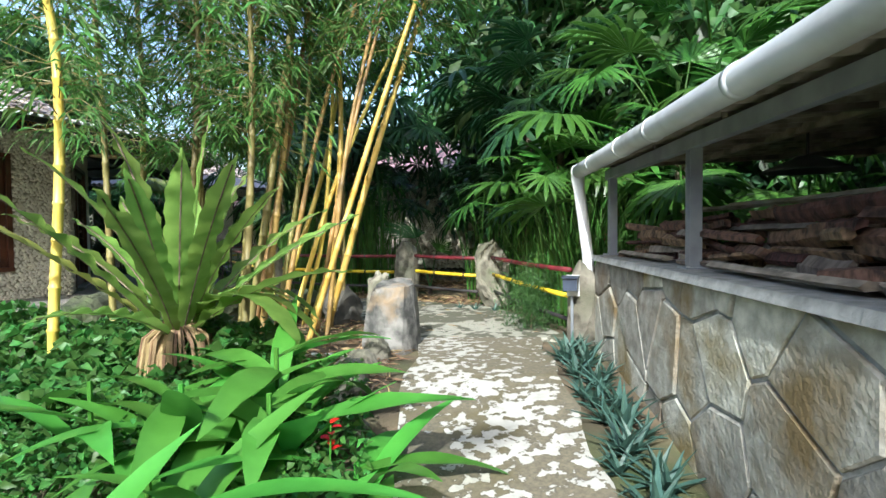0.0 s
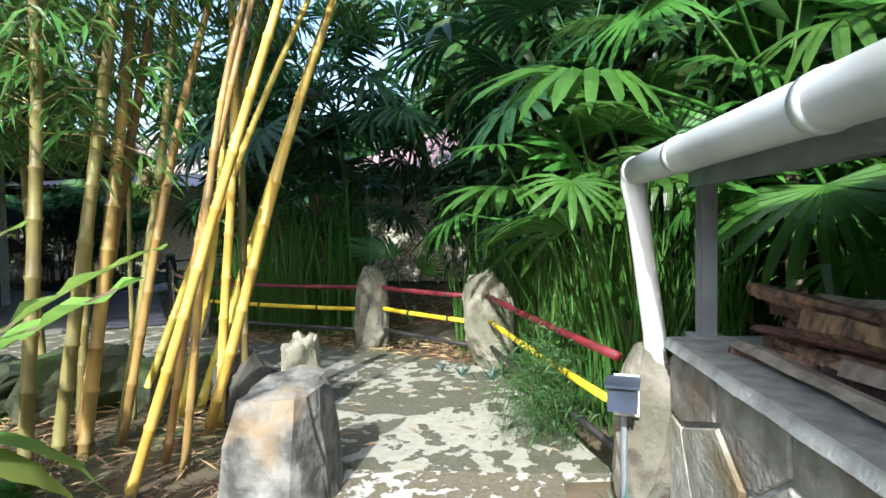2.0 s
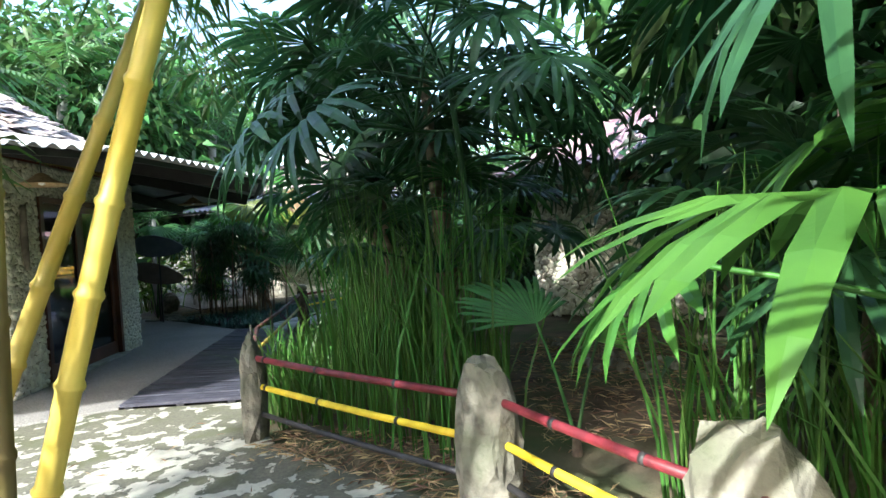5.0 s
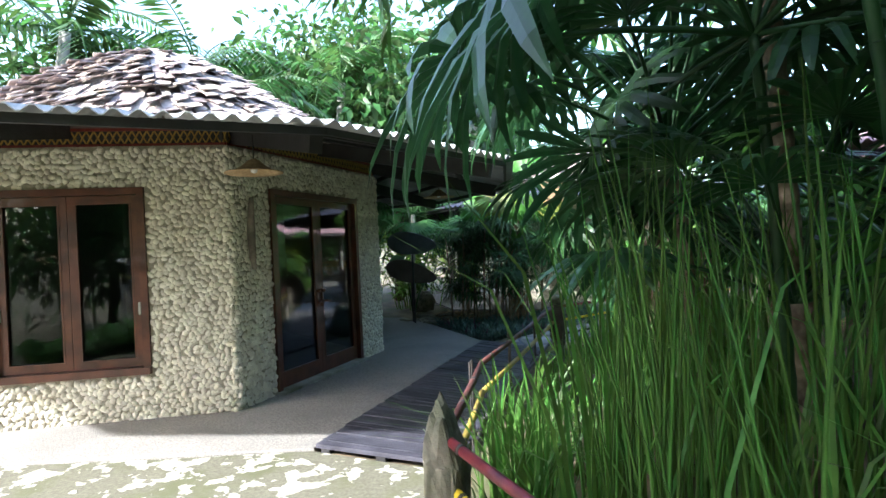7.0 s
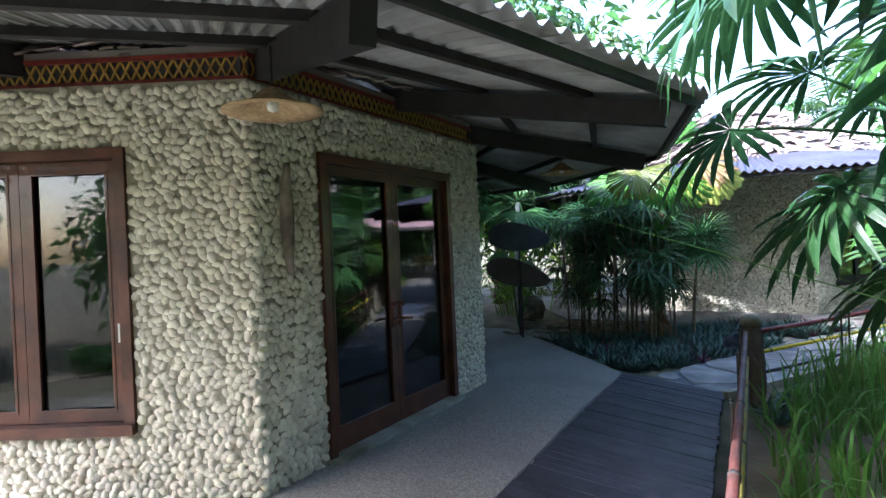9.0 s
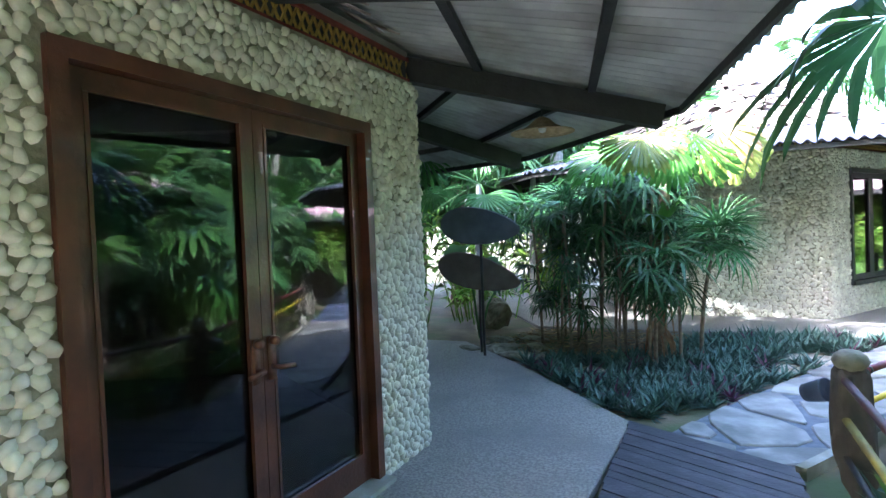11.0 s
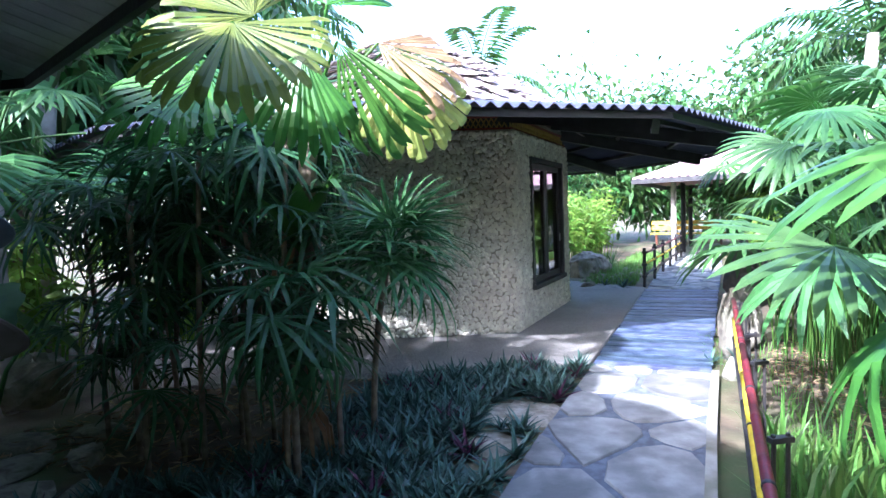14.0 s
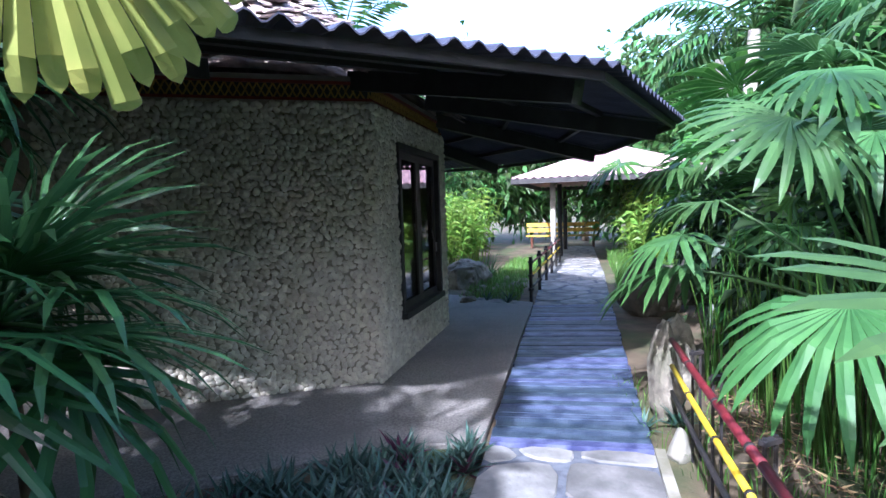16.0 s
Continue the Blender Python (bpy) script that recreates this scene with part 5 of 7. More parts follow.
clump = thing("bamboo_clump", (-1.3, 0.3, 0), "clump of golden yellow bamboo canes with leafy tops", "bamboo")
CANES = [((-1.00, 0.41, 0.46), (-0.51, 0.26, 2.19), 0.034, 0), ((-1.01, 0.58, 0.56), (-0.89, 0.61, 2.27), 0.029, 0), ((-0.87, 0.67, 0.31), (-0.85, 0.76, 2.33), 0.026, 1),
         ((-0.97, 0.89, 0.44), (-0.35, 0.69, 2.38), 0.032, 0), ((-1.28, 0.70, 0.39), (-0.91, 0.59, 1.56), 0.026, 0), ((-1.18, 0.77, 0.34), (-1.02, 0.73, 1.13), 0.024, 0),
         ((-1.54, -0.21, 0.06), (-0.92, -0.48, 2.17), 0.026, 0), ((-1.75, 0.49, 0.0), (-1.45, 0.45, 2.44), 0.036, 0), ((-1.70, 0.61, 0.46), (-1.34, 0.50, 2.48), 0.030, 0),
         ((-1.58, 0.63, 0.0), (-1.26, 0.55, 2.12), 0.026, 1), ((-1.55, 0.50, 0.14), (-1.15, 0.36, 2.16), 0.026, 0), ((-1.98, 0.17, 0.0), (-1.86, 0.22, 2.28), 0.034, 1),
         ((-1.37, 0.05, 0.15), (-1.11, -0.04, 1.63), 0.022, 0), ((-1.30, 0.0, 0.09), (-1.07, -0.05, 1.92), 0.022, 0), ((-3.29, -0.23, 0.2), (-3.26, -0.20, 2.46), 0.034, 0),
         ((-1.87, 0.47, 0.0), (-1.45, 0.32, 3.03), 0.036, 1), ((-2.26, 0.98, 0.47), (-2.05, 0.95, 3.12), 0.036, 1), ((-2.62, 1.48, 0.5), (-2.61, 1.56, 3.21), 0.030, 1),
         ((-1.76, 1.13, 0.43), (-1.54, 1.10, 3.28), 0.028, 1), ((-2.4, 0.6, 0.2), (-2.2, 0.7, 2.6), 0.03, 1), ((-2.9, 1.0, 0.2), (-2.95, 1.2, 2.6), 0.03, 1), ((-2.0, 1.5, 0.2), (-2.1, 1.7, 2.6), 0.028, 1), ((-1.42, 1.1, 0.1), (-0.83, 1.2, 1.72), 0.03, 0)]
rb = random.Random(5)
twig_v, twig_f, off = [], [], 0
tw = MB()
for i, (lo, hi, r, old) in enumerate(CANES):
    out = Vector((hi[0] + 1.3, hi[1] - 0.2, 0))
    line = culm(clump, lo, hi, r, i, M["culm_old" if old else "culm_brown" if i in (7, 8, 10, 12, 13) else "culm"], (out.x * 0.25 + rb.uniform(-0.3, 0.3), out.y * 0.2 + rb.uniform(-0.3, 0.3)), rb.uniform(2.0, 2.8))
    P, Dd = [], []
    for k in range(22, 90, 1):
        p = line[k]
        old_cane = i > 7 and p.x < -1.5
        for _ in range(6 if old_cane else 3):
            if p.z < (2.8 if i < 8 else 1.6 if old_cane else 2.5):
                continue
            a = rb.uniform(0, 6.28)
            ln = rb.uniform(0.2, 0.75)
            tip = p + Vector((math.cos(a) * ln, math.sin(a) * ln, rb.uniform(-0.25, 0.3)))
            tw.tube([p, p.lerp(tip, 0.5) + Vector((0, 0, 0.06)), tip], [0.004, 0.003, 0.0015], 3, False)
            for q in range(rb.randrange(7, 14)):
                c = p.lerp(tip, rb.uniform(0.35, 1.0))
                P.append((c.x + rb.uniform(-.05, .05), c.y + rb.uniform(-.05, .05), c.z + rb.uniform(-.05, .05)))
                b = a + rb.uniform(-1.2, 1.2)
                Dd.append((math.cos(b), math.sin(b), rb.uniform(-1.1, 0.2)))
    v, f = leaf_cloud(np.array(P), np.array(Dd), 0.17, 0.021, i)
    twig_v.append(v)
    twig_f.append(f + off)
    off += len(v)
P, Dd = [], []
arch = smooth_line([(-1.5, 0.9, 0.0), (-1.45, 1.3, 1.9), (-1.25, 2.2, 3.15), (-1.0, 3.0, 3.0), (-0.8, 3.5, 2.55)], 60)
for k in range(34, 61):
    for _ in range(2):
        a = rb.uniform(0, 6.28)
        p = arch[k]
        tip = p + Vector((math.cos(a) * 0.22, math.sin(a) * 0.22, rb.uniform(-0.25, 0.1)))
        tw.tube([p, tip], [0.003, 0.0015], 3, False)
        for q in range(4):
            c = p.lerp(tip, rb.uniform(0.4, 1.0))
            P.append(tuple(c))
            b = a + rb.uniform(-1, 1)
            Dd.append((math.cos(b), math.sin(b), rb.uniform(-1.6, -0.3)))
v, f = leaf_cloud(np.array(P), np.array(Dd), 0.2, 0.026, 99)
twig_v.append(v)
twig_f.append(f + off)
part("culm", MB().tube([p - clump.matrix_basis.translation for p in arch], [0.016 - 0.00022 * k for k in range(61)], 7), M["culm_old"], clump, "thin arching cane", True)
inv = clump.matrix_basis.translation
cloud_object("bamboo_leaves", np.concatenate(twig_v) - np.array(inv), np.concatenate(twig_f), M["l_bamboo"], clump, "narrow green bamboo leaves")
tw.v = [(x - inv.x, y - inv.y, z - inv.z) for x, y, z in tw.v]
tagged(part("twig", tw, M["culm_old"], clump), kind="stuff")

# ---------------------------------------------------------------- fan palms
K_BIG = FrondKind(0.60, 16, 225, 0.50, 0.55, 1.2, M["l_palm"], M["l_palm"], 11, 5, 0.95, 38, 0.012)
# fronds for palms in shade, the shade put into the leaf green
K_SHADED = FrondKind(0.60, 17, 235, 0.45, 0.6, 1.05, M["l_shaded"], M["l_shaded"], 31, 5, 0.95, 40, 0.011)
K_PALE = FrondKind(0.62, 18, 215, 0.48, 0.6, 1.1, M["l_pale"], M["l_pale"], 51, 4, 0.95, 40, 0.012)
# lady palm fronds in two tones: shade and sunlight set by leaf colour
K_RHAPIS = FrondKind(0.37, 10, 225, 0.16, 0.85, 0.22, M["l_shaded"], M["l_shaded"], 71, 5, 1.25, 32, 0.005, cup=0.1)
K_RHAPIS_LIT = FrondKind(0.37, 12, 215, 0.14, 0.4, 0.14, M["l_lady_lit"], M["l_lady_lit"], 91, 4, 1.25, 22, 0.005, cup=0.1)

PALM_LABEL = "fan palm with large split glossy green leaves"
FAN = [  # x, y, trunk, fronds, kind, scale
    (1.15, -0.7, 0.6, 6, K_BIG, 0.85), (1.9, -0.35, 0.9, 16, K_BIG, 1.0), (2.1, 1.3, 1.0, 16, K_SHADED, 1.0), (2.8, 0.2, 1.5, 16, K_BIG, 1.05), (3.6, -1.6, 1.4, 16, K_BIG, 1.1), (2.6, -2.2, 1.0, 14, K_BIG, 1.0),
    (0.9, 4.2, 1.1, 15, K_SHADED, 1.0), (1.7, 4.7, 1.9, 0, K_SHADED, 1.1), (0.75, 6.0, 1.35, 15, K_SHADED, 1.0),
    (3.4, 4.6, 1.9, 0, K_SHADED, 1.15), (1.6, 6.5, 1.7, 16, K_BIG, 1.1), (2.6, 6.6, 2.1, 0, K_SHADED, 1.1), (2.0, 8.8, 1.5, 15, K_BIG, 1.05),
    (4.6, 1.6, 1.8, 15, K_SHADED, 1.2), (4.4, 3.4, 2.3, 0, K_SHADED, 1.2), (5.2, -0.6, 2.0, 14, K_BIG, 1.2), (0.3, 9.3, 0.5, 0, K_BIG, 0.8),
    (0.55, 5.1, 2.0, 14, K_SHADED, 1.15), (1.3, 5.6, 2.7, 14, K_SHADED, 1.2), (2.2, 0.6, 2.4, 14, K_SHADED, 1.15), (2.9, 1.9, 2.7, 9, K_SHADED, 1.25), (3.0, -0.9, 2.4, 14, K_BIG, 1.2), (2.0, -1.3, 1.7, 14, K_BIG, 1.1), (0.5, 7.1, 1.9, 14, K_SHADED, 1.1), (0.45, 6.3, 2.9, 14, K_SHADED, 1.25), (0.75, 8.0, 2.9, 9, K_BIG, 1.3), (0.95, 4.5, 3.1, 14, K_SHADED, 1.3), (3.4, 3.3, 3.2, 0, K_SHADED, 1.3), (3.05, 11.6, 0.8, 15, K_PALE, 1.05), (3.3, 10.0, 1.2, 15, K_PALE, 1.05), (4.3, 12.4, 1.5, 16, K_PALE, 1.1), (4.7, 13.4, 1.0, 14, K_PALE, 1.0), (5.3, 13.7, 1.7, 15, K_BIG, 1.1), (4.9, 10.6, 2.2, 16, K_BIG, 1.2), (6.6, 15.2, 1.7, 14, K_BIG, 1.1), (6.0, 12.0, 2.6, 14, K_PALE, 1.2), (0.78, 4.05, 2.35, 15, K_SHADED, 1.15), (1.02, 3.45, 2.6, 14, K_SHADED, 1.1),
]
made = {}
for i, (x, y, h, n, kd, sc) in enumerate(FAN):
    if n:
        made[i] = palm("fan_palm", (x, y, level(x, y) - 0.04), h, kd, n, 300 + i, PALM_LABEL if kd is not K_SHADED else "fan palm with split green leaves darkened for shade", lean=(rnd.uniform(-.15, .15), rnd.uniform(-.15, .15)), scale=sc, trunk_r=0.024 if (x, y) in ((0.78, 4.05), (1.02, 3.45)) else 0.05, trunk_mat="l_shaded" if (x, y) in ((0.78, 4.05), (1.02, 3.45)) else "trunk", el=(85, 42) if i == 0 else (80, 25) if i in (1, 2, 6, 17) else (85, 22) if kd is K_PALE else (80, -5), group="fan palms in the garden")
first = made[0]
hero_frond(first, (1.0, -0.75, 0.3), (0.17, -1.22, 1.38), (-0.15, -0.45, -0.35), 0.30, "l_palm", "l_palm", 5, 13, 250, 0.36, 0.45, 0.95)
hero_frond(first, (1.0, -0.8, 0.3), (0.42, -1.0, 1.75), (0.55, -0.45, 0.1), 0.38, "l_palm", "l_palm", 6, 13, 220, 0.4, 0.4, 0.95)
hero_frond(first, (0.95, -0.7, 0.3), (0.25, -0.55, 1.62), (-0.6, -0.4, -0.05), 0.30, "l_palm", "l_palm", 7, 13, 200, 0.38, 0.4)
right = made[28]
hero_frond(right, (3.0, 11.5, 0.5), (1.04, 10.12, 1.25), (-0.93, -0.25, -0.12), 0.68, "l_pale", "l_pale", 8, 13, 170, 0.42, 0.22, 1.0, normal=(-0.1, -0.45, 0.9))
hero_frond(right, (3.0, 11.6, 0.5), (1.91, 11.36, 1.88), (-0.8, -0.3, -0.4), 0.52, "l_pale", "l_pale", 9, 18, 190, 0.5, 0.5, 1.0, normal=(-0.2, -0.6, 0.8))
hero_frond(right, (3.0, 11.5, 0.5), (2.26, 11.41, 2.13), (-0.1, -0.6, -0.3), 0.5, "l_pale", "l_pale", 10, 17, 180, 0.5, 0.5, 1.0, normal=(-0.2, -0.6, 0.8))
young = palm("fan_palm", (1.35, 2.55, -0.04), 0.12, K_PALE, 0, 590, "young pale green fan palm with upright leaves", trunk_r=0.03, group="fan palms in the garden")
hero_frond(young, (1.35, 2.55, 0.05), (1.14, 2.6, 0.82), (-0.25, 0.55, 0.45), 0.6, "l_pale", "l_pale", 13, 19, 150, 0.5, 0.3, 1.0, normal=(0.1, -0.6, 0.75))
hero_frond(young, (1.35, 2.55, 0.05), (1.7, 2.9, 0.6), (0.5, 0.1, 0.4), 0.34, "l_palm", "l_pale", 14, 15, 140, 0.45, 0.3, 1.0, normal=(-0.3, -0.7, 0.5))

# ---------------------------------------------------------------- bed between the huts
fp = palm("ruffled_fan_palm", (-1.5, 11.38, -0.03), 1.95, K_SHADED, 0, 500, "palm with round pleated fan leaves, some yellowed and brown", trunk_r=0.055, lean=(0.1, -0.18))
rg = random.Random(9)
crown = (-1.4, 11.2, 1.9)
ROUND = [  # hub, direction of the middle segment, radius, spread, leaf, normal, split
    ((-1.60, 10.18, 2.24), (0.05, -0.6, -0.6), 0.46, 215, "l_fan", (-0.05, -0.6, 0.75), 0.86),
    ((-1.205, 10.556, 2.29), (0.36, 0.05, -0.92), 0.60, 85, "l_palm", (-0.75, -0.65, 0.0), 0.84),
    ((-0.88, 11.12, 2.38), (0.34, 0.08, -0.92), 0.60, 110, "l_yellow", (0.05, -1.0, 0.05), 0.88),
    ((-0.98, 11.05, 2.44), (0.92, -0.1, -0.32), 0.55, 120, "l_dry", (0.15, -0.75, 0.6), 0.86),
    ((-1.36, 10.52, 2.24), (-0.08, -0.2, -0.95), 0.50, 95, "l_palm", (0.15, -1.0, 0.2), 0.8),
    ((-1.85, 10.85, 2.22), (-0.85, -0.15, -0.25), 0.58, 190, "l_palm", (0.0, -0.5, 0.8), 0.8),
    ((-1.25, 11.0, 2.62), (0.15, 0.25, 0.9), 0.50, 150, "l_palm", (0.1, -0.9, 0.3), 0.7),
    ((-1.62, 10.9, 2.52), (-0.6, 0.1, 0.55), 0.55, 170, "l_fan", (0.1, -0.8, 0.6), 0.75),
    ((-0.95, 11.3, 2.45), (0.85, 0.4, 0.1), 0.5, 170, "l_fan", (0.0, -0.5, 0.8), 0.8)]
for i, (hub_, face, R_, spread_, mm, nrm_, sp_) in enumerate(ROUND):
    hero_frond(fp, crown, hub_, face, R_, mm, "l_palm", 60 + i, max(14, int(spread_ / 6.5)), spread_, sp_, 0.42, 1.04, normal=nrm_, cup=0.12)
nest = thing("birds_nest_fern", (-1.47, 11.2, 1.28), "small bird's-nest fern growing on the palm trunk", "fern")
for i in range(9):
    lf = leaf_strap(rg.uniform(0.42, 0.6), rg.uniform(0.09, 0.12), rg.uniform(0.3, 0.8), 980 + i, wavy=0.1, n=14, fold=0.25, tip=0.3, base=0.3)
    part("leaf", lf, M["l_palm"], nest, "", True, m=Euler((0, -radians(rg.uniform(45, 82)), i * 2.4)).to_matrix().to_4x4())
skirt = MB()
for i in range(26):
    a = rg.uniform(0, 6.28)
    z = rg.uniform(0.25, 1.4)
    skirt.tube([(0.05 * math.cos(a), 0.05 * math.sin(a) - 0.05 * z, z), (0.14 * math.cos(a), 0.14 * math.sin(a) - 0.05 * z, z - 0.1), (0.17 * math.cos(a), 0.17 * math.sin(a) - 0.05 * z, z - rg.uniform(0.2, 0.42))], [0.014, 0.02, 0.004], 4)
tagged(part("dead_leaf_skirt", skirt, M["l_dry"], fp, "hanging dry brown leaf bases"), kind="stuff")
RH = [(-2.75, 12.3), (-2.45, 12.0), (-2.2, 12.35), (-2.6, 11.7), (-2.3, 11.6), (-2.0, 11.9), (-1.9, 12.2), (-1.75, 11.7), (-2.1, 11.3), (-1.6, 12.1), (-2.9, 12.0), (-1.85, 11.35), (-2.45, 11.4), (-1.45, 11.8), (-2.0, 12.6), (-2.7, 12.6), (-1.6, 11.1), (-1.3, 11.25)]
for i, (x, y) in enumerate(RH):
    h = rg.uniform(1.15, 2.0)
    lp = palm("lady_palm", (x, y, -0.04), h, K_RHAPIS if i % 6 else K_RHAPIS_LIT, 10, 520 + i, "slender lady palm cane with narrow-fingered leaves coloured for shade", lean=(rg.uniform(-.2, .2), rg.uniform(-.2, .2)), trunk_r=0.014, el=(82, -20), scale=1.1, group="lady palm thicket")
    for k in range(6):
        f = rg.uniform(0.35, 0.9)
        K_RHAPIS.grow(lp, Matrix.Translation((0, 0, h * f)) @ Euler((0, -radians(rg.uniform(-5, 45)), rg.uniform(0, 6.28))).to_matrix().to_4x4() @ Matrix.Scale(rg.uniform(0.75, 1.05), 4), k + i)
palm("lady_palm", (-1.08, 11.68, -0.04), 1.34, K_RHAPIS_LIT, 30, 560, "lady palm with a bare thin stem, leaves coloured as sunlit", lean=(0.12, -0.64), trunk_r=0.018, el=(88, -25), scale=1.2, group="lady palm thicket")
palm("lady_palm", (-1.55, 11.1, -0.04), 1.05, K_RHAPIS, 18, 561, "slender lady palm cane with narrow-fingered leaves coloured for shade", lean=(0.05, -0.3), trunk_r=0.018, el=(80, -55), scale=1.05, group="lady palm thicket")


# ---------------------------------------------------------------- low plants
def rosette_mesh(n, L, W, seed, el=(75, 15)):
    rg_ = random.Random(seed)
    mb = MB()
    for i in range(n):
        az = i * 2.4 + rg_.uniform(-0.3, 0.3)
        e = radians(el[0] + (el[1] - el[0]) * i / n + rg_.uniform(-8, 8))
        lf = leaf_strap(L * rg_.uniform(0.75, 1.15), W, rg_.uniform(0.2, 0.6), seed * 50 + i, n=4, fold=0.5, tip=0.7, base=0.8)
        m = Euler((0, -e, az)).to_matrix()
        mb.add([m @ Vector(p) for p in lf.v], lf.f)
    return mb


ROS = [rosette_mesh(12, 0.20, 0.037, s).mesh("rosette", M["l_rosette"]) for s in range(4)]
ROSP = rosette_mesh(12, 0.19, 0.037, 9).mesh("rosette", M["l_purple"])
rg = random.Random(77)
BED = [(-1.75, 9.35), (-1.1, 9.85), (-0.2, 11.15), (0.95, 12.72), (0.5, 12.9), (-0.9, 12.75), (-1.9, 11.3), (-2.95, 11.0)]
BARE = [((0.02, 11.78), 0.30), ((-0.32, 11.32), 0.2), ((-2.15, 10.75), 0.24)]
cnt = 0
tries = 0
while cnt < 285 and tries < 9000:
    tries += 1
    x, y = rg.uniform(-3, 1), rg.uniform(9.3, 12.95)
    if not inside(BED, x, y) or any((x - a) ** 2 + (y - b) ** 2 < r * r for (a, b), r in BARE):
        continue
    cnt += 1
    me = ROSP if rg.random() < 0.14 else ROS[rg.randrange(4)]
    ob = part("rosette_plant", me, None, None, m=Matrix.Translation((x, y, -0.05)) @ Euler((rg.uniform(-.15, .15), rg.uniform(-.15, .15), rg.uniform(0, 6.28))).to_matrix().to_4x4() @ Matrix.Scale(rg.uniform(0.8, 1.25), 4))
    tagged(ob, "low spiky rosette with purple leaves" if me is ROSP else "low spiky rosette of blue-green leaves", "plant", "rosette ground cover")
for (a, b), rad in BARE:
    sp_ = MB()
    n = 22
    for k in range(n):
        rr = rad * (1.25 + 0.35 * noise.noise(Vector((a + math.cos(k * 6.283 / n), b + math.sin(k * 6.283 / n), 2))))
        for f in (0.0, 0.6, 1.0):
            x, y = a + rr * f * math.cos(k * 6.283 / n), b + rr * f * math.sin(k * 6.283 / n)
            sp_.v.append((x, y, -0.022 - 0.03 * f * f + 0.012 * noise.noise(Vector((x * 9, y * 9, 0)))))
    for k in range(n):
        i, j = 3 * k, 3 * ((k + 1) % n)
        sp_.f += [(i, i + 1, j + 1), (i + 1, i + 2, j + 2, j + 1)]
    single("bare_soil", sp_, M["sand"], "pale bare sandy soil between the rosettes", "soil", kind="structure", smooth=True)
jr = MB()
RM = [rosette_mesh(11, 0.19, 0.035, 20 + s) for s in range(4)]
k = 0
while k < 420:
    x, y = rg.uniform(-3, 1), rg.uniform(9.3, 12.95)
    if not inside(BED, x, y) or any((x - a) ** 2 + (y - b) ** 2 < r * r for (a, b), r in BARE):
        continue
    k += 1
    m = Matrix.Translation((x, y, -0.05)) @ Euler((rg.uniform(-.15, .15), rg.uniform(-.15, .15), rg.uniform(0, 6.28))).to_matrix().to_4x4() @ Matrix.Scale(rg.uniform(0.7, 1.1), 4)
    q = RM[rg.randrange(4)]
    jr.add([m @ Vector(p) for p in q.v], q.f)
single("rosette_cover", jr, M["l_rosette"], "low blue-green spiky ground cover filling the bed", "ground cover", kind="stuff")
for u, w, s in [(0.15, 0.22, 1.1), (0.4, 0.3, 1.2), (0.62, 0.2, 1.2), (0.85, 0.32, 1.1), (1.1, 0.22, 1.15), (1.3, 0.3, 1.0), (1.55, 0.2, 1.2), (1.8, 0.28, 1.2), (2.05, 0.2, 1.1), (2.3, 0.28, 1.2), (2.6, 0.2, 1.1), (2.9, 0.25, 1.2), (3.3, 0.22, 1.1)] + [(0.05 + 0.16 * i, 0.12 + 0.055 * (i * 7 % 5), 0.8 + 0.1 * (i * 3 % 5)) for i in range(24)]:
    p = wall_pt(u, w, 0)
    tagged(part("rosette_plant", ROS[rg.randrange(4)], None, None, m=Matrix.Translation((p.x, p.y, level(p.x, p.y) - 0.04)) @ Euler((0, 0, rg.uniform(0, 6))).to_matrix().to_4x4() @ Matrix.Scale(s, 4)), "low spiky rosette of blue-green leaves", "plant", "rosettes along the wall")
for x, y, s in [(0.78, 0.62, 0.8), (0.9, 0.4, 0.8), (0.72, 0.85, 0.7), (2.35, 12.45, 1.1), (2.1, 12.5, 0.9), (-0.5, 8.2, 1.3), (-0.35, 8.45, 1.2), (-0.42, 8.0, 1.2), (3.9, 17.5, 1.3), (3.6, 17.7, 1.2), (3.75, 17.3, 1.2)]:
    tagged(part("rosette_plant", ROS[rg.randrange(4)], None, None, m=Matrix.Translation((x, y, -0.04)) @ Matrix.Scale(s, 4)), "low spiky rosette of blue-green leaves", "plant", "scattered rosettes")


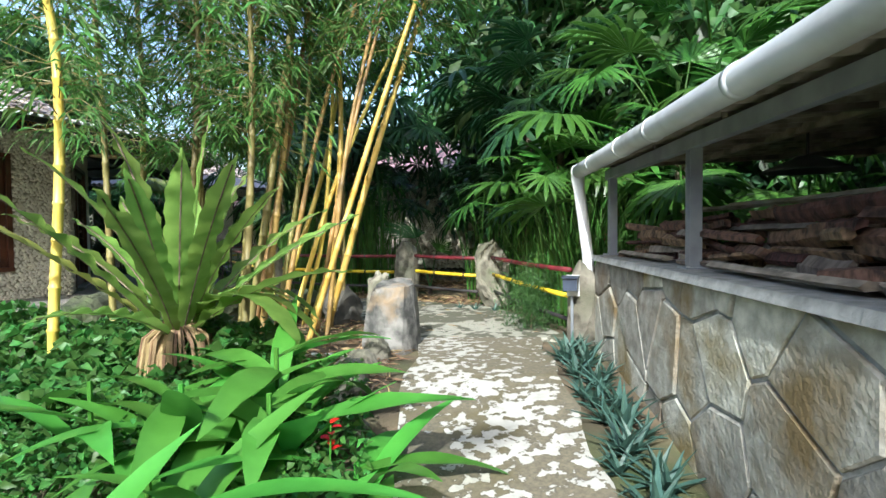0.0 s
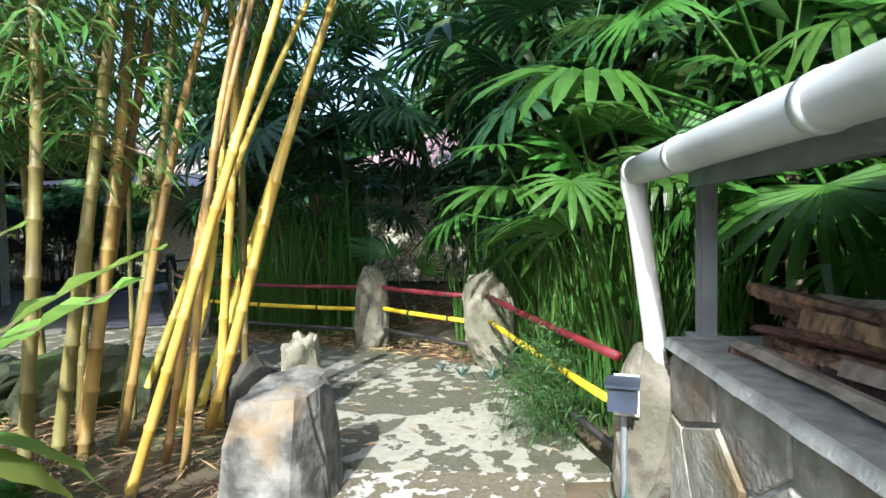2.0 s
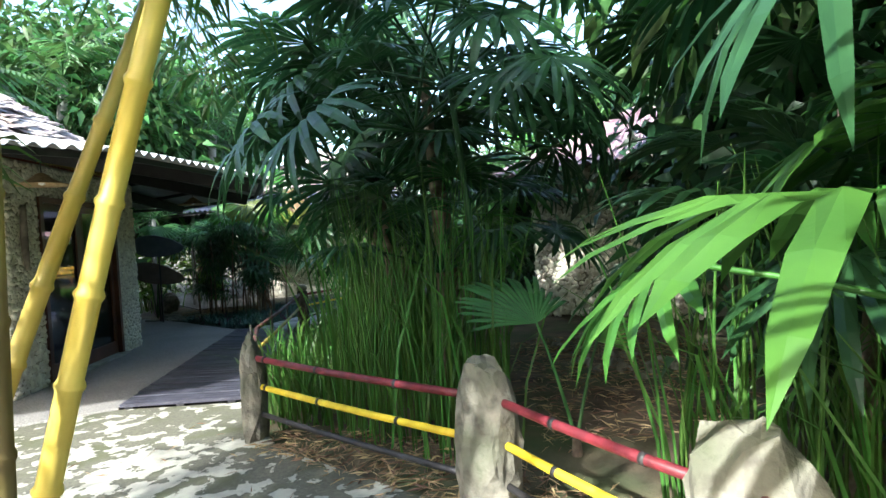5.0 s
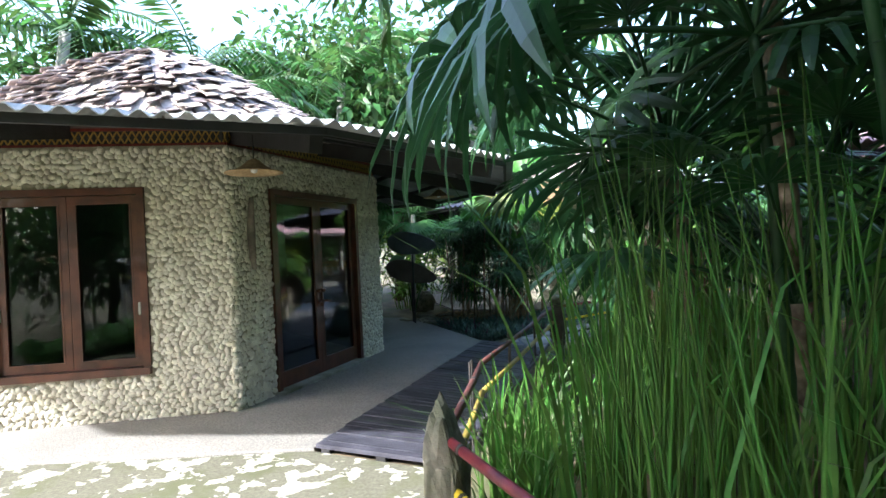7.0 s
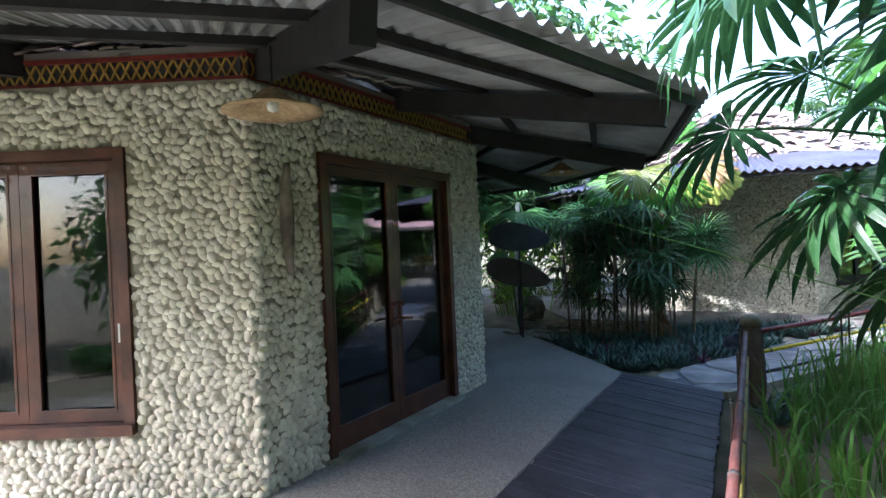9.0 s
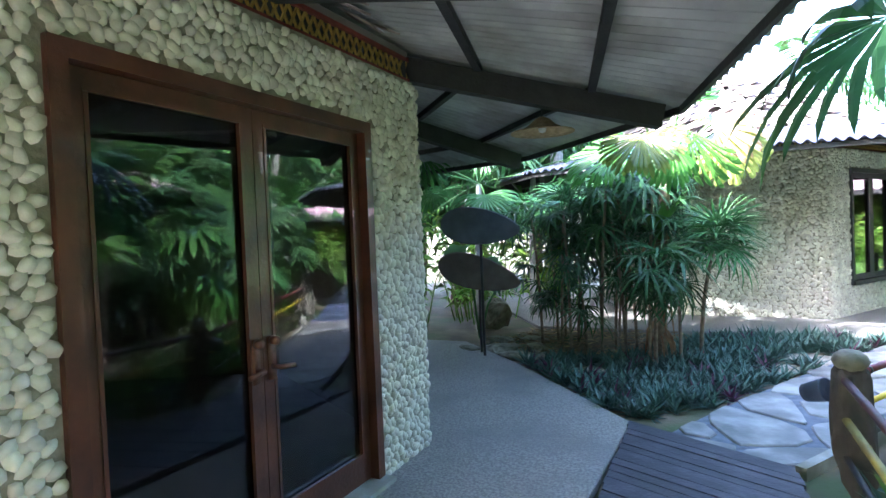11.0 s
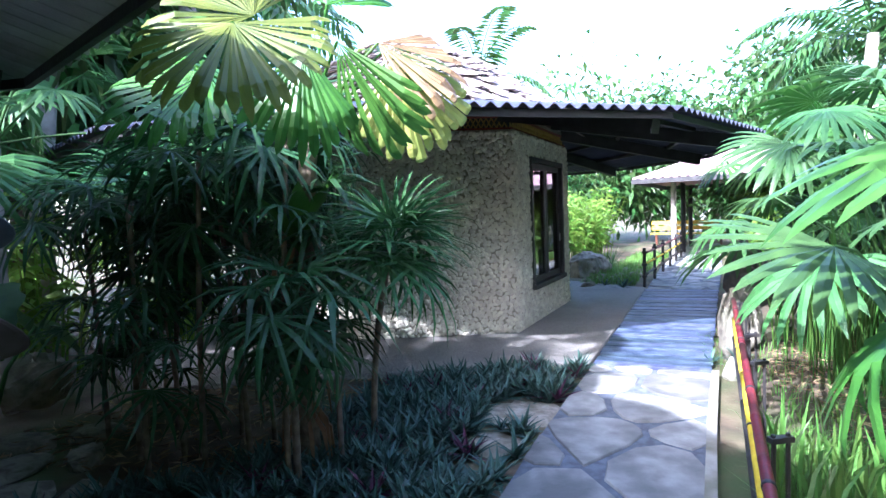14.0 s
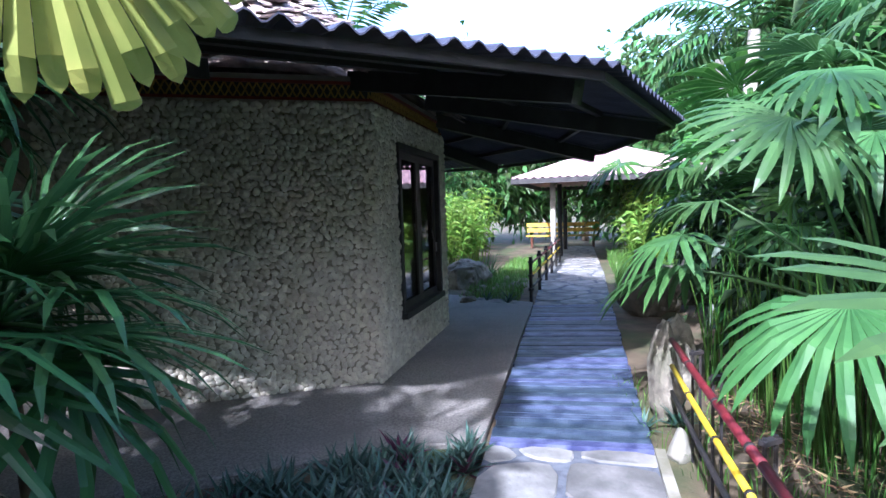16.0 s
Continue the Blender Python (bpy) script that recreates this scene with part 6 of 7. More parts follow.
def blades(name, poly, n, h, w, seed, material, label, lean=0.3, z=-0.04):
    """Grass or reeds: thin arching blades over an outline."""
    rs_ = np.random.RandomState(seed)
    xs, ys = [p[0] for p in poly], [p[1] for p in poly]
    P = []
    while len(P) < n:
        x, y = rs_.uniform(min(xs), max(xs)), rs_.uniform(min(ys), max(ys))
        if inside(poly, x, y):
            P.append((x, y, level(x, y) + z))
    P = np.array(P)
    H = h * rs_.uniform(0.55, 1.1, n)
    a = rs_.uniform(0, 6.28, n)
    ln = rs_.uniform(0, lean, n)
    d = np.stack([np.cos(a), np.sin(a), 0 * a], 1)
    s = np.stack([-np.sin(a + 0.6), np.cos(a + 0.6), 0 * a], 1) * (w / 2)
    rows_ = []
    for f, wd in ((0, 1.0), (0.4, 0.95), (0.75, 0.7)):
        c = P + d * (ln * f ** 2 * H)[:, None] + np.array([0, 0, 1.0]) * (H * f)[:, None]
        rows_ += [c - s * wd, c + s * wd]
    tip = P + d * (ln * 1.25 * H)[:, None] + np.array([0, 0, 1.0]) * (H * (1 - 0.25 * ln))[:, None]
    v = np.stack(rows_ + [tip], 1).reshape(-1, 3)
    b = (np.arange(n) * 7)[:, None]
    f = np.concatenate([b + np.array([q]) for q in ((0, 1, 3), (0, 3, 2), (2, 3, 5), (2, 5, 4), (4, 5, 6))])
    return cloud_object(name, v, f, material, None, label, "grass", "", "stuff")


def reed_bed(name, poly, n, h, seed, label, r=0.0068, avoid=()):
    rg_ = random.Random(seed)
    mb = MB()
    xs, ys = [p[0] for p in poly], [p[1] for p in poly]
    k = 0
    tufts = [(rg_.uniform(min(xs), max(xs)), rg_.uniform(min(ys), max(ys))) for _ in range(n // 14 * 2)]
    while k < n:
        c = tufts[rg_.randrange(len(tufts))]
        x, y = c[0] + rg_.gauss(0, 0.11), c[1] + rg_.gauss(0, 0.11)
        if not inside(poly, x, y):
            c = (rg_.uniform(min(xs), max(xs)), rg_.uniform(min(ys), max(ys)))
            tufts[rg_.randrange(len(tufts))] = c
            continue
        k += 1
        H = h * rg_.uniform(0.5, 1.12)
        a, l = rg_.uniform(0, 6.28), rg_.uniform(0.03, 0.24)
        z0 = level(x, y) - 0.04
        pts = [(x + math.cos(a) * l * H * f * f, y + math.sin(a) * l * H * f * f, z0 + H * f) for f in (0, 0.35, 0.7, 1)]
        rr = r * rg_.uniform(0.7, 1.4)
        mb.tube(pts, [rr, rr, rr * 0.8, rr * 0.25], 3, False)
    return single(name, mb, M["l_reed"], label, "reeds", "", "stuff", True)


REED = "dense tall green reed stems behind the rail"
SEDGE = "tall arching green sedge blades behind the rail"
for k, (poly, n, h) in enumerate([
        ([(0.75, -0.95), (1.2, 0.0), (1.38, 0.7), (2.1, 0.9), (2.3, -0.6), (1.4, -1.4)], 260, 1.45),
        ([(0.72, 2.1), (0.3, 2.75), (0.7, 3.6), (1.15, 3.3), (1.0, 2.5)], 28, 1.7),
        ([(0.3, 2.75), (-0.25, 3.45), (-0.05, 4.7), (0.9, 5.2), (1.35, 3.9), (0.9, 3.2)], 150, 1.75),
        ([(1.38, 0.7), (1.12, 1.35), (1.7, 1.6), (2.2, 0.8)], 60, 1.5),
        ([(0.05, 4.6), (0.1, 7.0), (0.9, 8.0), (1.4, 6.4), (1.0, 5.0)], 180, 1.5)]):
    reed_bed("reeds", poly, n, h * 1.05, 1 + k, REED, r=0.007)
    blades("sedge", poly, int(n * 1.2), h * 0.95, 0.018, 41 + k, M["l_reed"], SEDGE, 0.55)
reed_bed("reeds", [(2.3, 10.6), (2.7, 12.6), (4.4, 14.0), (5.0, 13.0), (3.6, 10.5)], 420, 1.35, 15, "green reed stems in the planted bed")
blades("sedge", [(-0.72, 3.75), (-0.74, 4.6), (-0.35, 4.8), (-0.2, 3.7)], 170, 0.8, 0.02, 47, M["l_reed"], SEDGE, 0.7)
blades("sedge", [(-0.45, 8.5), (0.9, 10.4), (1.3, 10.1), (0.2, 8.2)], 260, 0.62, 0.022, 48, M["l_grass"], "broad bright green grass blades beside the fence", 0.6)
GRASS = "lush bright green grass beside the path"
blades("grass_strip", [(-0.35, 8.35), (0.4, 9.7), (1.25, 10.95), (1.7, 10.6), (1.1, 8.6), (0.2, 7.7)], 3600, 0.24, 0.008, 6, M["l_grass"], GRASS, 0.7)
blades("grass_strip", [(-0.6, 4.2), (-0.58, 8.2), (-0.1, 8.2), (0.3, 6.0), (0.1, 4.2)], 260, 0.42, 0.024, 16, M["l_reed"], "tufts of broad grass under the rail by the deck", 0.8)
blades("grass_strip", [(3.95, 17.3), (5.9, 20.0), (8.3, 23.0), (7.6, 23.6), (5.0, 20.3), (3.3, 18.2)], 2600, 0.2, 0.012, 7, M["l_grass"], GRASS, 0.6)
blades("grass_strip", [(5.3, 16.5), (7.3, 19.0), (9.8, 22.3), (11.0, 21.5), (8.0, 17.0), (6.2, 15.8)], 3000, 0.42, 0.014, 8, M["l_grass"], GRASS, 0.6)
blades("grass_strip", [(1.9, 12.3), (2.6, 13.4), (3.8, 13.0), (2.8, 11.4), (1.6, 10.6)], 500, 0.16, 0.008, 9, M["l_grass"], "sparse grass on bare soil", 0.8)


# ---------------------------------------------------------------- bird's-nest fern and the foreground bed
fern = thing("birds_nest_fern", (-2.62, -0.85, -0.02), "large bird's-nest fern with long wavy-edged leaves", "fern")
rg = random.Random(12)
for i in range(21):
    az = i * 2.4 + rg.uniform(-0.2, 0.2)
    e = radians(86 - 54 * (i / 21) ** 0.9 + rg.uniform(-7, 7))
    L = rg.uniform(1.1, 1.6)
    lf = leaf_strap(L, rg.uniform(0.12, 0.165), rg.uniform(0.15, 0.75), 900 + i, wavy=0.17, n=34, fold=0.3, tip=0.22, base=0.3)
    m = Matrix.Translation((0.06 * math.cos(az), 0.06 * math.sin(az), 0.30)) @ Euler((rg.uniform(-.2, .2), -e, az)).to_matrix().to_4x4()
    o = part("leaf", lf, M["l_yellow" if i in (17, 24, 27) else "l_fern"], fern, "yellowed leaf" if i in (17, 24, 27) else "", True, m=m)
    rib = MB().tube([(p[0], p[1], p[2] + 0.004) for p in lf.v[1::3][:-2]], 0.006, 4, False)
    part("leaf_rib", rib, M["trunk"], o, "dark brown midrib")
for i, (az, L, mm) in enumerate([(-0.55, 1.05, "l_fern"), (-0.2, 1.0, "l_yellow"), (0.15, 1.1, "l_fern"), (-0.9, 1.1, "l_fern"), (0.5, 0.95, "l_yellow")]):
    lf = leaf_strap(L, 0.17, 2.0, 960 + i, wavy=0.2, n=34, fold=0.2, tip=0.2, base=0.3)
    o = part("leaf", lf, M[mm], fern, "drooping frilled leaf" + (", yellowed" if mm == "l_yellow" else ""), True, m=Matrix.Translation((0.05, 0, 0.36)) @ Euler((rg.uniform(-.3, .3), -0.95, az)).to_matrix().to_4x4())
core = MB()
for i in range(90):
    a, b = rg.uniform(0, 6.28), rg.uniform(0, 1)
    core.tube([(0.05 * math.cos(a), 0.05 * math.sin(a), 0.42), (0.2 * math.cos(a), 0.2 * math.sin(a), 0.32 - 0.1 * b), (0.27 * math.cos(a), 0.27 * math.sin(a), -0.35 * b)], [0.01, 0.012, 0.005], 4)
tagged(part("root_mass", core, M["litter"], fern, "shaggy brown mass of dead fronds"), kind="stuff")
boulder(mst := MB(), (0.5, 0.5, 0.5), rg, 3)
part("stump", mst, M["trunk"], fern, "mossy stump", True, m=Matrix.Translation((0, 0, -0.34)) @ Matrix.Scale(0.8, 4))


def strap_plant(base, n, L, W, seed, label, mm="l_strap", el=(70, 10), height=0.0):
    t = thing("strap_leaf_plant", base, label, "plant", "broad-leaved plants in the bed")
    rg_ = random.Random(seed)
    for i in range(n):
        az = i * 2.4 + rg_.uniform(-0.4, 0.4)
        e = radians(el[0] + (el[1] - el[0]) * i / n + rg_.uniform(-8, 8))
        lf = leaf_strap(L * rg_.uniform(0.7, 1.15), W * rg_.uniform(0.85, 1.15), rg_.uniform(0.5, 1.1), seed * 40 + i, wavy=0.03, n=10, fold=0.25, tip=0.4, base=0.25)
        part("leaf", lf, M[mm], t, "", True, m=Matrix.Translation((0, 0, height * i / n)) @ Euler((rg_.uniform(-.3, .3), -e, az)).to_matrix().to_4x4())
    if height:
        part("stem", MB().tube([(0, 0, -0.1), (0, 0, height)], 0.012, 6), M[mm], t)
    return t


SL = "clump of broad glossy strap leaves, bright green"
for i, (x, y, n, L, h) in enumerate([(-2.62, -2.85, 10, 0.55, 0.3), (-2.45, -2.25, 11, 0.62, 0.4), (-2.3, -1.85, 11, 0.6, 0.45), (-2.95, -2.6, 11, 0.66, 0.4), (-2.75, -1.9, 10, 0.6, 0.4), (-3.35, -2.8, 10, 0.62, 0.4), (-3.5, -3.35, 7, 0.6, 0.3), (-3.1, -1.6, 9, 0.6, 0.4), (-2.2, -2.6, 8, 0.5, 0.2), (-2.5, -3.2, 8, 0.5, 0.2), (-3.3, -3.55, 6, 0.55, 0.2), (-2.1, -1.4, 9, 0.5, 0.35), (-3.8, -2.6, 9, 0.6, 0.4)]):
    strap_plant((x, y, level(x, y) - 0.05), n - 2, L * 1.38, 0.135, 30 + i, SL, height=h * 1.15, el=(66, 6))


def herb_bed(name, poly, n, seed, label, hmax, size, wid, material, kind="stuff"):
    rs_ = np.random.RandomState(seed)
    xs, ys = [p[0] for p in poly], [p[1] for p in poly]
    P = []
    while len(P) < n:
        x, y = rs_.uniform(min(xs), max(xs)), rs_.uniform(min(ys), max(ys))
        if inside(poly, x, y):
            hh = hmax * (0.55 + 0.45 * noise.noise(Vector((x * 2.2, y * 2.2, seed))))
            P.append((x, y, level(x, y) - 0.04 + hh * rs_.uniform(0, 1) ** 0.6))
    P = np.array(P)
    dd = rs_.normal(size=(n, 3))
    dd[:, 2] = np.abs(dd[:, 2]) * 0.5
    v, f = leaf_cloud(P, dd, size, wid, seed)
    return cloud_object(name, v, f, material, None, label, "ground cover", "", kind)


herb_bed("herb_bed", [(-2.5, -3.2), (-2.05, -2.4), (-1.75, -1.7), (-2.2, -1.0), (-3.2, -0.6), (-5.2, -1.2), (-5.5, -3.6), (-3.6, -4.0), (-3.0, -3.7)], 26000, 3, "dense leafy green herbs in the garden bed", 0.46, 0.06, 0.034, M["l_herb"])
herb_bed("ivy_bed", [(-2.3, -1.1), (-1.9, -0.5), (-2.3, 0.2), (-4.2, 0.6), (-5.5, -0.6), (-4.0, -1.3)], 9000, 4, "dark broad-leaved ground cover below the fern", 0.62, 0.10, 0.07, M["l_herb"])
fl = thing("red_flower", (-2.33, -2.6, level(-2.33, -2.6)), "small red tubular flower on a stalk", "flower")
part("stem", MB().tube([(0, 0, -0.05), (0.02, 0.01, 0.2), (0.03, 0.02, 0.36)], 0.004, 5), M["l_strap"], fl)
for i in range(7):
    part("petal", leaf_strap(0.05, 0.03, 0.6, i, n=4), M["petal"], fl, m=Matrix.Translation((0.03, 0.02, 0.26 + 0.018 * i)) @ Euler((0, -0.5, i * 1.1)).to_matrix().to_4x4())

bl = thing("red_flower", (1.69, -0.23, level(1.69, -0.23)), "upright red ginger blooms on green stems among reeds", "flower")
for i, (dx, dy, z) in enumerate([(0.0, 0.0, 0.78), (0.26, -0.1, 0.8), (-0.22, 0.12, 0.66)]):
    part("stem", MB().tube([(dx * 0.5, dy * 0.5, -0.05), (dx, dy, z)], 0.007, 5), M["l_reed"], bl)
    for k in range(11):
        part("petal", leaf_strap(0.075, 0.045, 0.7, i * 20 + k, n=4), M["petal"], bl, m=Matrix.Translation((dx, dy, z - 0.02 + 0.014 * k)) @ Euler((0, -0.75, k * 2.1)).to_matrix().to_4x4())

pp = smooth_line([(-2.2, -0.25, 0.0), (-1.85, -0.45, 0.0), (-1.45, -0.78, 0.0)], 8)
single("water_pipe", MB().tube([(p.x, p.y, level(p.x, p.y) - 0.005) for p in pp], 0.014, 8), M["pvc_white"], "thin white plastic pipe lying on the leaf litter", "pipe", smooth=True)

# fine feathery shrub by the rock at the rail, dark mass behind
rs = np.random.RandomState(8)
P = rs.normal(size=(2600, 3)) * np.array([0.13, 0.13, 0.16]) + np.array([0.45, -0.72, 0.26])
v, f = leaf_cloud(P, rs.normal(size=(2600, 3)) + np.array([0, 0, 0.3]), 0.085, 0.008, 4)
sh = thing("feathery_shrub", (0.45, -0.72, -0.05), "small pale green shrub with fine feathery leaves", "shrub")
cloud_object("foliage", v - np.array([0.45, -0.72, -0.05]), f, M["l_pale"], sh)
part("stem", MB().tube([(0, 0, -0.03), (0.01, 0, 0.3)], [0.015, 0.006], 6), M["trunk"], sh)

# ---------------------------------------------------------------- surroundings: hut beyond the palms, trees, thickets
HEX3 = [(5.2, 6.3), (7.6, 6.9), (8.3, 9.3), (6.5, 11.1), (4.1, 10.4), (3.3, 8.0)]
H3 = Vector((5.75, 8.7, 0))
t3 = thing("pebble_hut", (0, 0, 0), "pebble-clad hut half hidden behind palms", "hut")
for i in range(6):
    facet(t3, HEX3[i], HEX3[(i + 1) % 6], 2.4, [], 400 + i, None, size=0.085, pebbles=i in (4, 5))
low, high = ring(H3, 3.35, 12, 15, 2.3), ring(H3, 0.1, 12, 15, 3.6)
for k in range(12):
    part("roof_sheet", corrugated(MB(), low[k], low[(k + 1) % 12], high[(k + 1) % 12], high[k]), M["pink"], t3, "faded corrugated roof sheet")


def frond_mesh(L, seed, n=26, lw=0.03, ll=0.42):
    """A feather frond: arching rib with paired drooping leaflets."""
    rg_ = random.Random(seed)
    mb = MB()
    pts = []
    x = z = 0.0
    ang = 0.9
    for i in range(n + 1):
        pts.append(Vector((x, 0, z)))
        x += L / n * math.cos(ang)
        z += L / n * math.sin(ang)
        ang -= 1.9 / n
    mb.tube(pts, [0.018 * (1 - 0.8 * i / n) for i in range(n + 1)], 4, False)
    for i in range(3, n + 1):
        for s in (-1, 1):
            l = ll * math.sin(math.pi * min(1, 0.15 + 0.85 * i / n)) ** 0.6 * rg_.uniform(0.8, 1.1)
            d = Vector((0.55, s, -0.35 + rg_.uniform(-.15, .15))).normalized()
            p = pts[i]
            e = p + d * l + Vector((0, 0, -0.25 * l))
            w = Vector((lw, 0, 0.3 * lw))
            mid = p.lerp(e, 0.5) + Vector((0, 0, 0.05 * l))
            mb.add([p, mid - w, mid + w, e], [(0, 1, 2), (1, 3, 2)])
    return mb


FEATHER = [frond_mesh(2.2, s).mesh("frond", M["l_far"]) for s in range(3)]


def feather_palm(base, h, n, seed, label, sc=1.0):
    t = thing("coconut_palm", base, label, "palm", "tall feather palms")
    rg_ = random.Random(seed)
    lean = Vector((rg_.uniform(-.5, .5), rg_.uniform(-.5, .5), 0))
    pts = [lean * (i / 10) ** 2 + Vector((0, 0, -0.1 + (h + 0.1) * i / 10)) for i in range(11)]
    part("trunk", MB().tube(pts, [0.15 - 0.05 * i / 10 for i in range(11)], 10), M["trunk_pale"], t, smooth=True)
    for i in range(n):
        part("frond", FEATHER[i % 3], None, t, m=Matrix.Translation(pts[-1]) @ Euler((0, rg_.uniform(-0.5, 0.75), i * 2.4)).to_matrix().to_4x4() @ Matrix.Scale(sc * rg_.uniform(0.85, 1.15), 4))
    return t


for i, (x, y, h, s) in enumerate([(-8.6, 12.6, 5.8, 1.3), (-6.2, 13.8, 5.6, 1.3), (-10.2, 9.5, 6.0, 1.4), (-10.0, 6.0, 5.6, 1.3), (-3.4, 15.8, 4.6, 1.1), (-7.4, 11.6, 4.4, 1.1), (-4.5, 14.5, 3.6, 1.0), (-8.5, 15.5, 4.5, 1.1), (-11.0, 10.5, 5.0, 1.2), (-9.5, 4.0, 4.6, 1.2), (6.3, 2.2, 4.6, 1.2), (8.0, 16.5, 4.4, 1.2), (4.5, -3.2, 3.2, 1.0), (6.0, -1.5, 3.6, 1.1), (7.8, 12.2, 5.0, 1.2), (-6.3, 13.2, 3.2, 0.9), (11.5, 19.5, 5, 1.2), (3.0, 24.0, 5.2, 1.3), (-2.5, 24.0, 6.5, 1.3)]):
    feather_palm((x, y, -0.04), h, 15, 700 + i, "tall feather palm with a pale ringed trunk", s)


def crown_mesh(seed, n, size, leaf, width):
    """A ragged crown: leaves gathered in clumps, with gaps."""
    rs_ = np.random.RandomState(seed)
    k = 46
    c = rs_.normal(size=(k, 3))
    c /= np.linalg.norm(c, axis=1, keepdims=True)
    c *= rs_.uniform(0.35, 1.0, (k, 1)) * np.array(size)
    idx = rs_.randint(0, k, n)
    spread = rs_.uniform(0.10, 0.24, k)[idx][:, None] * np.mean(size)
    P = c[idx] + rs_.normal(size=(n, 3)) * spread
    D = (P - c[idx]) + rs_.normal(size=(n, 3)) * 0.3 * np.mean(size) + np.array([0, 0, -0.1])
    return leaf_cloud(P, D, leaf, width, seed)


CROWNS = []
for s in range(3):
    v, f = crown_mesh(30 + s, 9000, (2.2, 2.2, 1.7), 0.26, 0.10)
    CROWNS.append((v, f))
crown_me = []
for s, (v, f) in enumerate(CROWNS):
    tmp = cloud_object("crown", v, f, M["l_far"])
    crown_me.append(tmp.data)
    bpy.data.objects.remove(tmp)
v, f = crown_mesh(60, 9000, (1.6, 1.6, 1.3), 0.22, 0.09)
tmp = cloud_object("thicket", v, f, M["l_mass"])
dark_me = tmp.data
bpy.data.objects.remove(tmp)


def tree(base, h, seed, sc):
    t = thing("tree", base, "leafy green garden tree with a ragged crown", "tree", "trees round the garden")
    rg_ = random.Random(seed)
    part("trunk", MB().tube([(0, 0, -0.1), (0.1, 0.05, h * 0.4), (0.0, 0.1, h * 0.8), (0, 0.1, h)], [0.16, 0.13, 0.1, 0.05], 8), M["trunk"], t, smooth=True)
    for i in range(6):
        a = i * 1.05 + rg_.uniform(-.3, .3)
        z = h * rg_.uniform(0.5, 0.85)
        part("limb", MB().tube([(0, 0.05, z), (0.6 * math.cos(a), 0.6 * math.sin(a), z + 0.5), (1.3 * sc * math.cos(a), 1.3 * sc * math.sin(a), z + 0.9)], [0.06, 0.04, 0.015], 6), M["trunk"], t, smooth=True)
    tagged(part("crown", crown_me[seed % 3], None, t, m=Matrix.Translation((0, 0, h)) @ Euler((0, 0, seed)).to_matrix().to_4x4() @ Matrix.Scale(sc, 4)), kind="stuff")


TREES = [(-11.5, -9.5, 4.4, 1.3), (-14.5, -5.6, 4.2, 1.4), (-7.6, 17.0, 5.4, 1.6), (-5.5, 16.0, 5.0, 1.5), (5.2, 3.0, 5.0, 1.5), (4.6, 0.2, 4.4, 1.3), (7.5, 5.0, 3.0, 1.3), (9.5, 8.5, 3.6, 1.5), (6.8, -2.5, 2.8, 1.3), (9.0, 1.0, 3.4, 1.5), (10.5, 13.0, 3.8, 1.6), (-12.5, 6.0, 4.0, 1.6), (-12.0, 13.0, 4.2, 1.7), (-7.0, 17.5, 4.2, 1.5), (-15.5, 0.5, 3.6, 1.5), (0.5, 26.5, 2.2, 1.1), (5.5, 28.0, 2.4, 1.2), (13.5, 23.0, 3.5, 1.6), (14.5, 29.5, 3.6, 1.7), (10.0, 31.5, 4.0, 1.8), (-5.0, 22.0, 4.5, 1.7), (13.0, 16.0, 4.2, 1.7), (3.2, -6.5, 3.2, 1.4), (-3.5, -12.0, 4.0, 1.8), (3.0, -12.0, 4.0, 1.8), (8.0, -8.0, 4.0, 1.8)]
for i, (x, y, h, s) in enumerate(TREES):
    tree((x, y, level(x, y) - 0.04), h, i, s)
# thickets that darken gaps behind the palms, shade painted into their leaves
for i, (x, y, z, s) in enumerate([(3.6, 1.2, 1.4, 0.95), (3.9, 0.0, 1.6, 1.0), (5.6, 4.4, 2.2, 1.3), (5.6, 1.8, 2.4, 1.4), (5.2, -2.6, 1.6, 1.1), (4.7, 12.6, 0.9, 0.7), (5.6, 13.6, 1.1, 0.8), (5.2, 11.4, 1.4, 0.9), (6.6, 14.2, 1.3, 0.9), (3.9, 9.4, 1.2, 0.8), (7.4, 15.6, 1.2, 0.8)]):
    t = thing("shrub_thicket", (x, y, -0.05), "dense shrub with green leaves darkened for deep shade", "shrub", "shaded shrubs")
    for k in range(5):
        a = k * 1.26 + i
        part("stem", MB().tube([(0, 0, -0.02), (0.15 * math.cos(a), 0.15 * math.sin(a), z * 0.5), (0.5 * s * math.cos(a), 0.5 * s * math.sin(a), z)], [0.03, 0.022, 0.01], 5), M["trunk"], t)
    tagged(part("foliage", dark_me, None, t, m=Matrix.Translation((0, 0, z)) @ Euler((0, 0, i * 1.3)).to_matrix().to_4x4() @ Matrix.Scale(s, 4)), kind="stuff")


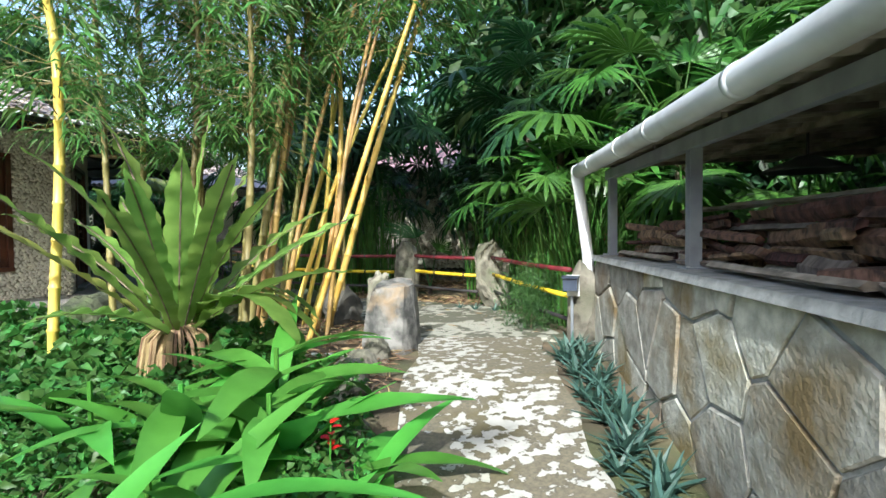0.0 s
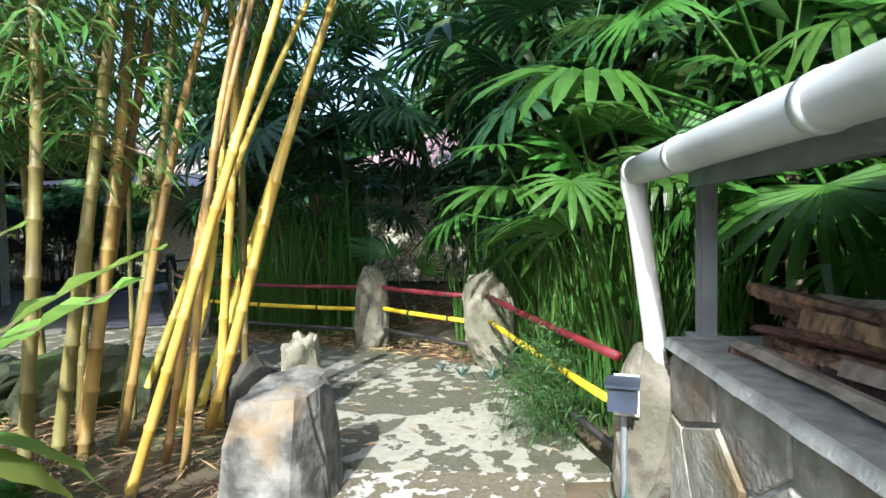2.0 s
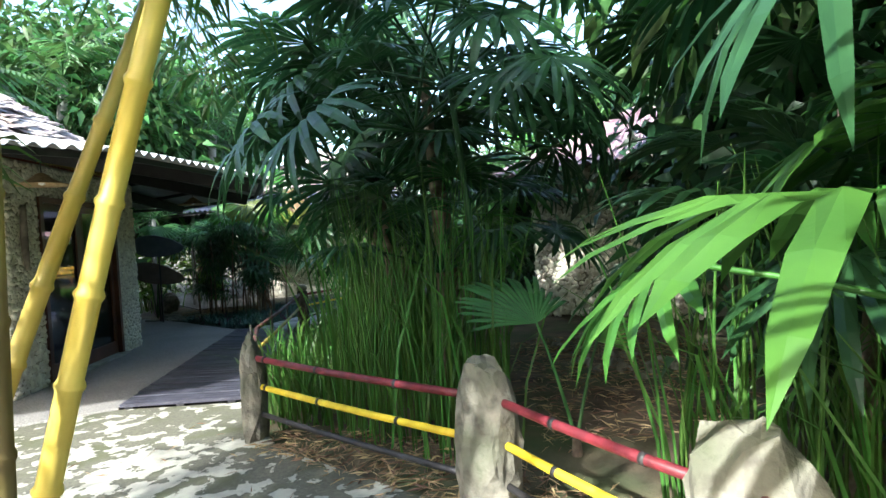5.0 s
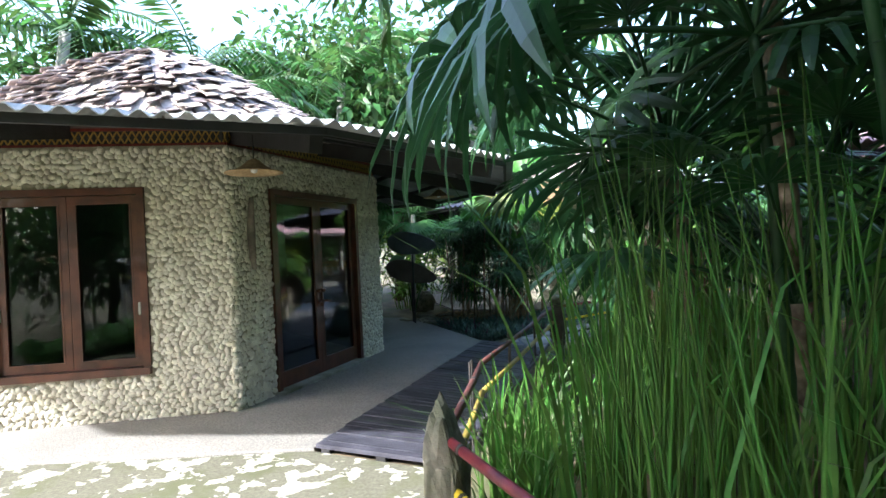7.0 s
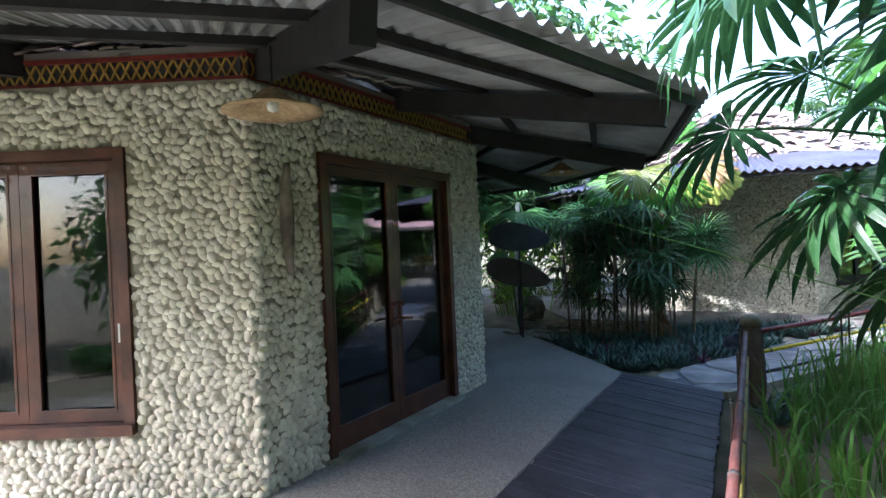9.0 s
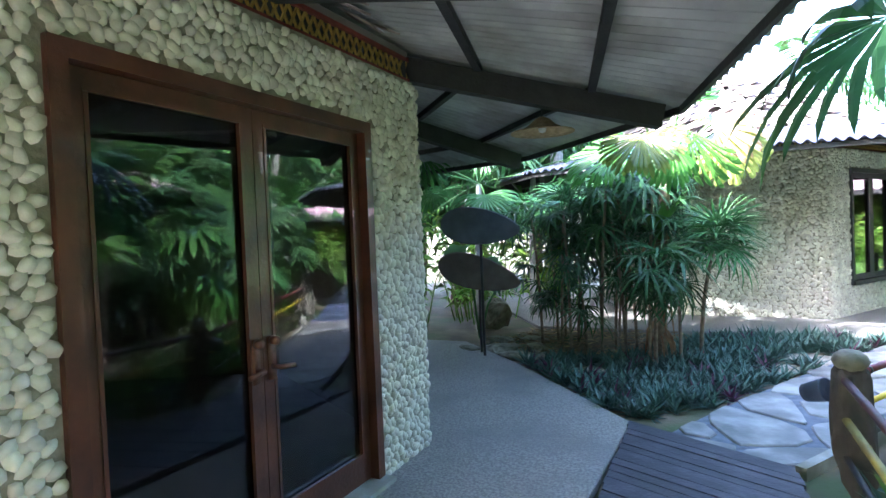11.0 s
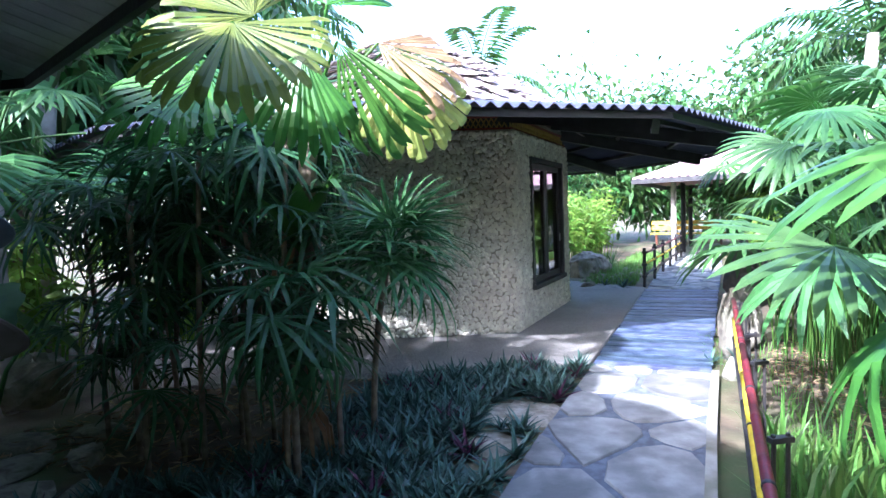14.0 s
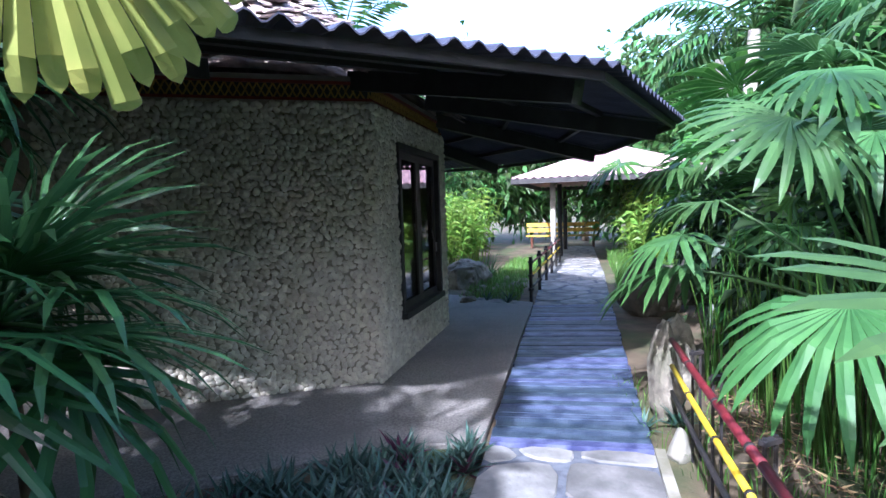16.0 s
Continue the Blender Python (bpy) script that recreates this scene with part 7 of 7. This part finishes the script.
# bright ginger clumps past the far deck
def ginger(base, n, h, seed):
    t = thing("ginger_clump", base, "sunlit yellow-green ginger clump with long leaves", "shrub", "ginger clumps")
    rg_ = random.Random(seed)
    P, D = [], []
    st = MB()
    for i in range(n):
        a, rr = rg_.uniform(0, 6.28), rg_.uniform(0, 0.55)
        x, y = rr * math.cos(a), rr * math.sin(a)
        hh = h * rg_.uniform(0.6, 1.1)
        lx, ly = x * 0.9, y * 0.9
        st.tube([(x, y, -0.04), (x + lx * 0.4, y + ly * 0.4, hh * 0.6), (x + lx, y + ly, hh)], [0.012, 0.01, 0.005], 4, False)
        for k in range(13):
            f = 0.25 + 0.75 * k / 12
            b = rg_.uniform(0, 6.28)
            P.append((x + lx * f * f, y + ly * f * f, hh * f))
            D.append((math.cos(b), math.sin(b), rg_.uniform(0.0, 0.8)))
    v, f = leaf_cloud(np.array(P), np.array(D), 0.38, 0.075, seed, bend=0.45)
    cloud_object("foliage", v, f, M["l_ginger"], t)
    tagged(part("stem", st, M["l_ginger"], t), kind="stuff")


for i, (x, y, n, h) in enumerate([(-4.3, 14.0, 34, 1.7), (-5.6, 13.4, 34, 1.9), (-3.3, 15.2, 30, 1.5), (4.6, 22.0, 42, 1.8), (5.6, 23.0, 42, 1.9), (6.4, 24.2, 40, 1.8), (3.6, 21.6, 36, 1.6), (9.6, 20.4, 38, 1.9), (10.6, 21.6, 38, 2.0), (8.7, 19.2, 34, 1.6), (4.2, 24.0, 40, 2.0), (2.6, 22.6, 40, 1.9)]):
    ginger((x, y, -0.04), n, h, 800 + i)
for i, (x, y, h) in enumerate([(-4.05, 13.0, 2.2), (-4.9, 12.7, 2.6), (-3.5, 14.3, 2.5)]):
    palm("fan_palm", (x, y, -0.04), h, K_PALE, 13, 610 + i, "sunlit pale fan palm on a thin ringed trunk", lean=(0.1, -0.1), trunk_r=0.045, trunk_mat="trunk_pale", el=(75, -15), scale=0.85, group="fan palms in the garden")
taro = thing("taro_plant", (-3.85, 12.35, -0.04), "broad pale green taro leaves on tall stalks", "plant")
for i, (dx, dy, z, az, L) in enumerate([(0.12, -0.1, 1.12, -0.9, 0.62), (-0.2, -0.05, 1.3, -1.9, 0.6), (0.0, 0.25, 0.9, 1.0, 0.5), (0.3, 0.15, 0.8, 0.2, 0.5)]):
    st = part("leaf_stalk", MB().tube([(0, 0, 0), (dx * 0.4, dy * 0.4, z * 0.6), (dx, dy, z)], [0.022, 0.016, 0.01], 6), M["l_pale"], taro, smooth=True)
    part("leaf_blade", leaf_strap(L, L * 0.62, 0.7, 70 + i, wavy=0.02, n=14, fold=0.18, tip=0.75, base=0.75), M["l_pale"], st, "", True, m=Matrix.Translation((dx, dy, z)) @ Euler((0, 0.5, az)).to_matrix().to_4x4())
for i, (x, y, w) in enumerate([(-3.1, 11.25, 0.42), (-3.35, 11.65, 0.5), (-2.95, 11.75, 0.36), (-3.5, 12.1, 0.46), (-3.05, 12.2, 0.4), (-2.75, 11.2, 0.34), (-3.7, 11.5, 0.4)]):
    stone_thing("edge_stone", (x, y, -0.09), (w, w * 0.7, 0.13), 120 + i, "flat grey-brown stone set in the bed", rz=i * 0.9, rough=0.14, group="edging stones")
SPIKE = rosette_mesh(26, 0.62, 0.035, 5, (80, 20)).mesh("spiky_plant", M["l_pale"])
for x, y in ((4.75, 20.1), (5.2, 20.6), (4.3, 20.5)):
    tagged(part("spiky_plant", SPIKE, None, None, m=Matrix.Translation((x, y, -0.04))), "pale spiky clump on gravel", "plant", "spiky clumps")

# fallen straw and leaves on the beds
rs = np.random.RandomState(15)


def litter(name, poly, n, seed, label, size=0.13, wid=0.012):
    rs_ = np.random.RandomState(seed)
    xs, ys = [p[0] for p in poly], [p[1] for p in poly]
    P = []
    while len(P) < n:
        x, y = rs_.uniform(min(xs), max(xs)), rs_.uniform(min(ys), max(ys))
        if inside(poly, x, y):
            P.append((x, y, level(x, y) - 0.012 + rs_.uniform(0, 0.03)))
    D_ = rs_.normal(size=(n, 3)) * np.array([1, 1, 0.12])
    v_, f_ = leaf_cloud(np.array(P), D_, size, wid, seed, 0.3, 0.05)
    cloud_object(name, v_, f_, M["litter"], None, label, "leaf litter", "", "stuff")


litter("leaf_litter", [(-2.2, -1.9), (-1.5, -1.6), (-0.75, -0.5), (-0.6, 1.4), (-1.4, 2.1), (-3.0, 1.8), (-3.0, -0.3)], 3200, 1, "brown dry bamboo leaves lying on the soil")
litter("leaf_litter", [(0.35, 2.0), (1.0, 0.9), (1.7, 1.2), (0.6, 3.0), (-0.5, 3.7), (-0.75, 3.35)], 1500, 2, "brown dry leaves and stalks below the rails")
litter("leaf_litter", [(1.7, 10.6), (2.5, 12.4), (4.0, 13.5), (4.4, 12.0), (2.8, 10.0)], 1500, 3, "dry straw scattered on bare soil")
litter("leaf_litter", [(1.2, 2.6), (2.6, 2.4), (4.2, 4.0), (4.0, 6.4), (1.9, 5.8)], 2200, 6, "pale dry leaves lying on bare soil by the hut")
litter("leaf_litter", [(-3.8, 11.9), (-1.9, 11.2), (-0.9, 12.8), (-3.0, 13.2)], 900, 4, "dry leaves under the lady palms")
litter("leaf_litter", [(-0.6, -0.6), (0.4, -1.2), (1.0, 0.3), (0.4, 2.0), (-0.6, 3.2), (-1.2, 4.2), (-2, 3.5), (-.6, 1.0)], 90, 5, "few dry leaves blown over the cement")
